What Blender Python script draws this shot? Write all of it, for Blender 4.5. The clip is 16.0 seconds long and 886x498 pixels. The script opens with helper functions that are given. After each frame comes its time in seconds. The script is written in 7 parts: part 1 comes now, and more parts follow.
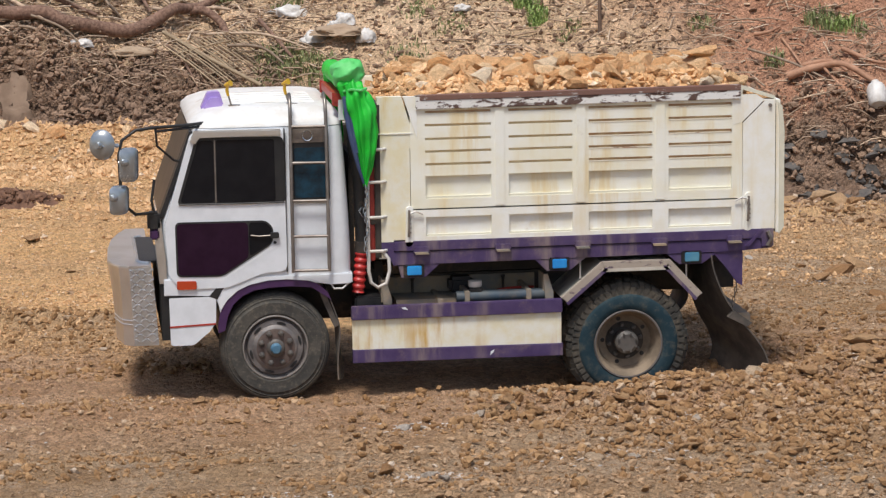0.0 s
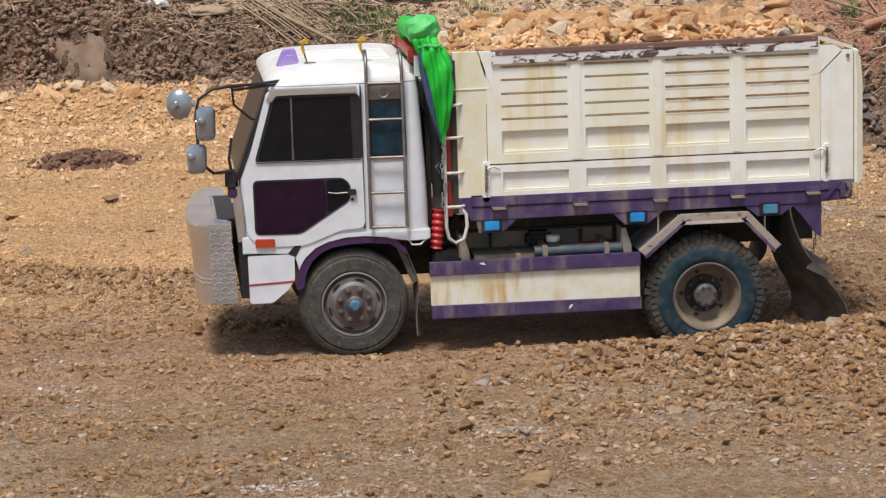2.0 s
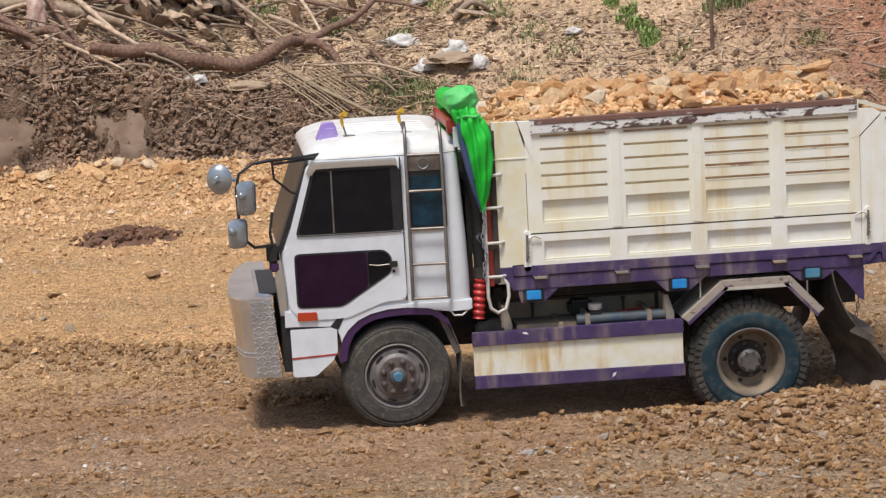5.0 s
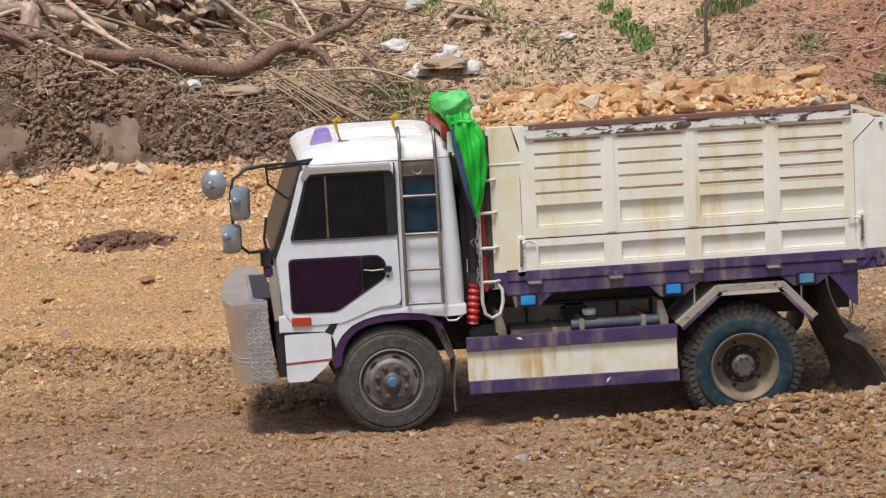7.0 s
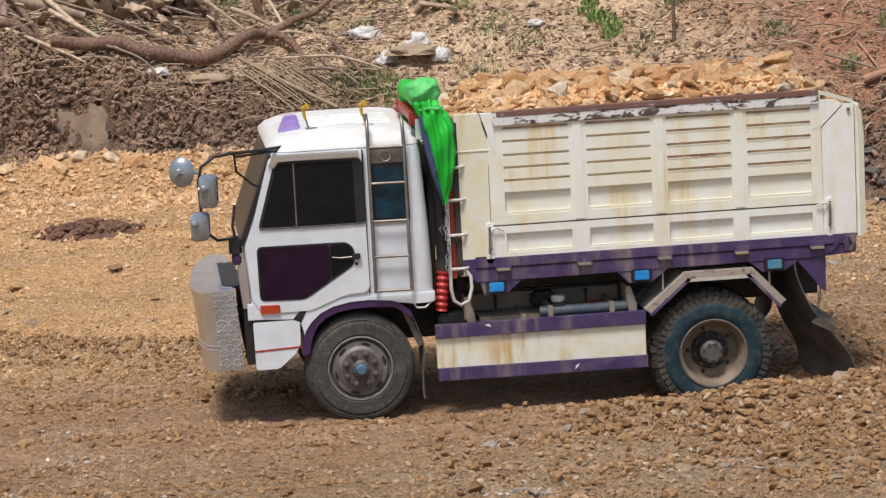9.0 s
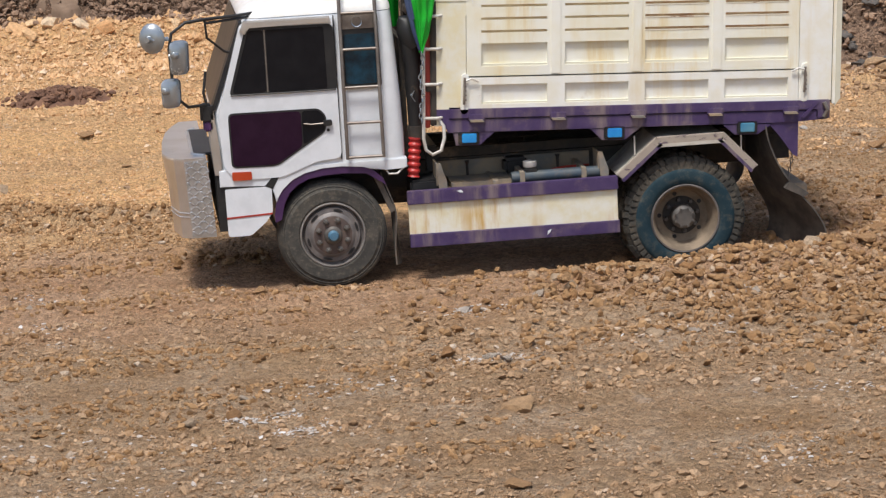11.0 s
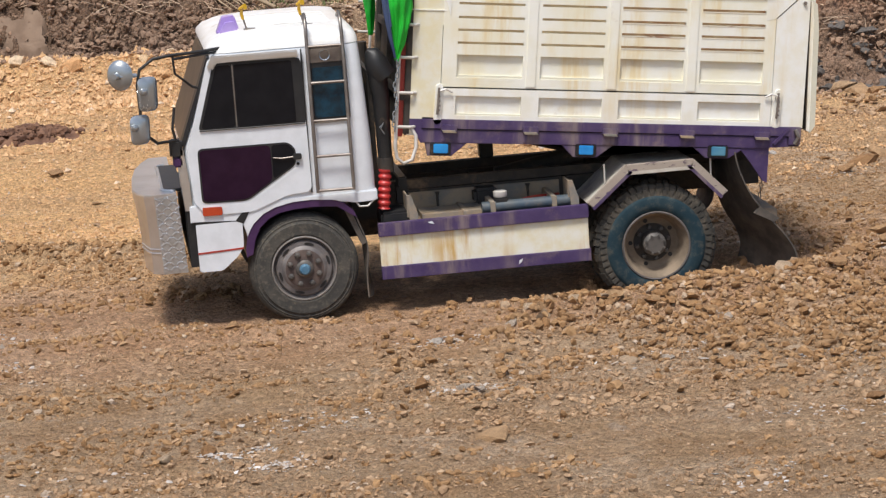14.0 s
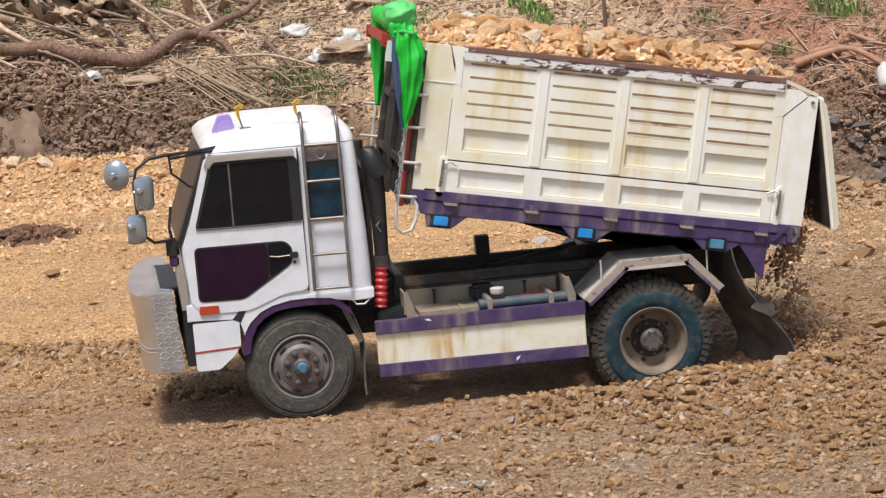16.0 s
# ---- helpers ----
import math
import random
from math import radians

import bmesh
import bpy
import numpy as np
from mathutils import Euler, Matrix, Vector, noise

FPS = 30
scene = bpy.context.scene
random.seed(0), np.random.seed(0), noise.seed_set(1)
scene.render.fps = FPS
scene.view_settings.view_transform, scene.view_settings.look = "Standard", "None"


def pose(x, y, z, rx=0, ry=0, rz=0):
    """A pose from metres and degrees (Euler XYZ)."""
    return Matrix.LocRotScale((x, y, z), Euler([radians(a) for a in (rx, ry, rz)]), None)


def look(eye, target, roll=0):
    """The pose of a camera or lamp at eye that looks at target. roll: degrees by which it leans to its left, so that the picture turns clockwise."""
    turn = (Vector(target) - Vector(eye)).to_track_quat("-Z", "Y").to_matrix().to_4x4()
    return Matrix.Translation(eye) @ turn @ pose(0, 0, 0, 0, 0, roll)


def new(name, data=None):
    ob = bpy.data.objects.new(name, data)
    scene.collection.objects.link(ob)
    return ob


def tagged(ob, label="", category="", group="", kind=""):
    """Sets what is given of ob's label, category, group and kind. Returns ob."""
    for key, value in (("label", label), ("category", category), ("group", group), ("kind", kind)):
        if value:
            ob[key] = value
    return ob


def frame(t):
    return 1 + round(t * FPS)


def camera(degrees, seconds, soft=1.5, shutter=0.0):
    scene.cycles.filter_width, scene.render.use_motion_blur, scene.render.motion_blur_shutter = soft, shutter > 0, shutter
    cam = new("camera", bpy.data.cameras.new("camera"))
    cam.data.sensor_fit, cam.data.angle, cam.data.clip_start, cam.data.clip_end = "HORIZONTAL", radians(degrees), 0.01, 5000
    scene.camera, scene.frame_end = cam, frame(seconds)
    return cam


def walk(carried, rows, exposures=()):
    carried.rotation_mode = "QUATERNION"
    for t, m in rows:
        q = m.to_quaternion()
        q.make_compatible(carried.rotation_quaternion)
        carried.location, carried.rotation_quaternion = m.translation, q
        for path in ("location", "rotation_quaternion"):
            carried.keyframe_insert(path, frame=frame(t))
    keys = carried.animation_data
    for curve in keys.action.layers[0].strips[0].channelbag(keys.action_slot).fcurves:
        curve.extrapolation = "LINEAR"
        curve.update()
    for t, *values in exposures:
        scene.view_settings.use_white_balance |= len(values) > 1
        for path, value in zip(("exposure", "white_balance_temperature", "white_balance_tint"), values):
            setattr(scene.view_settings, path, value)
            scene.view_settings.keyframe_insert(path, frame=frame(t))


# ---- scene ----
# ---- camera: on a stand, panned by hand ----
cam = camera(19.0, 16.0, soft=1.3)
EYE = (-1.686, -22.600, 5.088)
TURNS = [
    (0.0, 80.499, 0.740, -8.124),
    (0.5, 80.339, 0.928, -7.895),
    (1.0, 80.553, 1.306, -7.256),
    (1.5, 80.211, 1.677, -6.813),
    (2.0, 79.566, 1.708, -6.587),
    (2.5, 79.911, 1.904, -5.585),
    (3.0, 80.462, 2.160, -5.094),
    (3.5, 80.730, 2.434, -5.122),
    (4.0, 80.846, 2.583, -5.229),
    (4.5, 80.999, 2.748, -5.396),
    (5.0, 81.120, 2.883, -5.872),
    (7.5, 81.225, 2.886, -6.030),
    (8.0, 81.216, 2.934, -6.163),
    (8.2, 81.206, 2.945, -6.296),
    (10.3, 79.294, 2.741, -7.025),
    (10.5, 78.904, 2.724, -7.083),
    (11.0, 77.980, 3.008, -7.330),
    (11.5, 77.647, 3.313, -7.520),
    (12.0, 77.454, 3.444, -7.696),
    (12.5, 77.317, 3.544, -7.835),
    (13.0, 77.583, 3.686, -7.934),
    (13.5, 77.998, 3.808, -8.044),
    (14.0, 78.607, 3.914, -8.146),
    (14.5, 79.095, 4.003, -8.211),
    (15.0, 79.665, 4.144, -8.272),
    (15.5, 79.972, 4.193, -8.301),
    (15.6, 80.050, 4.215, -8.300),
    (15.8, 80.475, 4.285, -8.294),
    (16.0, 80.702, 4.325, -8.290),
]
walk(cam, [(t, pose(*EYE, rx, ry, rz)) for t, rx, ry, rz in TURNS], [(0.0, 0.35), (8.0, 0.34), (10.3, 0.32), (11.0, 0.46), (12.0, 0.55), (13.0, 0.50), (16.0, 0.56)])

# ---- light: bright hazy sky, high soft sun ----
world = bpy.data.worlds.new("sky")
scene.world = world
world.use_nodes = True
SUN_UP, SUN_TURN = 67.0, 205.0
sky = world.node_tree.nodes.new("ShaderNodeTexSky")
sky.sky_type, sky.sun_disc = "NISHITA", False
sky.sun_elevation, sky.sun_rotation = radians(SUN_UP), radians(SUN_TURN)
sky.air_density, sky.dust_density, sky.ozone_density = 1.0, 3.0, 1.0
world.node_tree.links.new(sky.outputs["Color"], world.node_tree.nodes["Background"].inputs["Color"])
world.node_tree.nodes["Background"].inputs["Strength"].default_value = 0.10
sun_data = bpy.data.lights.new("sun", "SUN")
sun_data.energy, sun_data.angle, sun_data.color = 2.6, radians(13), (1.0, 0.975, 0.94)
sun = new("sun", sun_data)
az = radians(SUN_TURN)
sun.matrix_world = look(Vector((math.sin(az) * math.cos(radians(SUN_UP)), math.cos(az) * math.cos(radians(SUN_UP)), math.sin(radians(SUN_UP)))) * 60, (0, 0, 0))


# ---- materials ----
def nodes_of(name):
    m = bpy.data.materials.new(name)
    m.use_nodes = True
    nt = m.node_tree
    return m, nt, nt.nodes["Principled BSDF"]


def noise_node(nt, vec, scale, detail=5.0, rough=0.6, distort=0.0):
    n = nt.nodes.new("ShaderNodeTexNoise")
    n.inputs["Scale"].default_value, n.inputs["Detail"].default_value = scale, detail
    n.inputs["Roughness"].default_value, n.inputs["Distortion"].default_value = rough, distort
    nt.links.new(vec, n.inputs["Vector"])
    return n.outputs["Fac"]


def band(nt, fac, lo, hi):
    r = nt.nodes.new("ShaderNodeMapRange")
    r.interpolation_type = "SMOOTHSTEP"
    r.inputs["From Min"].default_value, r.inputs["From Max"].default_value = lo, hi
    nt.links.new(fac, r.inputs["Value"])
    return r.outputs["Result"]


def mix(nt, fac, a, b):
    n = nt.nodes.new("ShaderNodeMix")
    n.data_type = "RGBA"
    for socket, v in ((n.inputs[0], fac), (n.inputs[6], a), (n.inputs[7], b)):
        if isinstance(v, (int, float)):
            socket.default_value = v
        elif isinstance(v, tuple):
            socket.default_value = (*v, 1)
        else:
            nt.links.new(v, socket)
    return n.outputs[2]


def times(nt, a, b):
    n = nt.nodes.new("ShaderNodeMath")
    n.operation = "MULTIPLY"
    for socket, v in ((n.inputs[0], a), (n.inputs[1], b)):
        if isinstance(v, (int, float)):
            socket.default_value = v
        else:
            nt.links.new(v, socket)
    return n.outputs[0]


def coords(nt, stretch=(1, 1, 1)):
    c = nt.nodes.new("ShaderNodeTexCoord")
    m = nt.nodes.new("ShaderNodeMapping")
    m.inputs["Scale"].default_value = stretch
    nt.links.new(c.outputs["Object"], m.inputs["Vector"])
    return m.outputs["Vector"]


def bumped(nt, p, fac, strength, distance):
    b = nt.nodes.new("ShaderNodeBump")
    b.inputs["Strength"].default_value, b.inputs["Distance"].default_value = strength, distance
    nt.links.new(fac, b.inputs["Height"])
    nt.links.new(b.outputs["Normal"], p.inputs["Normal"])


def plain(name, a, b, rough=0.5, metal=0.0, scale=6.0, dust=0.0, dust_col=(0.36, 0.24, 0.14), fine_scale=60.0, bump=0.15, streak=None, streak_amount=0.0, by_piece=0.0, coat=0.0, gloss=0.5, dust_scale=3.2):
    """A worn surface: two tones at a broad scale, fine grain in relief, dust blotches and rain streaks."""
    m, nt, p = nodes_of(name)
    v = coords(nt)
    col = mix(nt, band(nt, noise_node(nt, v, scale, 6), 0.35, 0.68), a, b)
    if by_piece:
        info = nt.nodes.new("ShaderNodeObjectInfo")
        hsv = nt.nodes.new("ShaderNodeHueSaturation")
        nt.links.new(col, hsv.inputs["Color"])
        nt.links.new(band(nt, info.outputs["Random"], -1.2 / by_piece + 1, 1.0), hsv.inputs["Value"])
        rng = hsv.inputs["Value"].links[0].from_node
        rng.inputs["From Min"].default_value, rng.inputs["From Max"].default_value = 0.0, 1.0
        rng.inputs["To Min"].default_value, rng.inputs["To Max"].default_value = 1 - by_piece, 1 + by_piece
        col = hsv.outputs["Color"]
    if streak:
        s = times(nt, noise_node(nt, coords(nt, (3.2, 3.2, 0.40)), 2.2, 6, 0.65), 1.0)
        area = band(nt, noise_node(nt, coords(nt, (1, 1, 0.35)), 2.3, 2), 0.44, 0.60)
        col = mix(nt, times(nt, times(nt, band(nt, s, 0.40, 0.66), area), streak_amount), col, streak)
    f = noise_node(nt, v, fine_scale, 4, 0.7)
    if dust:
        d = times(nt, band(nt, noise_node(nt, v, dust_scale, 8, 0.72), 0.62 - 0.3 * dust, 0.9 - 0.25 * dust), 0.9)
        col = mix(nt, d, col, dust_col)
        rr = nt.nodes.new("ShaderNodeMapRange")
        rr.inputs["To Min"].default_value, rr.inputs["To Max"].default_value = rough, 0.9
        nt.links.new(d, rr.inputs["Value"])
        nt.links.new(rr.outputs["Result"], p.inputs["Roughness"])
    else:
        p.inputs["Roughness"].default_value = rough
    nt.links.new(col, p.inputs["Base Color"])
    p.inputs["Metallic"].default_value = metal
    p.inputs["Coat Weight"].default_value = coat
    p.inputs["Specular IOR Level"].default_value = gloss
    bumped(nt, p, f, bump, 0.004)
    return m


def chipped(name, paint, under, amount, scale=9.0):
    """Old paint that flakes off in patches over bare metal."""
    m, nt, p = nodes_of(name)
    v = coords(nt, (0.6, 1, 1.6))
    k = band(nt, noise_node(nt, v, scale, 9, 0.7, 0.4), amount - 0.02, amount + 0.02)
    a = mix(nt, noise_node(nt, coords(nt), 14, 4), paint, tuple(c * 0.82 for c in paint))
    b = mix(nt, noise_node(nt, coords(nt), 24, 6), under, tuple(c * 0.5 for c in under))
    nt.links.new(mix(nt, k, a, b), p.inputs["Base Color"])
    p.inputs["Roughness"].default_value = 0.65
    bumped(nt, p, k, 0.5, 0.003)
    return m


M_WHITE = plain("cab_white_paint", (0.73, 0.755, 0.785), (0.66, 0.685, 0.71), 0.25, dust=0.06, bump=0.03, coat=0.3)
M_ROOF = plain("roof_white_paint", (0.71, 0.71, 0.70), (0.63, 0.61, 0.57), 0.35, dust=0.34, bump=0.05)
M_CREAM = plain("bed_cream_paint", (0.83, 0.825, 0.75), (0.79, 0.75, 0.58), 0.42, dust=0.06, streak=(0.70, 0.53, 0.22), streak_amount=0.70, scale=2.2, bump=0.08)
M_PALE = plain("bed_pale_paint", (0.83, 0.83, 0.785), (0.79, 0.765, 0.66), 0.42, dust=0.06, streak=(0.66, 0.48, 0.18), streak_amount=0.35, bump=0.08)
M_CORNER = plain("rust_run_cream_paint", (0.77, 0.745, 0.63), (0.74, 0.67, 0.45), 0.5, dust=0.08, streak=(0.64, 0.46, 0.15), streak_amount=1.0, bump=0.08)
M_SLOT = plain("rusty_slot_dirt", (0.40, 0.23, 0.12), (0.60, 0.46, 0.28), 0.9, bump=0.3, scale=5)
M_GUARD = plain("guard_cream_paint", (0.78, 0.765, 0.67), (0.73, 0.67, 0.47), 0.5, dust=0.10, streak=(0.54, 0.32, 0.07), streak_amount=1.0, bump=0.1)
M_PURPLE = plain("purple_paint", (0.050, 0.028, 0.098), (0.075, 0.048, 0.125), 0.5, dust=0.36, dust_col=(0.28, 0.21, 0.17), bump=0.1, streak=(0.27, 0.21, 0.19), streak_amount=0.75)
M_PLUM = plain("plum_liner", (0.050, 0.018, 0.075), (0.070, 0.030, 0.095), 0.35, dust=0.12, bump=0.05)
M_GLASSY = plain("tinted_glass", (0.006, 0.007, 0.010), (0.010, 0.011, 0.014), 0.06, bump=0.0, gloss=0.20)
M_DOORGLASS = plain("plum_tinted_glass", (0.018, 0.006, 0.018), (0.024, 0.009, 0.024), 0.12, bump=0.0, gloss=0.2)
M_SCREEN = plain("dusty_windscreen", (0.060, 0.047, 0.036), (0.095, 0.072, 0.053), 0.35, bump=0.0, gloss=0.2)
M_CURTAIN = plain("blue_curtain_glass", (0.010, 0.045, 0.075), (0.008, 0.020, 0.030), 0.08, bump=0.0, scale=9, gloss=0.3)
M_BLACK = plain("black_plastic_and_shade", (0.012, 0.012, 0.013), (0.022, 0.021, 0.020), 0.5, dust=0.12, bump=0.1)
# greasy steel; also colours added dark pieces that stand in for shade
M_UNDER = plain("greasy_steel_and_shade", (0.030, 0.027, 0.024), (0.060, 0.046, 0.034), 0.7, dust=0.28, bump=0.4, fine_scale=30)
M_PIPE = plain("blue_grey_steel", (0.040, 0.066, 0.092), (0.080, 0.092, 0.096), 0.55, dust=0.36, bump=0.2)
M_TANK = plain("dusty_tank_steel", (0.20, 0.19, 0.17), (0.33, 0.26, 0.175), 0.65, dust=0.60, dust_col=(0.42, 0.29, 0.175), bump=0.2)
M_CHROME = plain("polished_steel", (0.74, 0.75, 0.76), (0.64, 0.64, 0.63), 0.30, metal=0.9, dust=0.08, dust_col=(0.42, 0.36, 0.30), bump=0.05, scale=3)
M_CHECKER = plain("checker_plate", (0.60, 0.60, 0.60), (0.50, 0.49, 0.47), 0.38, metal=0.8, dust=0.30, bump=0.1)
M_LADDER = plain("weathered_steel_tube", (0.20, 0.17, 0.15), (0.30, 0.27, 0.24), 0.42, metal=0.7, bump=0.2)
M_MIRROR = plain("grey_mirror_shell", (0.42, 0.46, 0.49), (0.34, 0.37, 0.39), 0.27, metal=0.65, dust=0.12, bump=0.03)
M_TYRE = plain("dusty_tyre_rubber", (0.042, 0.040, 0.036), (0.075, 0.068, 0.057), 0.88, dust=0.52, dust_col=(0.165, 0.142, 0.105), bump=0.8, fine_scale=55, dust_scale=26)
M_TREAD = plain("muddy_tread_rubber", (0.040, 0.038, 0.033), (0.075, 0.066, 0.052), 0.92, dust=0.52, dust_col=(0.155, 0.125, 0.088), bump=1.0, fine_scale=35, dust_scale=14)
M_TYREBLUE = plain("blue_dressed_sidewall", (0.014, 0.034, 0.046), (0.026, 0.048, 0.058), 0.82, gloss=0.2, dust=0.46, dust_col=(0.115, 0.100, 0.075), bump=0.4, dust_scale=12)
M_RIM = plain("grey_steel_rim", (0.135, 0.122, 0.118), (0.215, 0.195, 0.185), 0.55, metal=0.3, dust=0.42, dust_col=(0.25, 0.21, 0.175), bump=0.5, dust_scale=16)
M_FLANGE = plain("worn_bright_flange", (0.30, 0.28, 0.26), (0.22, 0.195, 0.175), 0.5, metal=0.3, dust=0.35, dust_col=(0.20, 0.165, 0.13), bump=0.4, dust_scale=14)
M_RUSTPLATE = plain("rusty_brown_wheel_disc", (0.070, 0.050, 0.044), (0.120, 0.085, 0.070), 0.75, dust=0.35, dust_col=(0.19, 0.15, 0.12), bump=0.5, dust_scale=18)
M_RIMDUST = plain("dust_coated_rim", (0.25, 0.19, 0.13), (0.15, 0.115, 0.08), 0.8, dust=0.2, bump=0.3)
M_HUB = plain("greasy_hub_steel", (0.085, 0.080, 0.075), (0.14, 0.125, 0.11), 0.55, metal=0.3, dust=0.15, bump=0.3)
M_HUBBLUE = plain("blue_hub_cap", (0.055, 0.15, 0.24), (0.10, 0.19, 0.26), 0.4, dust=0.1, bump=0.1)
M_RUBBER = plain("brown_grey_mud_flap", (0.060, 0.052, 0.046), (0.125, 0.105, 0.085), 0.75, dust=0.35, dust_col=(0.25, 0.19, 0.14), bump=0.3)
M_AMBER = plain("amber_lens", (0.46, 0.055, 0.018), (0.36, 0.040, 0.015), 0.2, bump=0.0, coat=0.5)
M_BLUELENS = plain("blue_lens", (0.02, 0.24, 0.62), (0.03, 0.32, 0.70), 0.2, dust=0.05, bump=0.0)
M_BLUELENSOLD = plain("dirty_blue_lens", (0.06, 0.22, 0.36), (0.10, 0.27, 0.36), 0.4, dust=0.25, bump=0.0)
M_RED = plain("red_paint", (0.40, 0.045, 0.030), (0.30, 0.035, 0.025), 0.45, dust=0.10, bump=0.1)
M_REDHOSE = plain("red_hose_rubber", (0.52, 0.040, 0.035), (0.40, 0.030, 0.030), 0.45, dust=0.08, bump=0.1)
M_GREEN = plain("green_tarpaulin", (0.010, 0.50, 0.030), (0.008, 0.40, 0.028), 0.55, bump=0.25, fine_scale=90)
M_GREENPALE = plain("pale_green_tarpaulin", (0.12, 0.56, 0.16), (0.07, 0.46, 0.10), 0.6, bump=0.25, fine_scale=90)
M_NAVY = plain("navy_webbing", (0.030, 0.050, 0.13), (0.050, 0.075, 0.15), 0.8, bump=0.3)
M_LILAC = plain("lilac_lens", (0.36, 0.26, 0.60), (0.42, 0.32, 0.64), 0.3, bump=0.0)
M_YELLOW = plain("yellow_plastic", (0.66, 0.40, 0.03), (0.58, 0.34, 0.02), 0.35, bump=0.0)
M_WHITETUBE = plain("white_painted_tube", (0.62, 0.60, 0.56), (0.52, 0.48, 0.42), 0.4, dust=0.12, bump=0.1)
M_FLAKED = chipped("flaking_white_over_rust", (0.80, 0.785, 0.75), (0.135, 0.075, 0.058), 0.53, 8.0)
M_RUSTLIP = chipped("rusty_brown_lip", (0.20, 0.105, 0.080), (0.62, 0.58, 0.54), 0.60, 9.0)
M_RUSTY = chipped("rust_smeared_edge", (0.76, 0.70, 0.56), (0.46, 0.27, 0.16), 0.58, 5.0)
M_SLOTPALE = plain("tan_slot_dirt", (0.52, 0.38, 0.22), (0.66, 0.55, 0.36), 0.9, bump=0.3, scale=5)
M_CHIPS = chipped("scraped_cream_paint", (0.69, 0.66, 0.53), (0.34, 0.20, 0.14), 0.66, 6.0)
M_FENDER = plain("mudguard_white_paint", (0.56, 0.53, 0.46), (0.44, 0.39, 0.32), 0.6, dust=0.45, dust_col=(0.34, 0.24, 0.16), streak=(0.16, 0.11, 0.2), streak_amount=0.5, bump=0.2)
M_FENDERLIP = chipped("chipped_mudguard_lip", (0.40, 0.34, 0.28), (0.17, 0.115, 0.14), 0.57, 15.0)
M_DARKINSIDE = plain("dirty_bed_inside", (0.045, 0.036, 0.030), (0.08, 0.06, 0.045), 0.8, dust=0.3, bump=0.4)


def soil_material():
    m, nt, p = nodes_of("quarry_soil")
    v = coords(nt)
    att = nt.nodes.new("ShaderNodeAttribute")
    att.attribute_name = "soil"
    sep = nt.nodes.new("ShaderNodeSeparateColor")
    nt.links.new(att.outputs["Color"], sep.inputs["Color"])
    broad = band(nt, noise_node(nt, v, 0.9, 6, 0.65), 0.35, 0.66)
    mid = band(nt, noise_node(nt, coords(nt, (0.22, 1, 1)), 3.4, 8, 0.72), 0.40, 0.62)
    grain = band(nt, noise_node(nt, v, 60, 8, 0.85), 0.38, 0.62)
    vor = nt.nodes.new("ShaderNodeTexVoronoi")
    vor.inputs["Scale"].default_value = 26
    nt.links.new(v, vor.inputs["Vector"])
    pebble = nt.nodes.new("ShaderNodeSeparateColor")
    nt.links.new(vor.outputs["Color"], pebble.inputs["Color"])
    brown = mix(nt, broad, (0.470, 0.308, 0.172), (0.545, 0.398, 0.268))
    brown = mix(nt, times(nt, mid, 0.60), brown, (0.330, 0.195, 0.100))
    yellow = mix(nt, broad, (0.79, 0.495, 0.242), (0.71, 0.430, 0.200))
    yellow = mix(nt, times(nt, mid, 0.6), yellow, (0.62, 0.37, 0.172))
    dark = mix(nt, broad, (0.250, 0.158, 0.105), (0.345, 0.228, 0.155))
    dark = mix(nt, times(nt, mid, 0.5), dark, (0.098, 0.068, 0.050))
    red = mix(nt, broad, (0.54, 0.275, 0.168), (0.60, 0.335, 0.212))
    red = mix(nt, times(nt, mid, 0.4), red, (0.28, 0.135, 0.082))
    litter = mix(nt, broad, (0.86, 0.62, 0.41), (0.78, 0.53, 0.33))
    litter = mix(nt, times(nt, mid, 0.5), litter, (0.38, 0.28, 0.165))
    inv = nt.nodes.new("ShaderNodeMath")
    inv.operation = "SUBTRACT"
    inv.inputs[0].default_value = 1.0
    nt.links.new(att.outputs["Alpha"], inv.inputs[1])
    col = mix(nt, sep.outputs["Red"], brown, yellow)
    col = mix(nt, inv.outputs[0], col, litter)
    col = mix(nt, sep.outputs["Blue"], col, red)
    col = mix(nt, sep.outputs["Green"], col, dark)
    hsv = nt.nodes.new("ShaderNodeHueSaturation")
    nt.links.new(col, hsv.inputs["Color"])
    rng = nt.nodes.new("ShaderNodeMapRange")
    rng.inputs["To Min"].default_value, rng.inputs["To Max"].default_value = 0.52, 1.44
    add = nt.nodes.new("ShaderNodeMath")
    add.operation = "MULTIPLY_ADD"
    add.inputs[1].default_value = 0.5
    nt.links.new(grain, add.inputs[0])
    nt.links.new(times(nt, pebble.outputs["Red"], 0.5), add.inputs[2])
    nt.links.new(add.outputs[0], rng.inputs["Value"])
    nt.links.new(rng.outputs["Result"], hsv.inputs["Value"])
    pale = times(nt, band(nt, noise_node(nt, v, 2.4, 7, 0.7), 0.60, 0.75), 0.65)
    nt.links.new(mix(nt, pale, hsv.outputs["Color"], (0.54, 0.45, 0.37)), p.inputs["Base Color"])
    p.inputs["Roughness"].default_value = 0.95
    p.inputs["Specular IOR Level"].default_value = 0.2
    h = nt.nodes.new("ShaderNodeMath")
    h.operation = "MULTIPLY_ADD"
    h.inputs[1].default_value = 0.6
    nt.links.new(noise_node(nt, v, 48, 10, 0.85), h.inputs[0])
    nt.links.new(times(nt, vor.outputs["Distance"], -0.6), h.inputs[2])
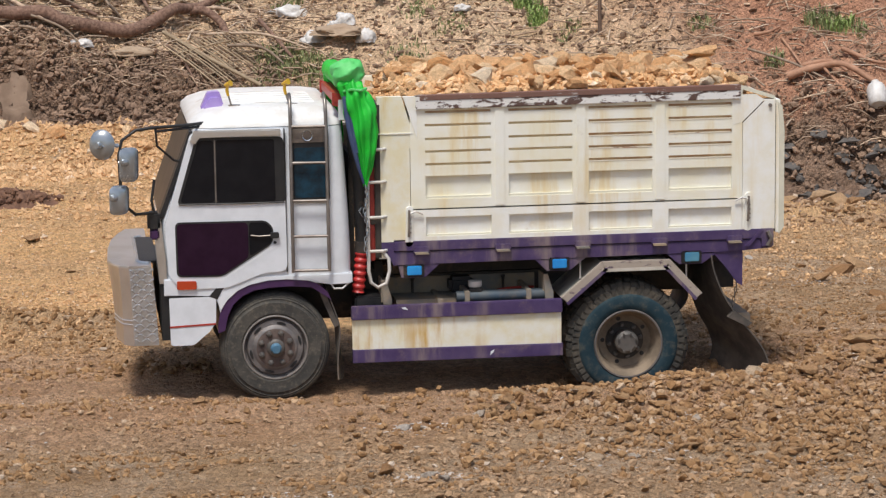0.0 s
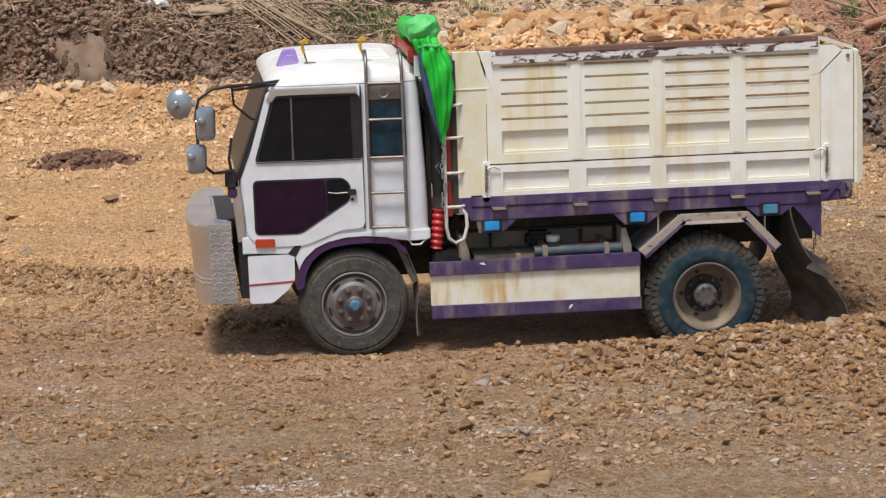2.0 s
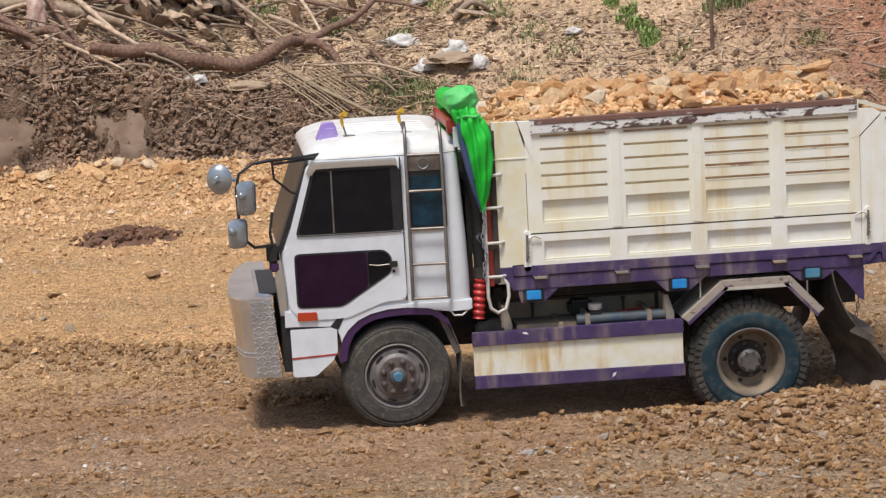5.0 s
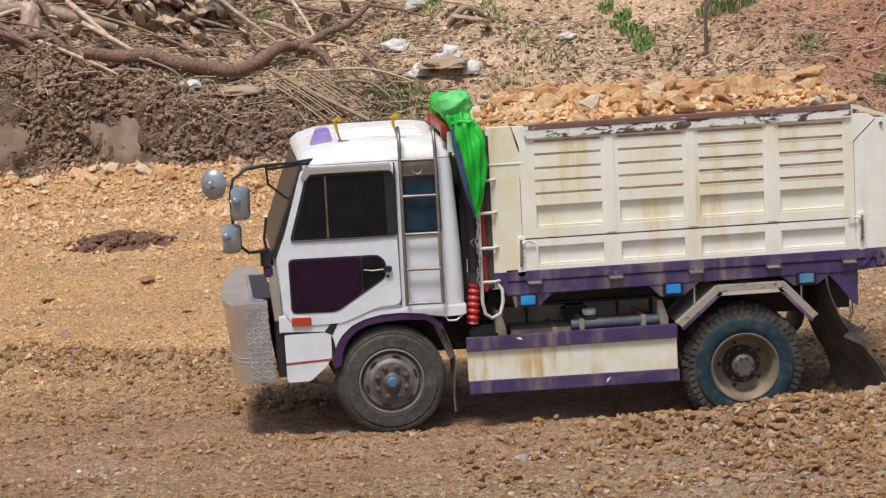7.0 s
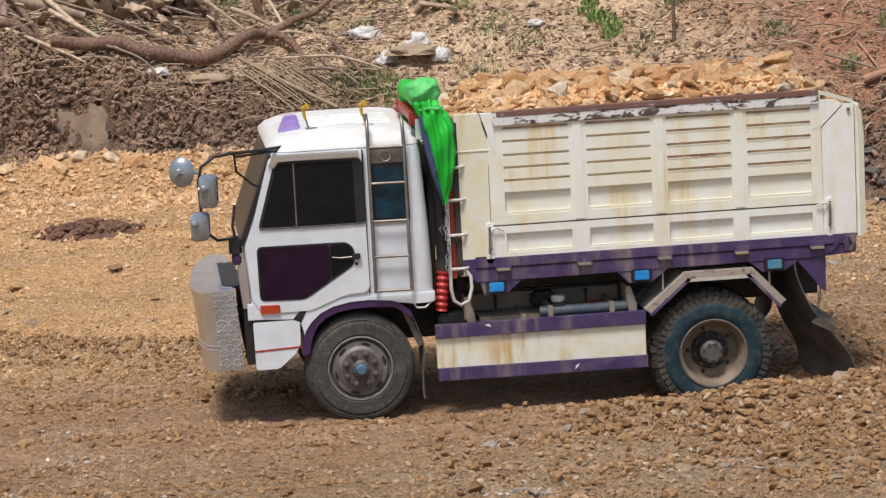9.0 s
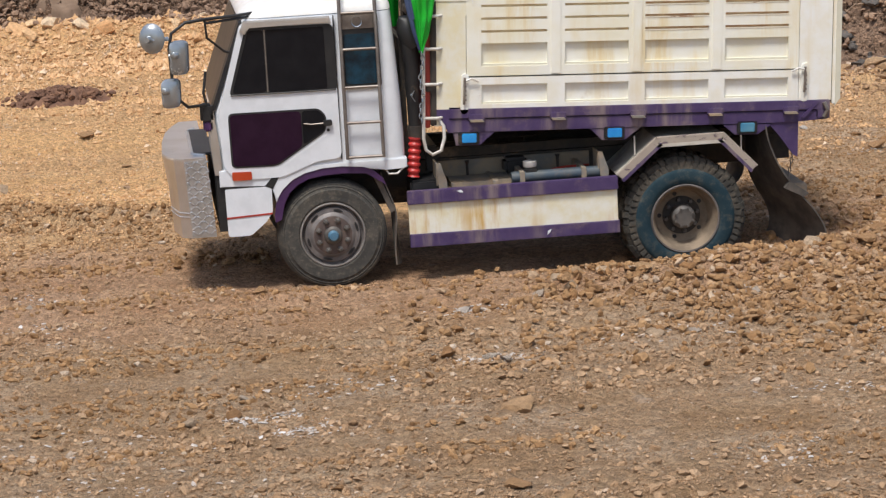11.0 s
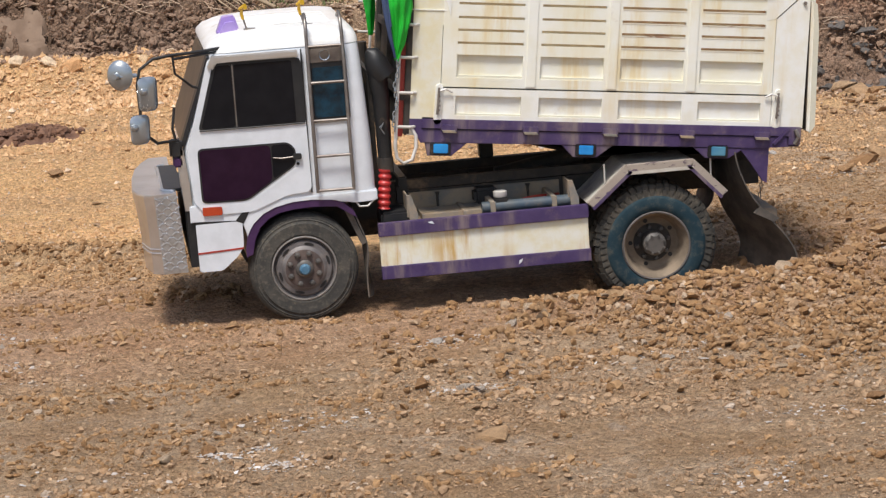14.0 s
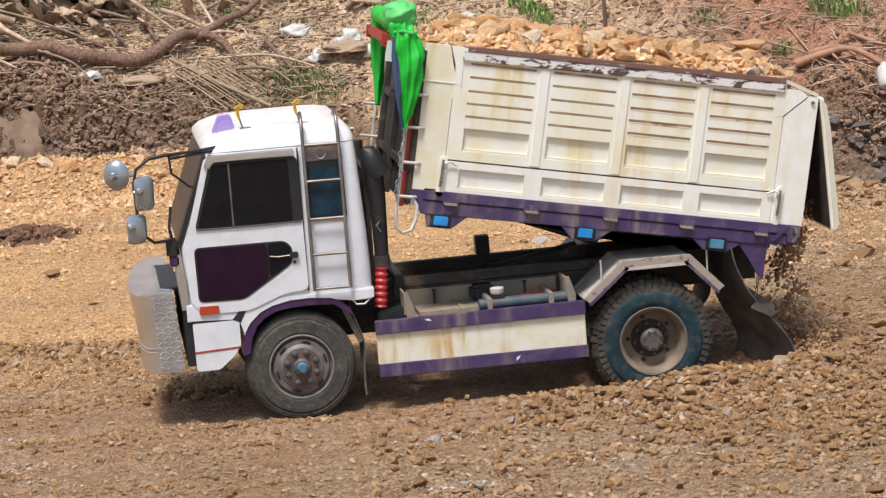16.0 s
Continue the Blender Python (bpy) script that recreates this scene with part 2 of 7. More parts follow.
    bumped(nt, p, h.outputs[0], 1.0, 0.075)
    return m


def stone_material(name, a, b, c, per_island):
    m, nt, p = nodes_of(name)
    v = coords(nt)
    if per_island:
        pick = nt.nodes.new("ShaderNodeNewGeometry").outputs["Random Per Island"]
    else:
        pick = nt.nodes.new("ShaderNodeObjectInfo").outputs["Random"]
    ramp_ = nt.nodes.new("ShaderNodeValToRGB")
    el = ramp_.color_ramp.elements
    el[0].color, el[1].color = (*a, 1), (*b, 1)
    el.new(0.55).color = (*[0.5 * (u + w) for u, w in zip(a, b)], 1)
    el.new(0.93 if per_island else 0.84).color = (*b, 1)
    el[-1].color = (*c, 1)
    nt.links.new(pick, ramp_.inputs["Fac"])
    g = noise_node(nt, v, 22, 7, 0.7)
    hsv = nt.nodes.new("ShaderNodeHueSaturation")
    rng = nt.nodes.new("ShaderNodeMapRange")
    rng.inputs["From Min"].default_value, rng.inputs["From Max"].default_value = 0.3, 0.7
    rng.inputs["To Min"].default_value, rng.inputs["To Max"].default_value = 0.55, 1.38
    two = nt.nodes.new("ShaderNodeMath")
    two.operation = "MULTIPLY_ADD"
    two.inputs[1].default_value = 0.5
    nt.links.new(g, two.inputs[0])
    nt.links.new(times(nt, noise_node(nt, v, 2.6 if not per_island else 7.0, 5, 0.7), 0.5), two.inputs[2])
    nt.links.new(two.outputs[0], rng.inputs["Value"])
    nt.links.new(ramp_.outputs["Color"], hsv.inputs["Color"])
    nt.links.new(rng.outputs["Result"], hsv.inputs["Value"])
    nt.links.new(hsv.outputs["Color"], p.inputs["Base Color"])
    p.inputs["Roughness"].default_value = 0.9
    p.inputs["Specular IOR Level"].default_value = 0.25
    bumped(nt, p, g, 0.9, 0.03)
    return m


M_SOIL = soil_material()
M_STONES = stone_material("yard_stones", (0.262, 0.142, 0.062), (0.430, 0.262, 0.130), (0.50, 0.38, 0.27), True)
M_GRIT = stone_material("yard_grit", (0.325, 0.200, 0.108), (0.475, 0.320, 0.195), (0.56, 0.45, 0.35), True)
M_YSTONES = stone_material("ochre_stones", (0.58, 0.345, 0.168), (0.76, 0.50, 0.28), (0.78, 0.62, 0.46), True)
M_ROCK = stone_material("yard_rock", (0.36, 0.195, 0.088), (0.52, 0.325, 0.172), (0.56, 0.42, 0.29), False)
M_LOAD = stone_material("ochre_rock", (0.75, 0.39, 0.165), (0.87, 0.60, 0.345), (0.88, 0.73, 0.54), False)
M_LOADCRUMBS = stone_material("ochre_load_crumbs", (0.70, 0.40, 0.185), (0.84, 0.57, 0.33), (0.86, 0.70, 0.52), True)
M_LIME = stone_material("pale_lime_stone", (0.52, 0.42, 0.33), (0.62, 0.54, 0.46), (0.74, 0.69, 0.64), False)
M_BANKSTONES = stone_material("bank_rubble", (0.165, 0.105, 0.070), (0.300, 0.200, 0.135), (0.44, 0.34, 0.26), True)
M_CHIPS_WOOD = stone_material("leaf_and_wood_litter", (0.42, 0.27, 0.165), (0.78, 0.57, 0.39), (0.84, 0.72, 0.58), True)
M_TWIG = stone_material("dry_twigs", (0.30, 0.205, 0.135), (0.56, 0.42, 0.30), (0.66, 0.54, 0.42), True)
M_BARK = plain("brown_bark", (0.115, 0.062, 0.042), (0.250, 0.150, 0.105), 0.9, scale=22, bump=1.0, fine_scale=55, dust=0.30, dust_col=(0.36, 0.27, 0.20), dust_scale=18)
M_DEADWOOD = plain("grey_brown_deadwood", (0.29, 0.205, 0.140), (0.47, 0.355, 0.255), 0.9, scale=11, bump=0.9, fine_scale=40, by_piece=0.4, dust=0.3, dust_col=(0.20, 0.13, 0.09), dust_scale=8)
M_CANE = plain("split_cane", (0.36, 0.27, 0.17), (0.27, 0.195, 0.12), 0.8, scale=12, bump=0.4, by_piece=0.25)
M_BAG = plain("white_plastic_bag", (0.64, 0.62, 0.59), (0.48, 0.45, 0.41), 0.5, scale=8, bump=0.3)
M_SACK = plain("tan_sack_cloth", (0.38, 0.28, 0.19), (0.29, 0.205, 0.135), 0.9, scale=8, bump=0.6, dust=0.2)
M_PINK = plain("muddy_pink_plastic", (0.58, 0.42, 0.35), (0.40, 0.24, 0.18), 0.6, scale=7, bump=0.4, dust=0.2)
M_WEED = stone_material("weed_green", (0.20, 0.235, 0.095), (0.34, 0.35, 0.165), (0.47, 0.42, 0.25), True)
M_GRASS = stone_material("bright_grass", (0.21, 0.31, 0.085), (0.36, 0.45, 0.16), (0.48, 0.48, 0.24), True)
M_HEAP = plain("dark_red_brown_heap", (0.115, 0.058, 0.036), (0.20, 0.105, 0.062), 0.95, scale=8, bump=1.0, fine_scale=22)
M_CLAYFACE = plain("grey_clay_face", (0.225, 0.160, 0.115), (0.160, 0.110, 0.078), 0.95, scale=3, bump=1.0, fine_scale=26, gloss=0.1, dust=0.3, dust_col=(0.28, 0.19, 0.13), dust_scale=14)
M_EARTH = plain("dark_bank_earth", (0.130, 0.082, 0.055), (0.205, 0.132, 0.090), 0.95, scale=8, bump=1.0, fine_scale=22, by_piece=0.3)
M_EARTHCLODS = plain("bank_earth", (0.190, 0.122, 0.082), (0.300, 0.195, 0.128), 0.95, scale=1.3, bump=1.0, fine_scale=26, dust=0.42, dust_col=(0.345, 0.240, 0.165), dust_scale=5)
M_GREYCLAY = plain("blue_grey_clay", (0.080, 0.074, 0.068), (0.125, 0.105, 0.090), 0.9, scale=4, bump=0.9, fine_scale=14)
M_POSTWOOD = plain("thin_stake_wood", (0.13, 0.085, 0.06), (0.19, 0.13, 0.09), 0.9, bump=0.5)
M_CHALK = stone_material("white_chalk", (0.47, 0.40, 0.345), (0.58, 0.525, 0.475), (0.72, 0.70, 0.68), True)
M_CLOD = plain("falling_soil", (0.36, 0.215, 0.110), (0.47, 0.30, 0.165), 0.95, scale=9, bump=0.6)
M_LOADSOIL = plain("ochre_rubble", (0.64, 0.36, 0.16), (0.76, 0.50, 0.26), 0.95, scale=7, bump=0.9, fine_scale=24)
M_ROOT = plain("peeled_root", (0.40, 0.22, 0.135), (0.30, 0.155, 0.09), 0.8, scale=6, bump=0.4)


# ---- ground and bank: one sheet ----
def smooth(a, b, v):
    u = min(1.0, max(0.0, (v - a) / (b - a)))
    return u * u * (3 - 2 * u)


def ramp(v, pts):
    if v <= pts[0][0]:
        return pts[0][1]
    for (a, p), (b, q) in zip(pts, pts[1:]):
        if v <= b:
            return p + (q - p) * (v - a) / (b - a)
    return pts[-1][1]


def bank_foot(x):
    return ramp(x, [(-9, 14.3), (-3.7, 14.0), (-1, 13.8), (1, 13.3), (4, 11.6), (8, 9.7), (12, 9.1)]) + 0.12 * math.sin(1.7 * x) + 0.06 * math.sin(4.3 * x + 1)


def bank_rise(x):
    return ramp(x, [(-9, 1.5), (-3.7, 1.42), (-2.2, 1.15), (-1.1, 0.70), (0.5, 0.55), (3, 0.8), (6, 1.05), (8, 1.15), (12, 1.25)])


def height(x, y):
    """Flat yard, rising at the back to a berm, a raw cut bank and a slope."""
    back = 1 - smooth(-0.5, 6.0, x)
    f = bank_foot(x)
    z = back * (0.40 * smooth(3, 12.8, y) + 0.40 * smooth(-1.3, 0.0, y - f))
    d = y - f
    if d > 0:
        z += bank_rise(x) * smooth(0, 1.15, d) + max(0.0, d - 1.0) * 0.46
    return z


def n2(x, y, s, seed=0.0):
    return noise.noise(Vector((x * s, y * s, seed)))


def fine(x, y):
    d = y - bank_foot(x)
    rough = 0.5 + 0.5 * n2(x, y, 0.35, 7)
    z = 0.04 * n2(x, y, 0.45, 1) + 0.026 * n2(x, y, 1.6, 2) + 0.020 * n2(x, y, 4.5, 5) * (0.4 + rough) + 0.024 * n2(x, y, 10, 9) * (0.4 + rough) + 0.022 * abs(n2(x, y, 6.5, 14)) * (0.3 + rough)
    # furrows left by wheels run along the yard
    z += 0.060 * n2(x * 0.16, y, 1.9, 31) + 0.030 * n2(x * 0.22, y, 4.6, 32)
    # loose spoil thrown up beside the rear wheels and beyond
    z += 0.17 * smooth(1.5, 2.9, x) * math.exp(-((y + 0.80 - 0.04 * x) / 0.40) ** 2) * (0.75 + 0.5 * n2(x, y, 1.3, 4))
    z += 0.09 * smooth(2.5, 5.0, x) * smooth(-3.2, -1.2, y) * (1 - smooth(0.2, 1.5, y))
    # crumbled ridges between older tracks
    for c, w, h in ((3.62, 0.30, 0.19), (4.75, 0.28, 0.07), (1.50, 0.16, 0.05), (-1.6, 0.25, 0.05)):
        c += 0.14 * n2(x, y, 0.7, 61) - (0.42 * (x + 2.56) if c > 3 else 0.0)
        u = y - c
        z += h * (1 - smooth(-1.4, -0.3, x)) * math.exp(-(u / (w if u < 0 else 2.2 * w)) ** 2) * max(0.15, 0.75 + 0.7 * n2(x, y, 2.6, 62) + 0.5 * n2(x, y, 7.5, 63))
    # the ruts in which the wheels stand
    for c in (0.22, 1.90):
        z -= (0.03 + 0.15 * smooth(1.6, 3.0, x)) * math.exp(-((y - c) / 0.33) ** 2) * (1 - smooth(4.2, 5.5, x))
    if d > -2.0:
        k = smooth(-2.0, -0.6, d)
        z += k * (0.07 * n2(x, y, 1.1, 11) + 0.06 * n2(x, y, 2.7, 12) + 0.04 * n2(x, y, 6, 13))
    if d > 0:
        k = smooth(0, 0.5, d)
        z += k * (0.12 * n2(x, y, 0.9, 21) + 0.12 * abs(n2(x, y, 2.2, 22)) + 0.06 * n2(x, y, 5.5, 23) + 0.04 * n2(x, y, 13, 24))
        # lumps that break out of the cut face
        cut = smooth(0, 0.3, d) * (1 - 0.65 * smooth(1.2, 1.8, d))
        z += cut * (0.13 * abs(n2(x, y, 3.1, 25)) + 0.10 * abs(n2(x, y, 6.3, 26)) - 0.07)
    return z


def ground_z(x, y):
    return height(x, y) + fine(x, y)


def soil_kind(x, y):
    """Shares of yellow gravel, dark cut earth and red earth at a place; the rest is brown yard soil."""
    d = y - bank_foot(x)
    w = 0.5 * n2(x, y, 0.7, 41) + 0.25 * n2(x, y, 2.2, 42)
    yellow = smooth(0.0, 4.4, y + 2.0 * w - 0.9 * max(0.0, x - 1.2)) * (0.75 + 0.25 * smooth(-0.3, 0.2, n2(x * 0.2, y, 0.9, 44))) * (1 - smooth(-0.15, 0.10, d + 0.35 * w))
    yellow *= 1 - 0.55 * (1 - smooth(-1.2, -0.3, x)) * math.exp(-((y - 3.6 + 0.42 * (x + 2.56) + 0.5 * w) / 0.60) ** 2)
    dark = smooth(-0.15, 0.10, d + 0.35 * w) * (1 - smooth(0.75, 1.35, d + 0.8 * w))
    dark *= 1.0 if x < -0.5 else 1 - 0.6 * smooth(-0.5, 1, x) + 0.6 * smooth(4.5, 6, x)
    red = smooth(5.2, 8.0, x + 1.6 * w) * smooth(0.1, 0.9, d + 0.5 * w)
    scar = 0.85 * math.exp(-((x + 3.35) / 0.32) ** 2 - ((d - 0.34) / 0.22) ** 2) * smooth(-0.2, 0.15, n2(x * 3, y * 0.6, 2.0, 46))
    red, dark = max(red, scar), dark * (1 - scar)
    # damp orange soil turned up along the wheel tracks
    damp = smooth(-2.2, -0.9, y + 0.8 * w) * (1 - smooth(1.6, 3.0, y + 0.8 * w))
    red, yellow = max(red, 0.36 * damp), max(yellow, 0.16 * damp)
    litter = smooth(0.8, 1.3, d + 0.8 * w) * (1 - red)
    return yellow, dark, red, litter


def steps(stops):
    out = []
    for a, b, s in stops:
        k = max(1, round((b - a) / s))
        out += [a + (b - a) * i / k for i in range(k)]
    return out + [stops[-1][1]]


XS = steps([(-400, -60, 60), (-60, -14, 4), (-14, -7, 0.4), (-7, 11.0, 0.046), (11.0, 16, 0.4), (16, 60, 4), (60, 400, 60)])
YS = steps([(-400, -60, 60), (-60, -12, 4), (-12, -8.2, 0.3), (-8.2, 3, 0.044), (3, 17.5, 0.058), (17.5, 24, 0.3), (24, 60, 3), (60, 500, 60)])


def build_ground():
    verts, kinds = [], []
    for y in YS:
        for x in XS:
            if -14 < x < 16 and -12 < y < 24:
                z = ground_z(x, y)
                d = y - bank_foot(x)
                # the cut face is lumpy, with gouges from the digger's teeth
                k = smooth(-0.1, 0.15, d) * (1 - smooth(1.1, 1.7, d))
                out = 0.0
                if k > 0:
                    out = 0.22 * abs(n2(x, z, 2.1, 81)) + 0.15 * abs(n2(x, z, 4.7, 82)) + 0.08 * n2(x, z, 10.0, 83) + 0.10 * n2(x * 5.0, z * 0.8, 1.3, 84) * smooth(-0.1, 0.3, n2(x, z, 0.9, 85))
                verts.append((x, y - k * (out - 0.08), z))
                k = soil_kind(x, y)
            else:
                verts.append((x, y, min(height(x, min(y, 40.0)), 14.0)))
                k = (0, 0, 0, 1) if y > 14 else (0, 0, 0, 0)
            kinds += [k[0], k[1], k[2], 1 - k[3]]
    w = len(XS)
    faces = [(j * w + i, j * w + i + 1, (j + 1) * w + i + 1, (j + 1) * w + i) for j in range(len(YS) - 1) for i in range(w - 1)]
    me = bpy.data.meshes.new("ground")
    me.from_pydata(verts, [], faces)
    me.color_attributes.new("soil", "FLOAT_COLOR", "POINT").data.foreach_set("color", kinds)
    me.shade_smooth()
    me.materials.append(M_SOIL)
    return tagged(new("ground", me), "ochre gravelly soil with wheel ruts and a raw cut bank", "ground", kind="structure")


# ---- mesh helpers ----
PIVOT = {}


def part(name, bm, material, parent, label="", smooth=None):
    """One mesh under a thing or a part; its points are given in the truck's space."""
    off = PIVOT.get(parent)
    if off is not None:
        bmesh.ops.translate(bm, verts=bm.verts, vec=-off)
    me = bpy.data.meshes.new(name)
    bmesh.ops.recalc_face_normals(bm, faces=bm.faces)
    bm.to_mesh(me)
    bm.free()
    me.materials.append(material)
    if smooth:
        me.shade_smooth()
        me.set_sharp_from_angle(angle=radians(smooth))
    ob = new(name, me)
    ob.parent = parent
    if off is not None:
        PIVOT[ob] = off
    return tagged(ob, label)


def box(bm, x0, x1, y0, y1, z0, z1, bevel=0.0):
    g = bmesh.ops.create_cube(bm, size=1)["verts"]
    for v in g:
        v.co = Vector(((x0 + x1) / 2 + v.co.x * (x1 - x0), (y0 + y1) / 2 + v.co.y * (y1 - y0), (z0 + z1) / 2 + v.co.z * (z1 - z0)))
    if bevel:
        bmesh.ops.bevel(bm, geom=list({e for v in g for e in v.link_edges}), offset=bevel, segments=2, affect="EDGES")
    return bm


def prism(bm, pts, y0, y1, bevel=0.0):
    """A plate with the outline pts in x and z, from y0 to y1."""
    a = [bm.verts.new((x, y0, z)) for x, z in pts]
    b = [bm.verts.new((x, y1, z)) for x, z in pts]
    n = len(pts)
    faces = [bm.faces.new(a), bm.faces.new(b[::-1])]
    for i in range(n):
        faces.append(bm.faces.new((a[i], b[i], b[(i + 1) % n], a[(i + 1) % n])))
    if bevel:
        bmesh.ops.bevel(bm, geom=list(faces[0].edges), offset=bevel, segments=2, affect="EDGES")
    return bm


def rounded(pts, r, seg=4):
    """The outline pts with its corners rounded."""
    out, n = [], len(pts)
    for i in range(n):
        p, a, b = Vector(pts[i]), Vector(pts[i - 1]), Vector(pts[(i + 1) % n])
        k = min(r, (a - p).length * 0.45, (b - p).length * 0.45)
        s, e = p + (a - p).normalized() * k, p + (b - p).normalized() * k
        for j in range(seg + 1):
            u = j / seg
            q = s * (1 - u) ** 2 + p * 2 * u * (1 - u) + e * u * u
            out.append((q.x, q.y))
    return out


def tube(bm, pts, r, seg=8, ends=True):
    """A bent tube through pts; r is one radius or one for each point."""
    pts = [Vector(p) for p in pts]
    rs = r if isinstance(r, (list, tuple)) else [r] * len(pts)
    rings = []
    side = None
    for i, p in enumerate(pts):
        d = (pts[min(i + 1, len(pts) - 1)] - pts[max(i - 1, 0)]).normalized()
        if side is None:
            side = d.cross(Vector((0.31, 0.17, 0.93))).normalized()
        side = (side - d * side.dot(d)).normalized()
        up = d.cross(side)
        rings.append([bm.verts.new(p + (side * math.cos(2 * math.pi * k / seg) + up * math.sin(2 * math.pi * k / seg)) * rs[i]) for k in range(seg)])
    for a, b in zip(rings, rings[1:]):
        for k in range(seg):
            bm.faces.new((a[k], a[(k + 1) % seg], b[(k + 1) % seg], b[k]))
    if ends:
        bm.faces.new(rings[0][::-1])
        bm.faces.new(rings[-1])
    return bm


def lathe(bm, profile, cx, cz, seg=48, closed=True):
    """A body turned about the line y through (cx, cz); profile: radius and y."""
    rings = []
    for r, y in profile:
        if r < 1e-4:
            rings.append([bm.verts.new((cx, y, cz))] * seg)
        else:
            rings.append([bm.verts.new((cx + r * math.cos(2 * math.pi * k / seg), y, cz + r * math.sin(2 * math.pi * k / seg))) for k in range(seg)])
    pairs = list(zip(rings, rings[1:])) + ([(rings[-1], rings[0])] if closed else [])
    for a, b in pairs:
        for k in range(seg):
            vs = []
            for v in (a[k], a[(k + 1) % seg], b[(k + 1) % seg], b[k]):
                if v not in vs:
                    vs.append(v)
            if len(vs) > 2:
                bm.faces.new(vs)
    return bm


def relief(bm, xs, zs, deep, y0, back):
    """A pressed sheet: cells of the grid xs, zs lie deep[(i, j)] behind y0; closed by a back at y = back."""
    nx, nz = len(xs) - 1, len(zs) - 1
    d = lambda i, j: deep.get((i, j), 0.0)
    cache = {}

    def vert(x, y, z):
        key = (round(x, 4), round(y, 4), round(z, 4))
        if key not in cache:
            cache[key] = bm.verts.new((x, y, z))
        return cache[key]

    def quad(*ps):
        bm.faces.new([vert(*p) for p in ps])
    for i in range(nx):
        for j in range(nz):
            y, slope = y0 + d(i, j), 0.0
            quad((xs[i], y, zs[j]), (xs[i + 1], y, zs[j]), (xs[i + 1], y, zs[j + 1]), (xs[i], y, zs[j + 1]))
            if i + 1 < nx and d(i, j) != d(i + 1, j):
                u = y0 + d(i + 1, j)
                quad((xs[i + 1], y, zs[j]), (xs[i + 1], u, zs[j]), (xs[i + 1], u, zs[j + 1]), (xs[i + 1], y, zs[j + 1]))
            if j + 1 < nz and d(i, j) != d(i, j + 1):
                u = y0 + d(i, j + 1)
                quad((xs[i], y, zs[j + 1]), (xs[i], u, zs[j + 1]), (xs[i + 1], u, zs[j + 1]), (xs[i + 1], y, zs[j + 1]))
    a, b, c, e = xs[0], xs[-1], zs[0], zs[-1]
    quad((a, back, c), (b, back, c), (b, back, e), (a, back, e))
    bmesh.ops.remove_doubles(bm, verts=bm.verts, dist=1e-5)
    rim = [[(x, c) for x in xs], [(x, e) for x in xs]]
    for line, z in ((xs, c), (xs, e)):
        front = [vert(x, y0, z) for x in line]
        bm.faces.new(front + [vert(b, back, z), vert(a, back, z)])
    for x in (a, b):
        front = [vert(x, y0, z) for z in zs]
        bm.faces.new(front + [vert(x, back, e), vert(x, back, c)])
    return bm


def loft(bm, rings, caps=True):
    vs = [[bm.verts.new(p) for p in ring] for ring in rings]
    n = len(vs[0])
    for a, b in zip(vs, vs[1:]):
        for k in range(n):
            bm.faces.new((a[k], a[(k + 1) % n], b[(k + 1) % n], b[k]))
    if caps:
        bm.faces.new(vs[0][::-1])
        bm.faces.new(vs[-1])
    return bm


B = bmesh.new

# ---- the tipper truck ----
truck = tagged(new("dump_truck"), "white and cream tipper truck with purple trim, standing in a rut", "truck")
W = 2.10


def plan(xf, xr, inset, rf, rr, z, seg=5):
    pts = []
    for cx, cy, r, a0 in ((xf, inset, rf, 180), (xr, inset, rr, 270), (xr, W - inset, rr, 0), (xf, W - inset, rf, 90)):
        ox = cx + r if cx == xf else cx - r
        oy = cy + r if cy == inset else cy - r
        for k in range(seg + 1):
            a = radians(a0 + 90 * k / seg)
            pts.append((ox + r * math.cos(a), oy + r * math.sin(a), z))
    return pts


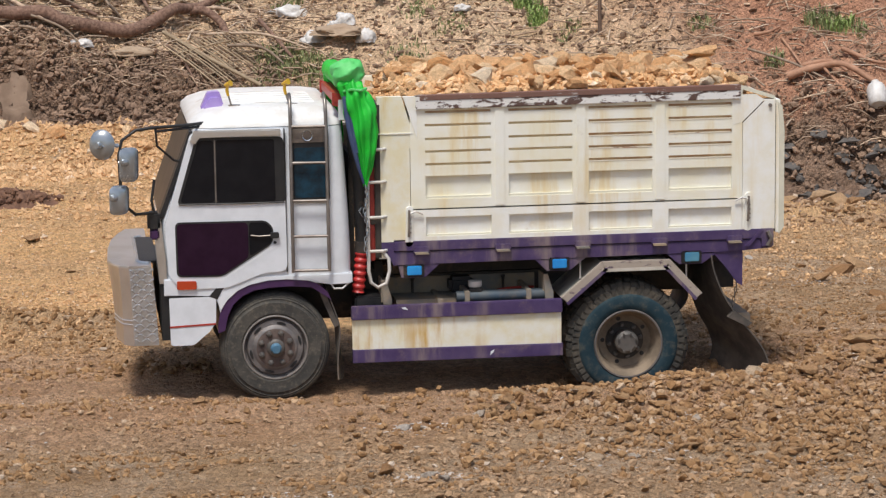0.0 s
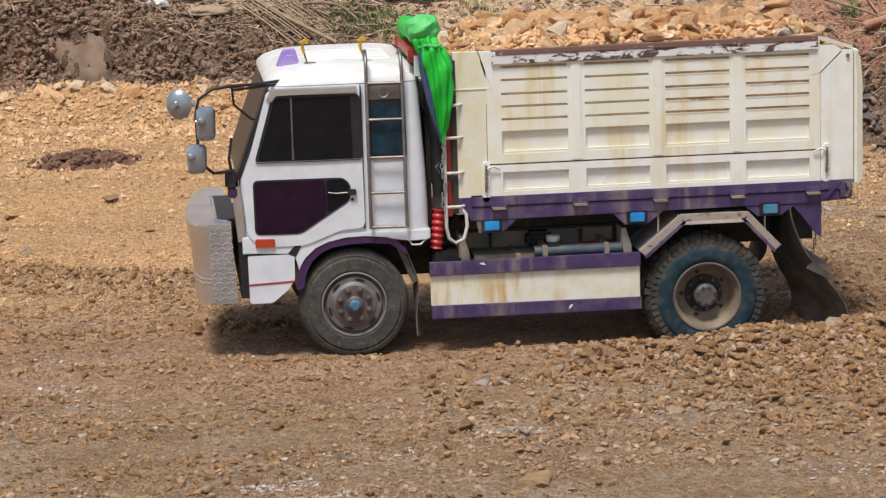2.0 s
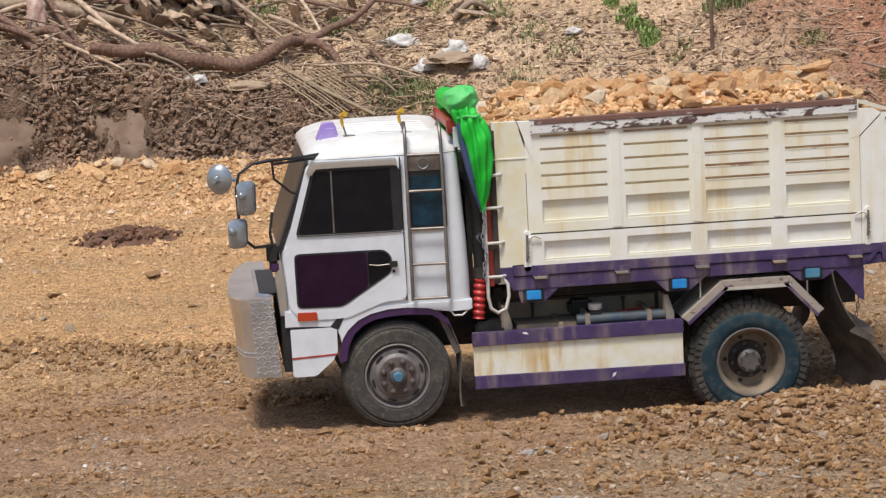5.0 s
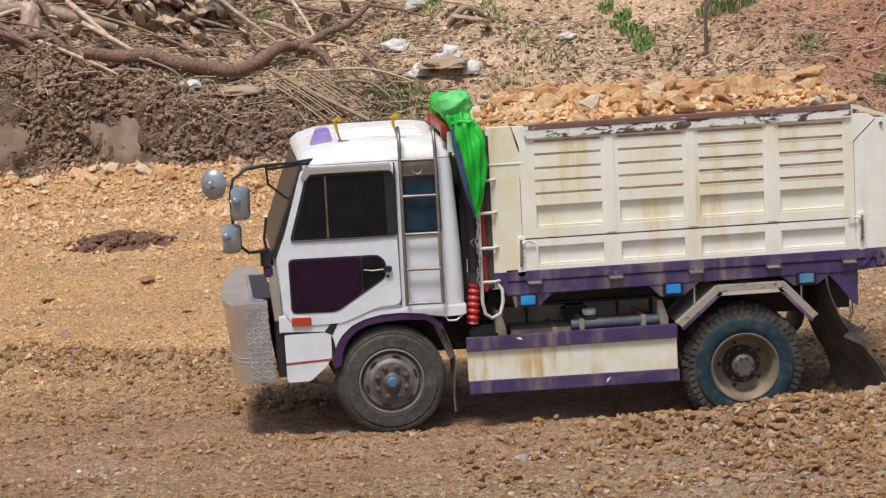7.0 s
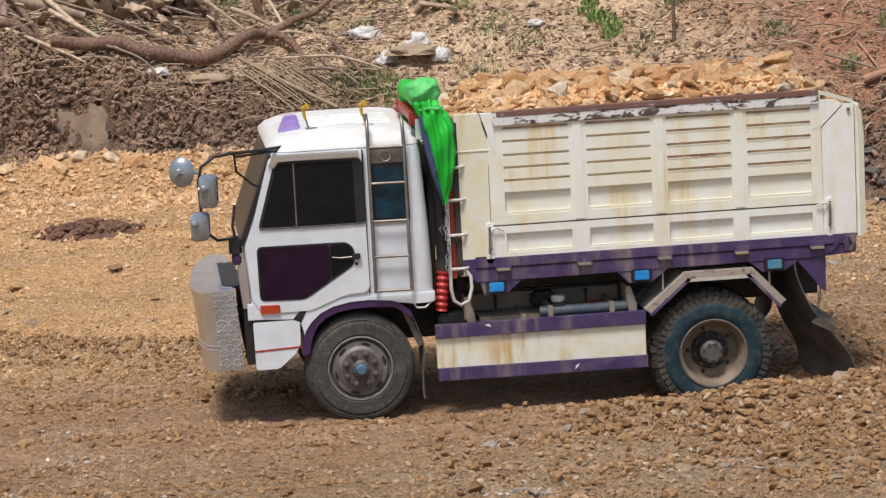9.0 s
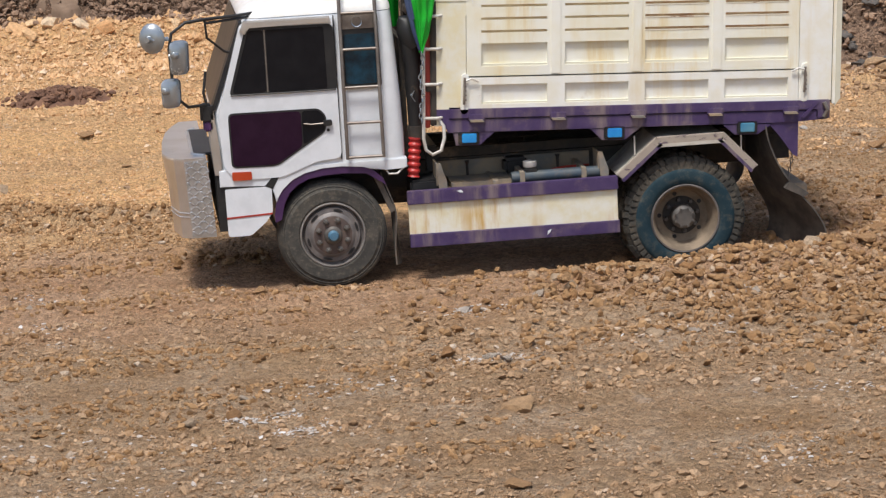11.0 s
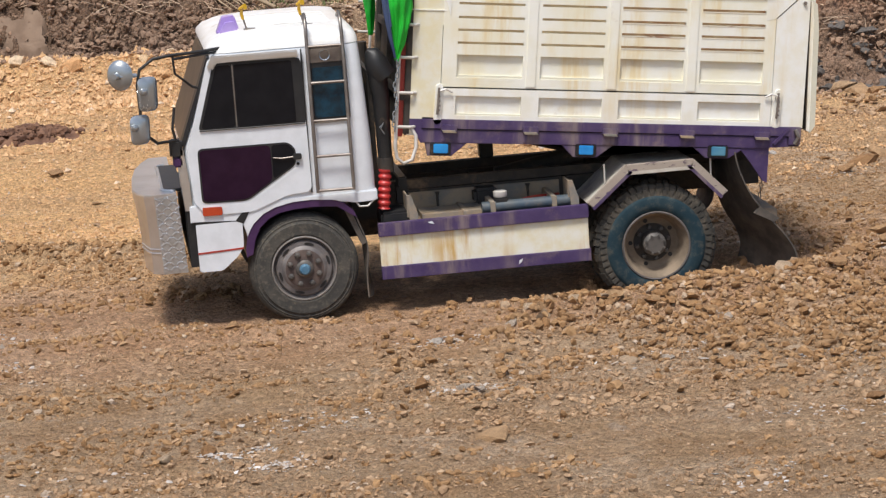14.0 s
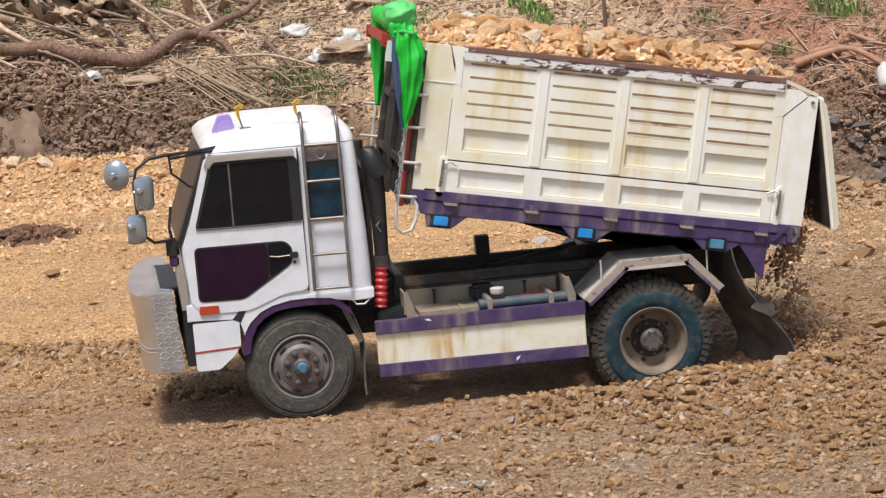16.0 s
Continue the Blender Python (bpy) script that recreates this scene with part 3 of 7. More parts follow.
def build_cab():
    bm = B()
    levels = [(1.08, -0.94, 0.685, 0.0, 0.14, 0.10), (1.30, -0.95, 0.685, 0.0, 0.14, 0.10), (1.60, -0.945, 0.675, 0.0, 0.09, 0.10), (1.95, -0.808, 0.655, 0.008, 0.09, 0.10),
              (2.30, -0.675, 0.635, 0.025, 0.10, 0.10), (2.38, -0.655, 0.630, 0.040, 0.12, 0.11)]
    loft(bm, [plan(xf, xr, i, rf, rr, z) for z, xf, xr, i, rf, rr in levels])
    cab = part("cab", bm, M_WHITE, truck, "white painted steel cab", 40)
    bm = B()
    levels = [(2.385, -0.685, 0.632, 0.035, 0.18, 0.12), (2.43, -0.68, 0.630, 0.050, 0.2, 0.13), (2.48, -0.63, 0.612, 0.105, 0.22, 0.15), (2.525, -0.53, 0.57, 0.20, 0.24, 0.18), (2.55, -0.38, 0.49, 0.33, 0.24, 0.2), (2.56, -0.1, 0.3, 0.6, 0.2, 0.2)]
    loft(bm, [plan(xf, xr, i, rf, rr, z) for z, xf, xr, i, rf, rr in levels])
    roof = part("roof", bm, M_ROOF, truck, "white domed cab roof with ribs", 50)
    for y in (0.42, 0.60, 0.78, 0.96, 1.14):
        part("roof_rib", tube(B(), [(-0.30, y, 2.548), (0.0, y, 2.558), (0.42, y, 2.548)], 0.014, 6), M_ROOF, roof)
    # lower wing with the wheel arch cut out
    arch = [(-0.49, 0.66), (-0.465, 0.78), (-0.41, 0.895), (-0.32, 0.975), (-0.21, 1.025), (-0.05, 1.05), (0.12, 1.055), (0.30, 1.045)]
    wing = [(-0.945, 1.09), (-0.945, 0.945), (-0.50, 0.938)] + arch[1:] + [(0.36, 1.015), (0.50, 0.995), (0.66, 0.995), (0.69, 1.01), (0.69, 1.09)]
    part("wing", prism(B(), wing, -0.012, 0.40, 0.008), M_WHITE, cab)
    inner = [(-0.43, 0.62), (-0.40, 0.75), (-0.35, 0.85), (-0.27, 0.92), (-0.17, 0.965), (-0.03, 0.985), (0.13, 0.99), (0.33, 0.975), (0.44, 0.90), (0.50, 0.86)]
    outer = [(-0.485, 0.60)] + arch + [(0.39, 1.0), (0.47, 0.93)]
    bm = B()
    prism(bm, outer + inner[::-1], -0.004, 0.42)
    part("wheel_arch", bm, M_PLUM, cab, "plum purple wheel arch trim")
    part("arch_gap", prism(B(), [(-0.56, 0.93), (-0.49, 0.90), (-0.44, 0.99), (-0.33, 1.075), (-0.36, 1.095), (-0.47, 1.03)], -0.016, 0.1), M_BLACK, cab)
    # door, glass, trims
    door = part("door", prism(B(), rounded([(-0.80, 1.00), (-0.90, 1.12), (-0.925, 1.56), (-0.682, 2.355), (0.11, 2.365), (0.125, 1.13), (-0.08, 1.12), (-0.40, 1.00)], 0.05), -0.022, 0.05, 0.006), M_WHITE, cab)
    part("window_seal", prism(B(), rounded([(-0.815, 1.735), (-0.640, 2.315), (0.112, 2.305), (0.122, 1.728)], 0.05), -0.027, 0.03), M_BLACK, door)
    part("front_window_pane", prism(B(), rounded([(-0.785, 1.757), (-0.617, 2.29), (-0.49, 2.288), (-0.49, 1.753)], 0.03), -0.0305, 0.02), M_GLASSY, door, "black tinted sliding glass")
    part("rear_window_pane", prism(B(), rounded([(-0.468, 1.753), (-0.468, 2.288), (0.03, 2.285), (0.035, 1.75)], 0.02), -0.032, 0.02), M_GLASSY, door, "black tinted sliding glass")
    part("window_bar", box(B(), -0.484, -0.474, -0.036, 0.0, 1.75, 2.29), M_LADDER, door)
    part("window_edge", tube(B(), [(-0.80, -0.03, 1.742), (-0.3, -0.033, 1.736), (0.11, -0.03, 1.735)], 0.006, 6), M_BLACK, door)
    part("lower_seal", prism(B(), rounded([(-0.837, 1.587), (-0.833, 1.109), (-0.438, 1.101), (0.004, 1.377), (0.010, 1.516), (-0.054, 1.580)], 0.05), -0.027, 0.03), M_BLACK, door)
    part("kick_glass", prism(B(), rounded([(-0.822, 1.572), (-0.818, 1.124), (-0.445, 1.116), (-0.21, 1.262), (-0.21, 1.566)], 0.04), -0.031, 0.02), M_DOORGLASS, door, "plum tinted lower door glass")
    part("kick_panel", prism(B(), rounded([(-0.20, 1.566), (-0.20, 1.27), (-0.01, 1.385), (-0.005, 1.51), (-0.06, 1.564)], 0.03), -0.030, 0.02), M_GLASSY, door)
    handle = part("door_handle", prism(B(), rounded([(-0.02, 1.475), (-0.02, 1.425), (0.055, 1.425), (0.055, 1.475)], 0.015), -0.055, 0.0, 0.006), M_BLACK, door, "black plastic door handle")
    part("lever", tube(B(), [(-0.19, -0.036, 1.455), (-0.12, -0.044, 1.445), (-0.02, -0.046, 1.45)], 0.006, 6), M_LADDER, door)
    part("lock", lathe(B(), [(0, -0.03), (0.014, -0.03), (0.014, 0.0), (0, 0.0)], 0.02, 1.385, 10, False), M_BLACK, door)
    part("rain_visor", prism(B(), [(-0.690, 2.29), (-0.650, 2.375), (0.085, 2.372), (0.09, 2.315), (-0.61, 2.325), (-0.645, 2.26)], -0.055, 0.0, 0.01), M_CHROME, door, "bright stainless rain visor over the window")
    part("door_seam", box(B(), 0.117, 0.127, -0.016, 0.02, 1.12, 2.37), M_BLACK, cab)
    # quarter window behind the door
    part("quarter_frame", prism(B(), rounded([(0.165, 1.725), (0.165, 2.385), (0.50, 2.385), (0.51, 1.725)], 0.04), -0.012, 0.05), M_BLACK, cab, "black frame of the rear quarter window")
    part("quarter_pane", prism(B(), rounded([(0.20, 1.765), (0.20, 2.20), (0.475, 2.20), (0.48, 1.765)], 0.03), -0.018, 0.04), M_CURTAIN, cab, "quarter glass with a blue curtain behind")
    part("quarter_cap", prism(B(), rounded([(0.18, 2.245), (0.18, 2.365), (0.485, 2.365), (0.49, 2.245)], 0.02), -0.02, 0.03), M_LADDER, cab, "dull metal plate with a round badge")
    bm = lathe(B(), [(0.038, -0.026), (0.046, -0.030), (0.046, -0.018), (0.038, -0.018)], 0.32, 2.305, 24)
    part("badge_ring", bm, M_MIRROR, cab)
    # ladder on the cab side
    ladder = part("cab_ladder", tube(tube(B(), [(0.172, -0.06, 1.12), (0.172, -0.06, 2.50), (0.174, -0.03, 2.60), (0.176, 0.06, 2.66), (0.18, 0.14, 2.62)], 0.016),
                                     [(0.485, -0.06, 1.12), (0.478, -0.06, 2.50), (0.476, -0.03, 2.60), (0.474, 0.06, 2.66), (0.47, 0.14, 2.62)], 0.016), M_LADDER, truck, "brownish steel tube ladder", 60)
    for z in (1.135, 1.435, 1.745, 2.075, 2.39):
        part("rung", tube(B(), [(0.172, -0.06, z), (0.482, -0.06, z - 0.004)], 0.013), M_LADDER, ladder)
    # front corner trim, indicator, bumper corner
    part("corner_trim", prism(B(), [(-1.005, 1.60), (-0.955, 1.60), (-0.925, 1.30), (-0.915, 1.05), (-0.98, 1.05), (-1.0, 1.3)], 0.0, 0.35, 0.01), M_CHROME, cab, "stainless corner strip")
    part("corner_post", prism(B(), [(-0.972, 1.62), (-0.935, 1.62), (-0.662, 2.36), (-0.690, 2.36)], 0.03, 0.24), M_BLACK, cab, "black windscreen pillar")
    bm = B()
    loft(bm, [[(-0.965, y0, 1.60), (-0.965, y1, 1.60), (-0.684, y1, 2.34), (-0.684, y0, 2.34)] for y0, y1 in ((0.14, 1.96),)] + [[(-0.90, 0.14, 1.60), (-0.90, 1.96, 1.60), (-0.62, 1.96, 2.34), (-0.62, 0.14, 2.34)]])
    part("windscreen", bm, M_SCREEN, cab)
    part("indicator", prism(B(), rounded([(-0.835, 1.0), (-0.835, 1.075), (-0.665, 1.07), (-0.665, 0.998)], 0.015), -0.035, 0.0, 0.006), M_AMBER, cab, "amber side indicator lamp")
    part("round_badge", lathe(B(), [(0, -0.02), (0.035, -0.02), (0.04, -0.012), (0, -0.012)], -0.60, 1.045, 16, False), M_MIRROR, cab)
    corner = part("bumper_corner", prism(B(), rounded([(-0.905, 0.925), (-0.50, 0.925), (-0.505, 0.70), (-0.56, 0.62), (-0.70, 0.505), (-0.90, 0.505)], 0.02), -0.014, 0.35, 0.008), M_WHITE, cab, "white bumper end with a red line")
    part("red_line", prism(B(), [(-0.905, 0.662), (-0.905, 0.678), (-0.505, 0.694), (-0.512, 0.678)], -0.018, 0.0), M_RED, corner)
    part("black_gap", box(B(), -0.97, -0.90, 0.02, 0.30, 0.55, 1.06), M_BLACK, cab)
    # black bar stands in for the shadow line above the bumper end
    part("sill_shadow_strip", box(B(), -0.90, -0.50, -0.008, 0.3, 0.925, 0.945), M_BLACK, cab)
    part("grab_hoop", tube(B(), [(0.50, 0.02, 1.0), (0.53, 0.0, 0.955), (0.60, -0.01, 0.955), (0.66, 0.02, 1.0)], 0.009, 6), M_WHITETUBE, cab)
    part("lower_front", box(B(), -0.98, -0.60, 0.06, W - 0.06, 0.60, 1.10, 0.03), M_BLACK, cab)
    part("cab_floor", box(B(), -0.55, 0.66, 0.42, W - 0.42, 0.86, 1.10), M_UNDER, cab)
    part("far_wing", prism(B(), wing, W - 0.4, W + 0.01), M_WHITE, cab)
    # wipers, dash clutter at the front edge
    part("wiper", tube(B(), [(-1.0, 0.02, 1.62), (-1.03, 0.0, 1.78), (-1.0, 0.02, 1.96)], 0.012, 6), M_BLACK, cab)
    part("wiper_motor", box(B(), -1.07, -0.96, -0.02, 0.12, 1.52, 1.68, 0.02), M_BLACK, cab)
    part("purple_front_light", box(B(), -1.05, -0.97, -0.015, 0.10, 1.44, 1.53, 0.015), M_PLUM, cab)
    # roof lamps
    part("roof_marker_lamp", prism(prism(B(), rounded([(-0.57, 2.51), (-0.505, 2.655), (-0.40, 2.66), (-0.36, 2.52)], 0.02), 0.42, 0.54, 0.01), rounded([(-0.545, 2.51), (-0.49, 2.61), (-0.405, 2.615), (-0.375, 2.52)], 0.02), 0.36, 0.42, 0.01), M_LILAC, roof, "lilac plastic roof marker lamp")
    for x in (-0.33, 0.17):
        horn = part("roof_horn", tube(B(), [(x, 0.32, 2.63), (x - 0.01, 0.32, 2.68), (x - 0.005, 0.30, 2.72)], [0.013, 0.016, 0.012], 8), M_YELLOW, roof, "yellow plastic roof horn")
        part("bell", tube(B(), [(x - 0.025, 0.32, 2.72), (x, 0.30, 2.735), (x + 0.022, 0.28, 2.745)], [0.014, 0.020, 0.028], 10), M_YELLOW, horn)
        part("stalk", tube(B(), [(x + 0.03, 0.33, 2.53), (x, 0.32, 2.64)], 0.008, 6), M_LADDER, horn)
        part("foot", box(B(), x + 0.0, x + 0.10, 0.31, 0.35, 2.53, 2.55), M_LADDER, horn)
    return cab


def build_mirrors():
    arm = part("mirror_arm", tube(tube(tube(B(), [(-0.50, 0.12, 2.43), (-0.72, 0.02, 2.42), (-0.98, -0.08, 2.42), (-1.15, -0.15, 2.41), (-1.27, -0.18, 2.33), (-1.30, -0.18, 2.20), (-1.29, -0.18, 1.92), (-1.27, -0.17, 1.78), (-1.17, -0.10, 1.68), (-1.02, -0.02, 1.68)], 0.014),
                                       [(-0.55, 0.10, 2.40), (-0.98, -0.08, 2.385)], 0.011), [(-0.98, -0.08, 2.41), (-0.97, -0.07, 2.26), (-0.83, -0.03, 2.13), (-0.78, 0.0, 2.11)], 0.011), M_BLACK, truck, "bent black steel mirror arm", 60)
    bm = B()
    ring = []
    for s, d in ((0.03, 0.055), (0.07, 0.05), (0.10, 0.025), (0.112, 0.0), (0.105, -0.012)):
        ring.append([(-1.435 + d * -0.55 + s * 1.0 * math.cos(2 * math.pi * k / 24) * 0.95, -0.20 - d * 0.8 - s * 0.30 * math.cos(2 * math.pi * k / 24), 2.30 + s * 1.18 * math.sin(2 * math.pi * k / 24)) for k in range(24)])
    loft(bm, ring)
    part("round_mirror", bm, M_MIRROR, arm, "round grey convex mirror", 50)
    part("mirror_stub", tube(B(), [(-1.44, -0.25, 2.29), (-1.30, -0.19, 2.29)], 0.018, 8), M_MIRROR, arm)

    def shell(cx, cz, w, h):
        bm = B()
        rings = []
        for k, d in ((0.72, -0.055), (0.95, -0.035), (1.0, 0.0), (0.97, 0.03)):
            o = rounded([(-w * k, -h * k), (w * k * 0.92, -h * k), (w * k, h * k * 0.95), (-w * k * 1.0, h * k)], 0.05)
            rings.append([(cx + x + d * 0.3, -0.20 + d + 0.35 * x, cz + z) for x, z in o])
        loft(bm, rings)
        return bm
    part("main_mirror", shell(-1.215, 2.125, 0.078, 0.150), M_MIRROR, arm, "grey square mirror shell", 45)
    part("lower_mirror", shell(-1.305, 1.825, 0.080, 0.128), M_MIRROR, arm, "grey square mirror shell", 45)
    for x, z in ((-1.245, 2.15), (-1.345, 1.85)):
        part("mirror_knob", tube(B(), [(x, -0.245, z), (x - 0.02, -0.28, z + 0.005), (x - 0.025, -0.295, z + 0.005)], [0.034, 0.030, 0.018], 12), M_MIRROR, arm, "", 50)
    part("mirror_pivot", tube(B(), [(-1.465, -0.245, 2.30), (-1.485, -0.275, 2.30)], [0.035, 0.024], 12), M_MIRROR, arm, "", 50)
    part("mirror_clamp", tube(B(), [(-1.30, -0.18, 2.14), (-1.22, -0.20, 2.13)], 0.02, 8), M_MIRROR, arm)


def build_bumper():
    def outline(k, z):
        """The bumper in plan; k runs from 0 at its top edge to 1 at its foot."""
        c, f, r_ = -1.242 + 0.03 * k, -1.418 + 0.062 * k, -1.05 + 0.045 * k
        pts = [(r_, 0.0), (c, 0.0), (c - 0.085, 0.07), (f + 0.035, 0.20), (f, 0.40), (f + 0.015, 1.05), (f + 0.05, 1.50), (f + 0.12, 1.85), (c + 0.02, W), (r_, W)]
        return [(x, y, z) for x, y in pts]
    bm = loft(B(), [outline(1.0, 0.515), outline(0.92, 0.60), outline(0.85, 0.68), outline(0.80, 0.74), outline(0.60, 0.92), outline(0.25, 1.10), outline(0.0, 1.185), outline(-0.05, 1.20), outline(0.06, 1.215)])
    bumper = part("bumper", bm, M_CHROME, truck, "polished stainless steel front bumper with a flat top", 25)
    part("lamp_well", box(B(), -1.155, -0.99, 0.22, 1.55, 1.20, 1.222, 0.008), M_BLACK, bumper, "dark lamp well behind the bumper top")
    part("well_rim", tube(B(), [(-1.06, 0.13, 1.218), (-1.14, 0.17, 1.222), (-1.168, 0.26, 1.225), (-1.168, 1.50, 1.225), (-1.10, 1.60, 1.222)], 0.012, 8), M_CHROME, bumper, "rolled steel lip", 60)
    plate = part("checker_plate", prism(B(), [(-1.240, 1.180), (-1.048, 1.207), (-1.001, 0.520), (-1.211, 0.530)], -0.006, 0.02), M_CHECKER, bumper, "diamond pattern plate on the bumper end")
    rows = B()
    for j in range(15):
        for i in range(4):
            cx, cz = -1.214 + 0.052 * i + 0.0022 * (14 - j), 0.560 + 0.0435 * j
            s = 1 if (i + j) % 2 else -1
            a = Vector((0.020, 0, 0.020 * s))
            b = Vector((-0.006 * s, 0, 0.006))
            c = Vector((cx, -0.0062, cz))
            vs = [rows.verts.new(c + o) for o in (a + b, a - b, -a - b, -a + b)]
            ws = [rows.verts.new(c + o * 0.6 + Vector((0, -0.005, 0))) for o in (a + b, a - b, -a - b, -a + b)]
            rows.faces.new(ws)
            for k in range(4):
                rows.faces.new((vs[k], vs[(k + 1) % 4], ws[(k + 1) % 4], ws[k]))
    tagged(part("diamond_pattern", rows, M_CHECKER, plate), kind="stuff")
    for z in (0.70, 0.735):
        part("groove_bead", tube(B(), [(-1.217, -0.004, z), (-1.304, 0.066, z), (-1.336, 0.20, z), (-1.370, 0.40, z)], 0.006, 6), M_CHROME, bumper)


def build_wheels():
    def front(name, cx, cz, y0, s, label):
        """A single wheel; its outer face at y0, s = 1 where the truck lies beyond it."""
        R = 0.482
        Y = lambda d: y0 + s * d
        wheel = part(name, lathe(B(), [(0.285, Y(0.012)), (0.292, Y(-0.010)), (0.305, Y(-0.016)), (0.315, Y(-0.013)), (0.36, Y(-0.020)), (0.40, Y(-0.018)), (0.405, Y(-0.010)), (0.425, Y(-0.006)), (0.43, Y(-0.010)), (0.455, Y(0.006)), (R - 0.008, Y(0.030)), (R, Y(0.055)),
                                          (R, Y(0.085)), (R - 0.012, Y(0.088)), (R - 0.012, Y(0.096)), (R, Y(0.099)), (R, Y(0.14)), (R - 0.012, Y(0.143)), (R - 0.012, Y(0.151)), (R, Y(0.154)), (R, Y(0.195)),
                                          (R - 0.03, Y(0.225)), (0.40, Y(0.245)), (0.30, Y(0.23))], cx, cz, 64), M_TYRE, truck, label, 50)
        part("sidewall_ring", lathe(B(), [(0.445, Y(0.0)), (0.449, Y(-0.004)), (0.453, Y(0.002)), (0.449, Y(0.006))], cx, cz, 64), M_TYRE, wheel)
        rim = part("rim", lathe(B(), [(0.290, Y(0.02)), (0.288, Y(-0.006)), (0.276, Y(-0.012)), (0.268, Y(0.004)), (0.262, Y(0.030)), (0.252, Y(0.034)), (0.246, Y(0.012)), (0.238, Y(0.002)), (0.200, Y(-0.002)), (0.178, Y(-0.022)), (0.168, Y(-0.026)), (0.0, Y(-0.026)), (0.0, Y(0.10)), (0.285, Y(0.10))], cx, cz, 48, False), M_RIM, wheel, "scuffed grey steel rim", 30)
        part("nut_plate", lathe(B(), [(0, Y(-0.030)), (0.155, Y(-0.030)), (0.168, Y(-0.027)), (0.170, Y(-0.02))], cx, cz, 40, False), M_RUSTPLATE, rim, "rusty brown wheel disc", 30)
        part("rim_ring", lathe(B(), [(0.272, Y(-0.006)), (0.276, Y(-0.015)), (0.284, Y(-0.014)), (0.290, Y(-0.004))], cx, cz, 48), M_FLANGE, rim, "dull rim flange")
        for k in range(6):
            a = radians(15 + 60 * k)
            bm = B()
            pts = []
            for j in range(12):
                b = 2 * math.pi * j / 12
                rr, tt = 0.219 + 0.012 * math.sin(b) - 1.6 * (0.044 * math.cos(b)) ** 2, 0.044 * math.cos(b)
                pts.append((cx + rr * math.cos(a) - tt * math.sin(a), cz + rr * math.sin(a) + tt * math.cos(a)))
            part("vent_slot", prism(bm, pts, Y(-0.006), Y(0.03)), M_BLACK, rim)
        for k in range(8):
            a = radians(24.5 + 45 * k)
            x, z = cx + 0.134 * math.cos(a), cz + 0.138 * math.sin(a)
            part("wheel_nut", lathe(B(), [(0, Y(-0.062)), (0.014, Y(-0.060)), (0.017, Y(-0.046)), (0.026, Y(-0.043)), (0.027, Y(-0.026))], x, z, 6, False), M_HUB, rim)
        hub = part("hub", lathe(B(), [(0, Y(-0.055)), (0.06, Y(-0.055)), (0.075, Y(-0.045)), (0.085, Y(-0.020)), (0.10, Y(-0.014))], cx, cz, 24, False), M_HUB, wheel, "greasy hub with a blue cap", 40)
        part("hub_cap", lathe(B(), [(0, Y(-0.095)), (0.035, Y(-0.093)), (0.045, Y(-0.080)), (0.050, Y(-0.055))], cx, cz, 16, False), M_HUBBLUE, hub, "blue hub cap")
        return wheel

    def rear(name, cx, cz, y0, s, label, dressed):
        R, Y = 0.560, lambda d: y0 + s * d
        wheel = part(name, lathe(B(), [(0.30, Y(0.01)), (0.31, Y(-0.012)), (0.36, Y(-0.024)), (0.43, Y(-0.016)), (0.485, Y(0.004)), (0.515, Y(0.03)), (0.535, Y(0.06)), (0.535, Y(0.20)), (0.50, Y(0.235)), (0.42, Y(0.26)), (0.30, Y(0.25))], cx, cz, 64), M_TREAD, truck, label, 50)
        if dressed:
            part("sidewall", lathe(B(), [(0.31, Y(-0.010)), (0.32, Y(-0.018)), (0.36, Y(-0.030)), (0.42, Y(-0.023)), (0.445, Y(-0.014)), (0.452, Y(0.0)), (0.31, Y(0.0))], cx, cz, 64), M_TYREBLUE, wheel, "blue-dressed tyre sidewall", 50)
        n = 52
        rnd = random.Random(4)
        bm = B()
        for k in range(n):
            for row in range(2):
                a = 2 * math.pi * (k + 0.5 * row) / n
                half = math.pi / n * rnd.uniform(0.66, 0.97)
                a += rnd.uniform(-0.012, 0.012)
                up = rnd.uniform(-0.018, 0.004)
                ya, yb = (0.012, 0.125) if row == 0 else (0.14, 0.25)
                ring = []
                for b, r0, r1, skew in ((a - half, 0.49, R, 0), (a + half, 0.49, R, 0.02)):
                    for r, y in ((0.475 if row == 0 else 0.48, ya - 0.006), (R - 0.032 + up, ya - 0.002), (R + up, ya + 0.035), (R + up, yb), (0.50, yb)):
                        ring.append(bm.verts.new((cx + r * math.cos(b + skew * (y - ya) * 6), Y(y), cz + r * math.sin(b + skew * (y - ya) * 6))))
                p, q = ring[:5], ring[5:]
                bm.faces.new(p)
                bm.faces.new(q[::-1])
                for j in range(5):
                    bm.faces.new((p[j], q[j], q[(j + 1) % 5], p[(j + 1) % 5]))
        tagged(part("lug_tread", bm, M_TREAD, wheel, "mud-caked lug tread"), kind="stuff")
        bm = B()
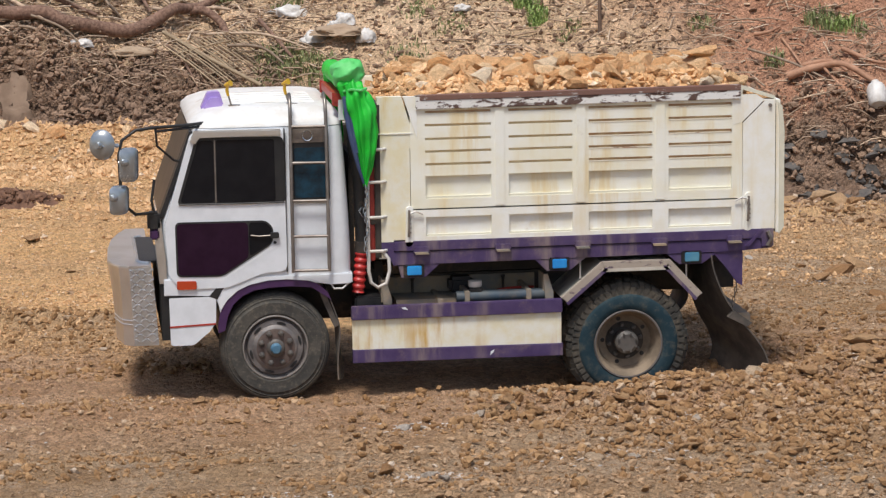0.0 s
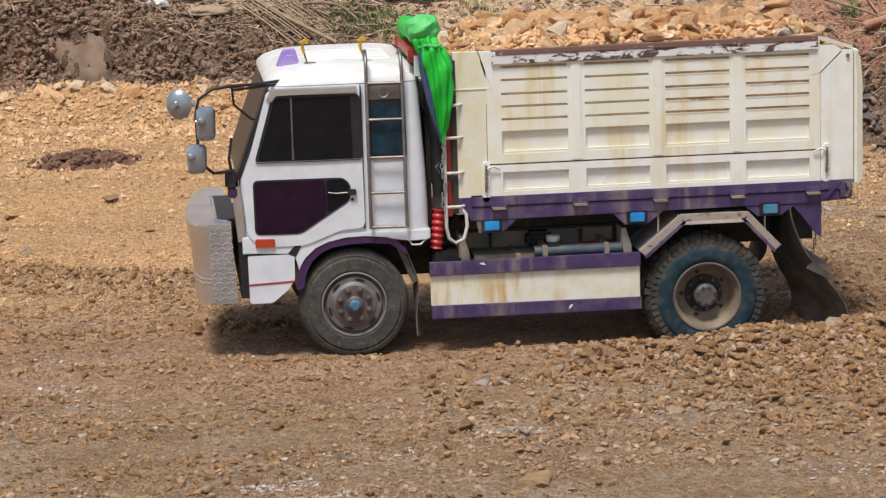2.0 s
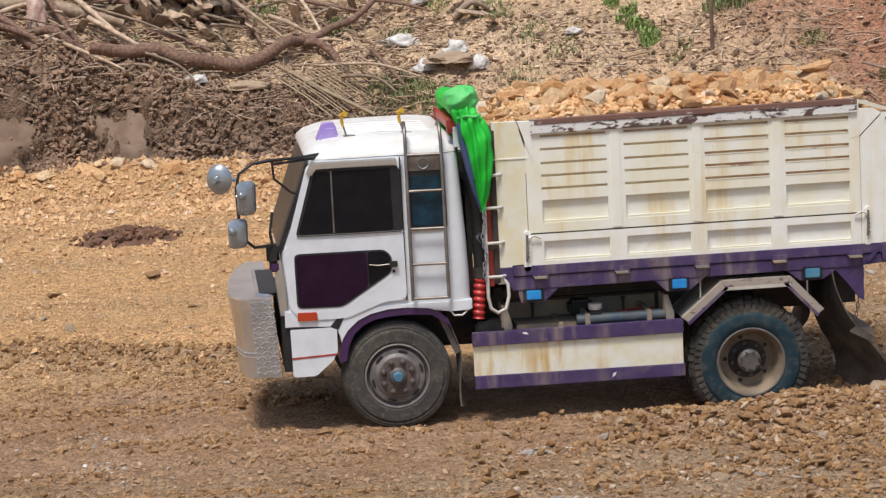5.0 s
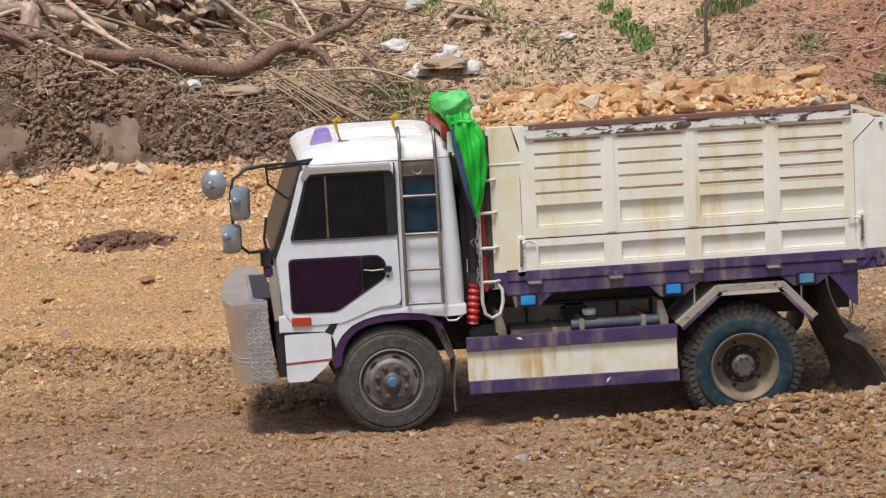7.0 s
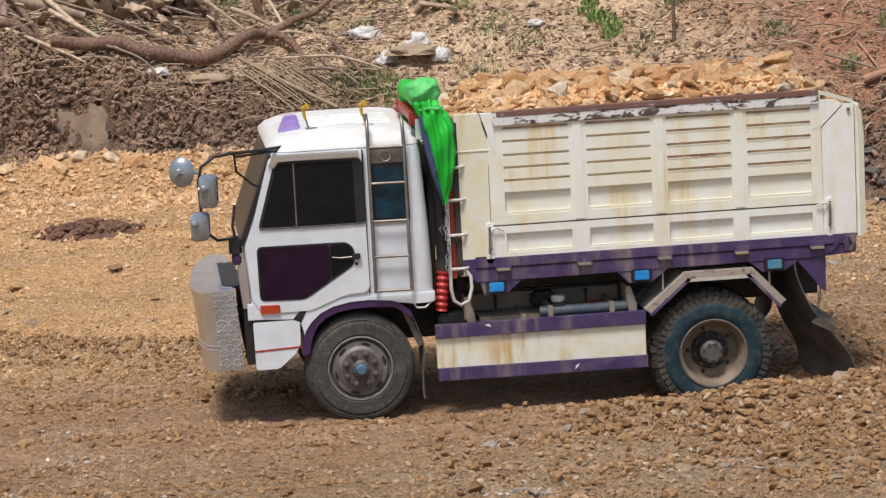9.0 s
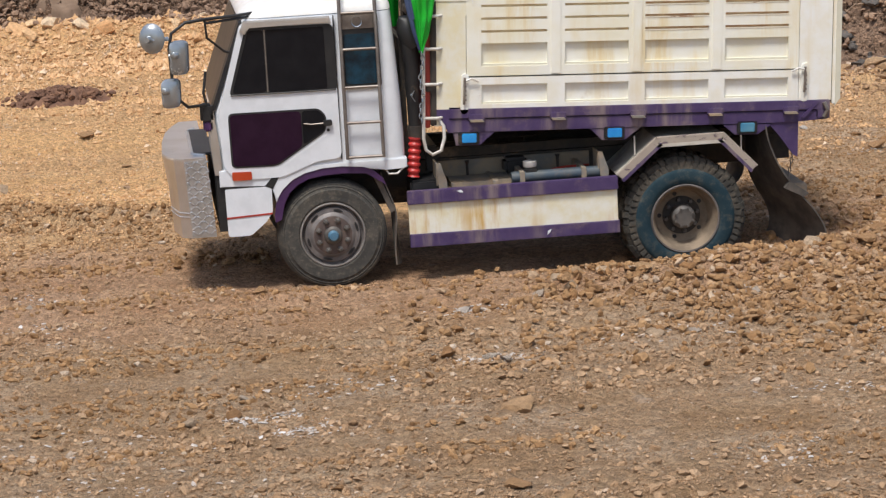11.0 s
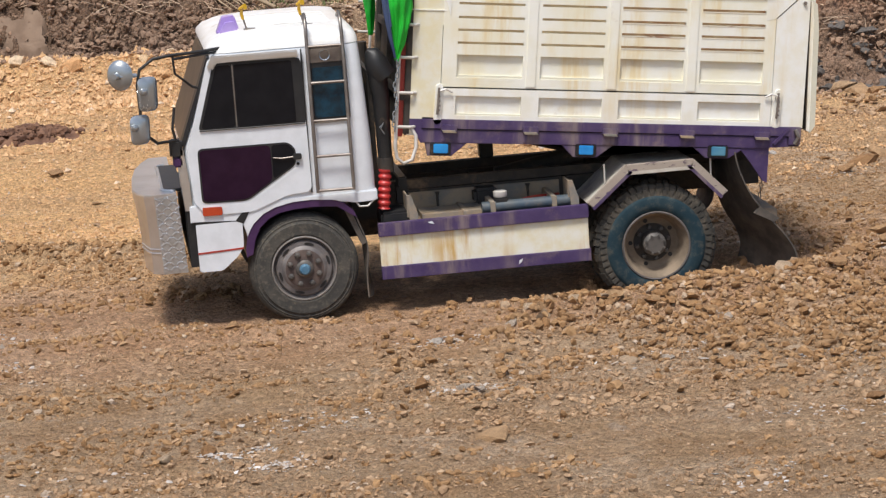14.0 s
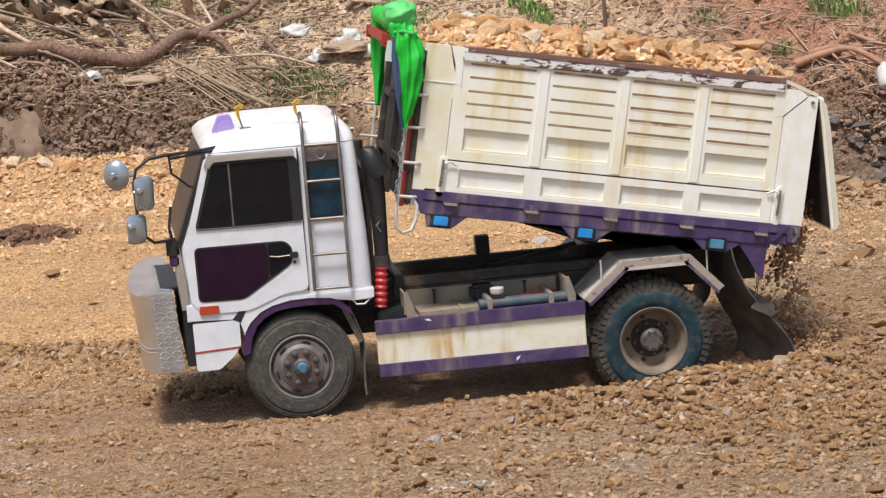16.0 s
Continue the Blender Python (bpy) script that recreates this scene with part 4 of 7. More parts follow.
        for k in range(n):
            a = 2 * math.pi * (k + 0.25) / n
            for j in range(1):
                c = Vector((cx + 0.468 * math.cos(a), Y(0.0), cz + 0.468 * math.sin(a)))
                rad, tan = Vector((math.cos(a), 0, math.sin(a))), Vector((-math.sin(a), 0, math.cos(a)))
                m = [c + rad * u * rnd.uniform(0.03, 0.045) + tan * w * (0.022 if u > 0 else 0.013) for u, w in ((-1, -1), (1, -1), (1, 1), (-1, 1))]
                lo = [bm.verts.new(p + Vector((0, s * 0.02, 0))) for p in m]
                hi = [bm.verts.new(p + Vector((0, -s * 0.010, 0))) for p in m]
                bm.faces.new(hi)
                for i in range(4):
                    bm.faces.new((lo[i], lo[(i + 1) % 4], hi[(i + 1) % 4], hi[i]))
        tagged(part("shoulder_lug_ring", bm, M_TREAD, wheel), kind="stuff")
        if dressed:
            rim = part("rim", lathe(B(), [(0.312, Y(0.012)), (0.306, Y(-0.016)), (0.292, Y(-0.020)), (0.284, Y(0.0)), (0.268, Y(0.02)), (0.252, Y(0.10)), (0.235, Y(0.155)), (0.20, Y(0.168)), (0.0, Y(0.172)), (0.0, Y(0.2)), (0.31, Y(0.2))], cx, cz, 48, False), M_RIMDUST, wheel, "deep dished rim coated in pale dust", 40)
            # dark disc puts the shade deep in the dish into colour
            part("rim_shade_disc", lathe(B(), [(0, Y(0.162)), (0.15, Y(0.162)), (0.172, Y(0.160)), (0.172, Y(0.17))], cx, cz, 32, False), M_UNDER, rim)
            part("rim_lip", lathe(B(), [(0.296, Y(-0.022)), (0.304, Y(-0.024)), (0.310, Y(-0.012)), (0.296, Y(-0.012))], cx, cz, 48), M_RIM, rim)
            for k in range(5):
                a = radians(250 + 72 * k)
                part("vent_slot", lathe(B(), [(0, Y(0.160)), (0.020, Y(0.160)), (0.020, Y(0.175)), (0, Y(0.175))], cx + 0.200 * math.cos(a), cz + 0.205 * math.sin(a), 10, False), M_BLACK, rim)
            for k in range(8):
                a = radians(10 + 45 * k)
                part("wheel_nut", lathe(B(), [(0, Y(0.125)), (0.016, Y(0.126)), (0.022, Y(0.165))], cx + 0.145 * math.cos(a), cz + 0.145 * math.sin(a), 8, False), M_HUB, rim)
            hub = part("hub", lathe(B(), [(0, Y(0.03)), (0.075, Y(0.03)), (0.092, Y(0.04)), (0.105, Y(0.055)), (0.108, Y(0.17))], cx, cz, 24, False), M_HUB, wheel, "greasy axle hub", 30)
            for k in range(8):
                a = radians(22.5 + 45 * k)
                part("hub_bolt", lathe(B(), [(0, Y(0.018)), (0.011, Y(0.018)), (0.011, Y(0.045))], cx + 0.082 * math.cos(a), cz + 0.082 * math.sin(a), 6, False), M_HUB, hub)
        return wheel
    front("front_wheel", 0.008, 0.448, 0.03, 1, "dusty ribbed front tyre on a grey rim")
    front("front_wheel", 0.008, 0.448, W - 0.03, -1, "dusty ribbed front tyre on a grey rim")
    rear("rear_wheel", 3.148, 0.350, 0.04, 1, "rear lug tyre with a blue-dressed sidewall, sunk in loose spoil", True)
    rear("inner_rear_wheel", 3.148, 0.350, 0.35, 1, "inner twin tyre caked with mud", False)
    rear("rear_wheel", 3.148, 0.350, W - 0.04, -1, "far rear lug tyre caked with mud", False)
    rear("inner_rear_wheel", 3.148, 0.350, W - 0.35, -1, "inner twin tyre caked with mud", False)
    part("rear_axle", tube(tube(B(), [(3.148, 0.3, 0.35), (3.148, W - 0.3, 0.35)], 0.09, 12), [(3.148, 0.85, 0.35), (3.148, 1.05, 0.35), (3.148, 1.25, 0.35)], [0.12, 0.22, 0.12], 12), M_UNDER, truck)
    part("front_axle", box(B(), -0.06, 0.06, 0.25, W - 0.25, 0.36, 0.50, 0.02), M_UNDER, truck)


def build_chassis():
    for y in (0.60, 1.42):
        part("frame_rail", box(box(B(), -0.9, 4.25, y, y + 0.08, 0.72, 0.95), 0.72, 4.2, y - 0.004, y + 0.084, 0.96, 1.04), M_UNDER, truck, "greasy black chassis rail")
    for x in (0.95, 1.7, 2.4, 3.4, 4.15):
        part("cross_member", box(B(), x, x + 0.09, 0.68, 1.42, 0.76, 0.93), M_UNDER, truck)
    part("rail_plate", box(B(), 1.02, 2.40, 0.57, 0.598, 0.70, 0.93, 0.004), M_TANK, truck, "dusty grey side plate on the frame")
    part("engine_block", box(B(), 0.25, 0.90, 0.70, 1.40, 0.55, 1.02, 0.04), M_UNDER, truck)
    tank = part("fuel_tank", box(B(), 1.04, 2.40, 0.10, 0.56, 0.36, 0.80, 0.05), M_TANK, truck, "dust-covered steel fuel tank")
    part("tank_pipe", tube(B(), [(1.62, 0.13, 0.815), (2.42, 0.13, 0.815)], 0.052, 12), M_PIPE, tank, "blue-grey pipe", 40)
    for x in (1.45, 1.69, 2.24):
        part("tank_strap", box(B(), x, x + 0.045, 0.075, 0.565, 0.35, 0.87 if x > 1.6 else 0.81, 0.004), M_TANK, tank)
    cap = part("filler_cap", lathe(B(), [(0, 0.0), (0.055, 0.0), (0.062, 0.012), (0.062, 0.05), (0.05, 0.055), (0, 0.055)], 0, 0, 20, False), M_WHITETUBE, tank, "white round filler cap", 40)
    cap.matrix_basis = pose(1.795, 0.17, 0.895, 90, 0, 0)
    part("filler_neck", box(B(), 1.73, 1.86, 0.10, 0.25, 0.78, 0.895, 0.015), M_BLACK, tank)
    for x, m in ((1.00, M_TANK), (2.44, M_TANK)):
        part("tank_bracket", prism(B(), [(x, 0.40), (x + 0.04, 0.40), (x + 0.04, 0.84), (x - 0.01, 1.0), (x - 0.05, 1.0)], 0.06, 0.09), m, truck, "bent flat steel bracket")
        part("bracket_web", prism(B(), [(x - 0.05, 0.80), (x - 0.035, 0.80), (x - 0.035, 1.0), (x - 0.05, 1.0)], 0.09, 0.32), M_TANK, truck)
    part("valve_block", box(B(), 1.60, 1.82, 0.40, 0.58, 0.80, 0.94, 0.03), M_BLACK, truck)
    for x in (1.28, 2.10):
        part("stud", tube(B(), [(x, 0.50, 0.80), (x, 0.50, 0.90), (x, 0.50, 0.93)], [0.012, 0.012, 0.022], 8), M_UNDER, truck)
    part("air_hose", tube(B(), [(2.02, 0.36, 0.82), (2.12, 0.33, 0.84), (2.28, 0.34, 0.84), (2.36, 0.40, 0.83)], 0.012, 6), M_RED, truck)
    part("bed_rest", box(B(), 0.92, 1.02, 0.52, 0.70, 0.86, 1.03), M_BLACK, truck, "black steel rest beam for the bed")
    part("rest_beam", box(B(), 0.93, 1.01, 0.45, 1.60, 1.0, 1.10, 0.01), M_BLACK, truck)
    part("stop_block", box(B(), 1.82, 1.95, 1.42, 1.54, 1.04, 1.22, 0.01), M_BLACK, truck)
    part("hoist_ram", tube(B(), [(1.90, 1.05, 0.92), (2.70, 1.05, 1.06)], 0.09, 12), M_UNDER, truck)
    part("black_locker", box(B(), 0.72, 0.98, 0.10, 0.45, 0.55, 0.86, 0.02), M_BLACK, truck)
    # side guard
    guard = part("side_guard", box(B(), 0.682, 2.54, 0.005, 0.035, 0.30, 0.78, 0.004), M_GUARD, truck, "cream side guard streaked with rust, purple edges")
    part("upper_rail", box(B(), 0.676, 2.545, -0.022, 0.05, 0.668, 0.785, 0.006), M_PURPLE, guard, "purple painted edge rail")
    part("lower_rail", prism(B(), [(0.682, 0.285), (2.548, 0.279), (2.548, 0.388), (0.682, 0.402)], -0.022, 0.05, 0.006), M_PURPLE, guard, "purple painted edge rail")
    part("paint_scar", prism(B(), [(1.11, 0.765), (1.15, 0.77), (1.17, 0.745), (1.135, 0.75)], -0.026, 0.0), M_WHITE, guard)
    part("paint_scar", prism(B(), [(1.895, 0.31), (1.92, 0.33), (1.935, 0.36), (1.90, 0.345)], -0.026, 0.0), M_WHITE, guard)
    for x in (0.9, 2.3):
        part("guard_stay", box(B(), x, x + 0.05, 0.035, 0.6, 0.50, 0.55), M_UNDER, guard)
    # mudguard over the rear wheels
    line = [(2.545, 0.79), (2.905, 1.095), (3.51, 1.095), (3.80, 0.785)]
    guard2 = None
    for (a, b), nm in zip(zip(line, line[1:]), ("front_leaf", "top_leaf", "rear_leaf")):
        d = (Vector(b) - Vector(a)).normalized()
        n = Vector((d.y, -d.x)) * 0.022
        pts = [a, b, (b[0] + n.x, b[1] + n.y), (a[0] + n.x, a[1] + n.y)]
        bm = prism(B(), pts, 0.012, 0.62)
        if guard2 is None:
            guard2 = part("mudguard", bm, M_FENDER, truck, "angular white mudguard with a purple lip")
        else:
            part(nm, bm, M_FENDER, guard2)
    for a, b in zip(line, line[1:]):
        d = (Vector(b) - Vector(a)).normalized()
        n = Vector((d.y, -d.x)) * 0.075
        e = Vector((-d.y, d.x)) * 0.012
        pts = [(a[0] + e.x, a[1] + e.y), (b[0] + e.x, b[1] + e.y), (b[0] + n.x - d.x * 0.01, b[1] + n.y - d.y * 0.01), (a[0] + n.x + d.x * 0.01, a[1] + n.y + d.y * 0.01)]
        part("lip", prism(B(), pts, -0.03, 0.012, 0.005), M_FENDERLIP, guard2)
        f = Vector((d.y, -d.x)) * 0.050
        part("lip_edge", prism(B(), [(a[0] + f.x, a[1] + f.y), (b[0] + f.x, b[1] + f.y), (b[0] + n.x * 1.05, b[1] + n.y * 1.05), (a[0] + n.x * 1.05, a[1] + n.y * 1.05)], -0.033, 0.0), M_PURPLE if a is not line[1] else M_FENDER, guard2)
    part("far_mudguard", prism(B(), line + [(x, z - 0.03) for x, z in line[::-1]], W - 0.6, W), M_FENDER, truck)
    for x in (2.72, 3.68):
        part("mudguard_stay", tube(B(), [(x, 0.05, 1.12), (x, 0.06, 0.95 if x < 3 else 0.92)], 0.008, 6), M_WHITETUBE, guard2)

    # flaps of rubber sheet
    def flap(name, line, y0, y1, wave, label, twist=0.0):
        bm = B()
        rows = []
        n = 24
        pts = [Vector((x, 0, z)) for x, z in line]
        for k in range(n + 1):
            u = k / n * (len(pts) - 1)
            i = min(int(u), len(pts) - 2)
            w = u - i
            p0, p1, p2, p3 = pts[max(i - 1, 0)], pts[i], pts[i + 1], pts[min(i + 2, len(pts) - 1)]
            q = 0.5 * ((2 * p1) + (p2 - p0) * w + (2 * p0 - 5 * p1 + 4 * p2 - p3) * w * w + (3 * p1 - p0 - 3 * p2 + p3) * w ** 3)
            rows.append([(q.x - twist * (j / 8) ** 1.3 * (k / n) ** 1.2 + wave * math.sin(3.3 * j / 8 + k * 0.22) * k / n, y0 + (y1 - y0) * j / 8, q.z + 0.3 * wave * math.cos(j * 0.9) * k / n) for j in range(9)])
        vs = [[bm.verts.new(p) for p in r] for r in rows]
        ws = [[bm.verts.new((p[0] - 0.012, p[1], p[2] - 0.004)) for p in r] for r in rows]
        for g in (vs, ws):
            for a, b in zip(g, g[1:]):
                for j in range(8):
                    bm.faces.new((a[j], a[j + 1], b[j + 1], b[j]))
        for j in range(8):
            bm.faces.new((vs[0][j], vs[0][j + 1], ws[0][j + 1], ws[0][j]))
            bm.faces.new((vs[-1][j], vs[-1][j + 1], ws[-1][j + 1], ws[-1][j]))
        for k in range(n):
            bm.faces.new((vs[k][0], vs[k + 1][0], ws[k + 1][0], ws[k][0]))
            bm.faces.new((vs[k][-1], vs[k + 1][-1], ws[k + 1][-1], ws[k][-1]))
        return part(name, bm, M_RUBBER, truck, label, 60)
    near = flap("rear_mud_flap", [(3.90, 1.13), (3.93, 0.95), (4.02, 0.72), (4.17, 0.51), (4.34, 0.33), (4.46, 0.15), (4.48, -0.05)], 0.0, 0.62, 0.05, "large curled rubber mud flap trailing on the ground", 0.54)
    flap("rear_mud_flap", [(3.90, 1.13), (3.92, 0.92), (3.96, 0.70), (4.02, 0.50), (3.96, 0.36), (3.80, 0.30)], W - 0.70, W - 0.05, 0.03, "rubber mud flap curled forward")
    part("flap_patch", prism(B(), [(4.05, 0.56), (4.22, 0.47), (4.27, 0.50), (4.10, 0.62)], -0.01, 0.05), M_RUBBER, near)
    flap("front_mud_flap", [(0.47, 0.95), (0.52, 0.78), (0.575, 0.58), (0.585, 0.35), (0.595, 0.12)], 0.06, 0.36, 0.035, "thin rubber flap behind the front wheel")
    part("flap_plate", prism(B(), [(0.40, 0.92), (0.45, 0.93), (0.57, 0.62), (0.53, 0.60)], 0.05, 0.30), M_RUBBER, truck)
    part("tail_bar", box(B(), 4.20, 4.32, 0.25, W - 0.25, 0.42, 0.54, 0.01), M_TANK, truck)
    for s in (0.2,):
        bm = B()
        for k in range(12):
            c = Vector((4.19 - 0.006 * k, 0.05 + 0.01 * k, 1.10 - 0.045 * k))
            a, b = (0.012, 0.004) if k % 2 else (0.004, 0.012)
            tube(bm, [c + Vector((a * math.cos(t), b * math.cos(t), 0.026 * math.sin(t))) for t in [2 * math.pi * i / 8 for i in range(9)]], 0.005, 5, False)
        part("tail_chain", bm, M_LADDER, truck, "hanging steel chain")
    # intake behind the cab
    intake = part("air_intake", tube(tube(B(), [(0.80, 0.16, 1.32), (0.80, 0.16, 1.9), (0.785, 0.16, 2.08)], [0.062, 0.075, 0.085], 16), [(0.84, 0.16, 2.05), (0.80, 0.16, 2.12), (0.77, 0.16, 2.20), (0.74, 0.16, 2.26), (0.70, 0.16, 2.28)], [0.11, 0.11, 0.10, 0.075, 0.03], 16), M_BLACK, truck, "black plastic air intake duct behind the cab", 50)
    part("intake_collar", tube(B(), [(0.80, 0.16, 1.22), (0.80, 0.16, 1.34)], 0.07, 16), M_UNDER, intake, "", 50)
    pts, rs = [], []
    for k in range(25):
        pts.append((0.79 - 0.0015 * k, 0.14, 1.24 - 0.0145 * k))
        rs.append(0.058 if k % 4 < 2 else 0.046)
    part("red_bellows", tube(B(), pts, rs, 16), M_REDHOSE, intake, "red corrugated rubber hose", 30)
    for z in (1.56,):
        part("intake_wire", tube(B(), [(0.80, 0.085, z), (0.77, 0.07, z + 0.05), (0.80, 0.08, z + 0.10), (0.76, 0.07, z + 0.06)], 0.005, 5), M_MIRROR, intake)
    part("exhaust_stack", tube(B(), [(0.80, 1.6, 1.1), (0.80, 1.6, 2.2)], 0.06, 12), M_UNDER, truck)
    # added dark sheet in place of the shade between cab and bed
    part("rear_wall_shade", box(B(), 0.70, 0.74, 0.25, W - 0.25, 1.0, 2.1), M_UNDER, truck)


HINGE = Vector((4.02, 0.0, 0.90))
GATE = Vector((4.49, 0.0, 2.50))


def build_bed():
    bm = B()
    box(bm, 0.96, 4.46, 0.08, W - 0.08, 1.24, 1.34)          # floor
    bed = tagged(new("tipper_bed", bpy.data.meshes.new("tipper_bed")))
    bed.parent = truck
    PIVOT[bed] = HINGE
    bed.location = HINGE
    bmesh.ops.translate(bm, verts=bm.verts, vec=-HINGE)
    bm.to_mesh(bed.data)
    bm.free()
    bed.data.materials.append(M_DARKINSIDE)
    tagged(bed, "cream steel tipper body with rust streaks and purple base")
    cols = [(1.345, 1.925), (2.08, 2.645), (2.79, 3.36), (3.505, 4.075)]
    xs = [1.215] + [x for c in cols for x in c] + [4.17]
    slots = [2.475, 2.36, 2.24, 2.13, 2.018]
    zs = [1.632, 1.715, 1.915]
    deep = {}
    for z in slots[::-1]:
        zs += [z - 0.011, z + 0.011]
    zs += [2.60]
    for c in (1, 3, 5, 7):
        deep[(c, 1)] = 0.032
        for j in range(3, len(zs) - 1, 2):
            deep[(c, j)] = 0.026
    part("upper_side", relief(B(), xs, zs, deep, 0.0, 0.085), M_CREAM, bed, "cream pressed side panel with louvre slots and rust runs")
    zs = [1.345, 1.385, 1.555, 1.618]
    part("drop_side", relief(B(), xs, zs, {(c, 1): 0.032 for c in (1, 3, 5, 7)}, 0.0, 0.085), M_PALE, bed, "pale pressed drop side with four recesses")
    # scraped ledges at the foot of the recesses
    for a, b in cols:
        part("ledge", prism(B(), [(a, 1.712), (b, 1.712), (b, 1.735), (a, 1.735)], 0.010, 0.036), M_CHIPS, bed)
        part("ledge", prism(B(), [(a, 1.384), (b, 1.384), (b, 1.40), (a, 1.40)], 0.010, 0.036), M_CHIPS, bed)
    for a, b in cols:
        for z in slots:
            if a > 2.6:
                part("slot_edge", box(B(), a, b, -0.003, 0.010, z - 0.020, z - 0.0107), M_RUSTY, bed)
            part("slot_lining", box(B(), a + 0.004, b - 0.004, 0.016, 0.024, z - 0.0105, z + 0.0105), M_SLOT if a > 2.6 or z > 2.4 else M_SLOTPALE, bed)
    # pale ribs between the columns stand proud
    for x in (2.0, 2.72, 3.43):
        part("side_rib", box(B(), x - 0.045, x + 0.045, -0.010, 0.02, 1.64, 2.56, 0.006), M_CREAM, bed)
    part("front_corner_sheet", prism(B(), [(0.93, 1.20), (0.93, 2.615), (1.145, 2.615), (1.25, 2.25), (1.25, 2.19), (1.21, 2.16), (1.21, 1.36), (1.06, 1.36), (1.06, 1.20)], 0.004, 0.08), M_CORNER, bed, "pale front corner sheet with a yellow rust run")
    part("front_upper_sheet", prism(B(), [(1.157, 2.612), (1.275, 2.612), (1.275, 2.25)], -0.006, 0.07), M_PALE, bed)
    part("front_lap", box(B(), 0.925, 1.235, -0.003, 0.02, 2.29, 2.30), M_PALE, bed)
    part("rear_corner_sheet", prism(B(), [(4.175, 1.345), (4.175, 2.30), (4.385, 2.50), (4.47, 2.50), (4.47, 1.345)], 0.004, 0.08), M_PALE, bed, "pale rear corner sheet")
    part("rear_upper_sheet", prism(B(), [(4.08, 2.545), (4.08, 2.285), (4.165, 2.305), (4.37, 2.502), (4.30, 2.545)], -0.002, 0.08), M_PALE, bed)
    part("corner_bolt", lathe(B(), [(0, -0.015), (0.016, -0.015), (0.016, 0.01)], 4.42, 2.45, 10, False), M_LADDER, bed)
    part("top_board", prism(B(), [(1.265, 2.50), (1.265, 2.61), (4.148, 2.625), (4.148, 2.515)], -0.025, 0.06, 0.005), M_FLAKED, bed, "rusty top board with flaking white paint")
    part("rusty_lip", prism(B(), [(1.30, 2.578), (1.30, 2.622), (4.150, 2.638), (4.150, 2.592)], -0.031, 0.066, 0.005), M_RUSTLIP, bed, "rust-brown lip along the top board")
    part("top_cap", prism(B(), [(1.265, 2.612), (4.148, 2.627), (4.148, 2.635), (1.265, 2.62)], -0.02, 0.09), M_LADDER, bed)
    part("rear_top_edge", prism(B(), [(4.15, 2.60), (4.47, 2.50), (4.47, 2.53), (4.15, 2.635)], 0.02, 0.09), M_CHIPS, bed)
    # far side, front and inner faces
    part("far_side", box(B(), 0.95, 4.47, W - 0.08, W, 1.30, 2.60, 0.01), M_CREAM, bed)
    head = part("headboard", box(B(), 0.90, 0.96, 0.0, W, 1.20, 2.56, 0.01), M_UNDER, bed, "grimy steel headboard with a red corner post")
    for y, m in ((0.09, M_RED), (1.05, M_UNDER), (1.90, M_UNDER)):
        part("headboard_post", box(B(), 0.855, 0.90, y - 0.06, y + 0.06, 1.18, 2.50, 0.008), m, head)
    for z in (1.5, 2.0, 2.45):
        part("headboard_bar", box(B(), 0.86, 0.90, 0.02, W - 0.02, z, z + 0.07, 0.006), M_UNDER, head)
    frame_ = part("tarp_frame", box(B(), 0.56, 0.64, 0.05, 1.25, 2.57, 2.65, 0.008), M_RED, bed, "red cross bar carrying the rolled cover")
    for y in (0.06, 1.16):
        part("frame_arm", prism(B(), [(0.55, 2.55), (0.55, 2.66), (0.62, 2.64), (0.92, 2.56), (0.92, 2.46)], y, y + 0.05), M_RED, frame_)
        part("frame_end", box(B(), 0.60, 0.68, y - 0.02, y + 0.01, 2.42, 2.60, 0.004), M_WHITE, frame_)
    # purple base: sill, hinge band, lamp brackets
    part("hinge_band", box(B(), 1.06, 4.46, -0.012, 0.07, 1.262, 1.348, 0.006), M_PURPLE, bed, "purple band under the drop side")
    sill = part("sill_beam", prism(B(), [(1.03, 1.20), (1.06, 1.135), (4.14, 1.155), (4.44, 1.175), (4.46, 1.255), (1.03, 1.255)], 0.0, 0.09, 0.006), M_PURPLE, bed, "purple sill beam with lamp brackets")
    part("front_sill", prism(B(), [(0.94, 1.345), (1.06, 1.345), (1.06, 1.13), (0.99, 1.25), (0.94, 1.30)], 0.002, 0.08), M_PURPLE, bed)
    for x, z, lens in ((1.232, 1.088, M_BLUELENS), (2.522, 1.102, M_BLUELENS), (3.714, 1.118, M_BLUELENSOLD)):
        w = 0.30 if x < 3.5 else 0.17
        bracket = part("lamp_bracket", prism(B(), [(x - (0.14 if x < 2 else 0.22), 1.145), (x - 0.11, z - 0.065), (x + 0.10, z - 0.065), (x + 0.24, 1.145)], 0.006, 0.05, 0.004), M_PURPLE, bed)
        lamp = part("side_lamp", box(B(), x - 0.092, x + 0.092, -0.008, 0.03, z - 0.058, z + 0.055, 0.008), M_BLACK, bed, "blue side marker lamp in a black housing")
        part("lens", box(B(), x - 0.062, x + 0.066, -0.020, 0.0, z - 0.040, z + 0.042, 0.006), lens, lamp, "blue lens")
    part("rear_plate", prism(B(), [(3.90, 1.16), (4.18, 1.16), (4.18, 0.84), (4.14, 0.86), (4.02, 1.02)], 0.01, 0.05), M_PURPLE, bed, "purple hinge plate")
    part("tail_bracket", box(B(), 4.34, 4.46, -0.01, 0.10, 1.18, 1.35, 0.01), M_PURPLE, bed)
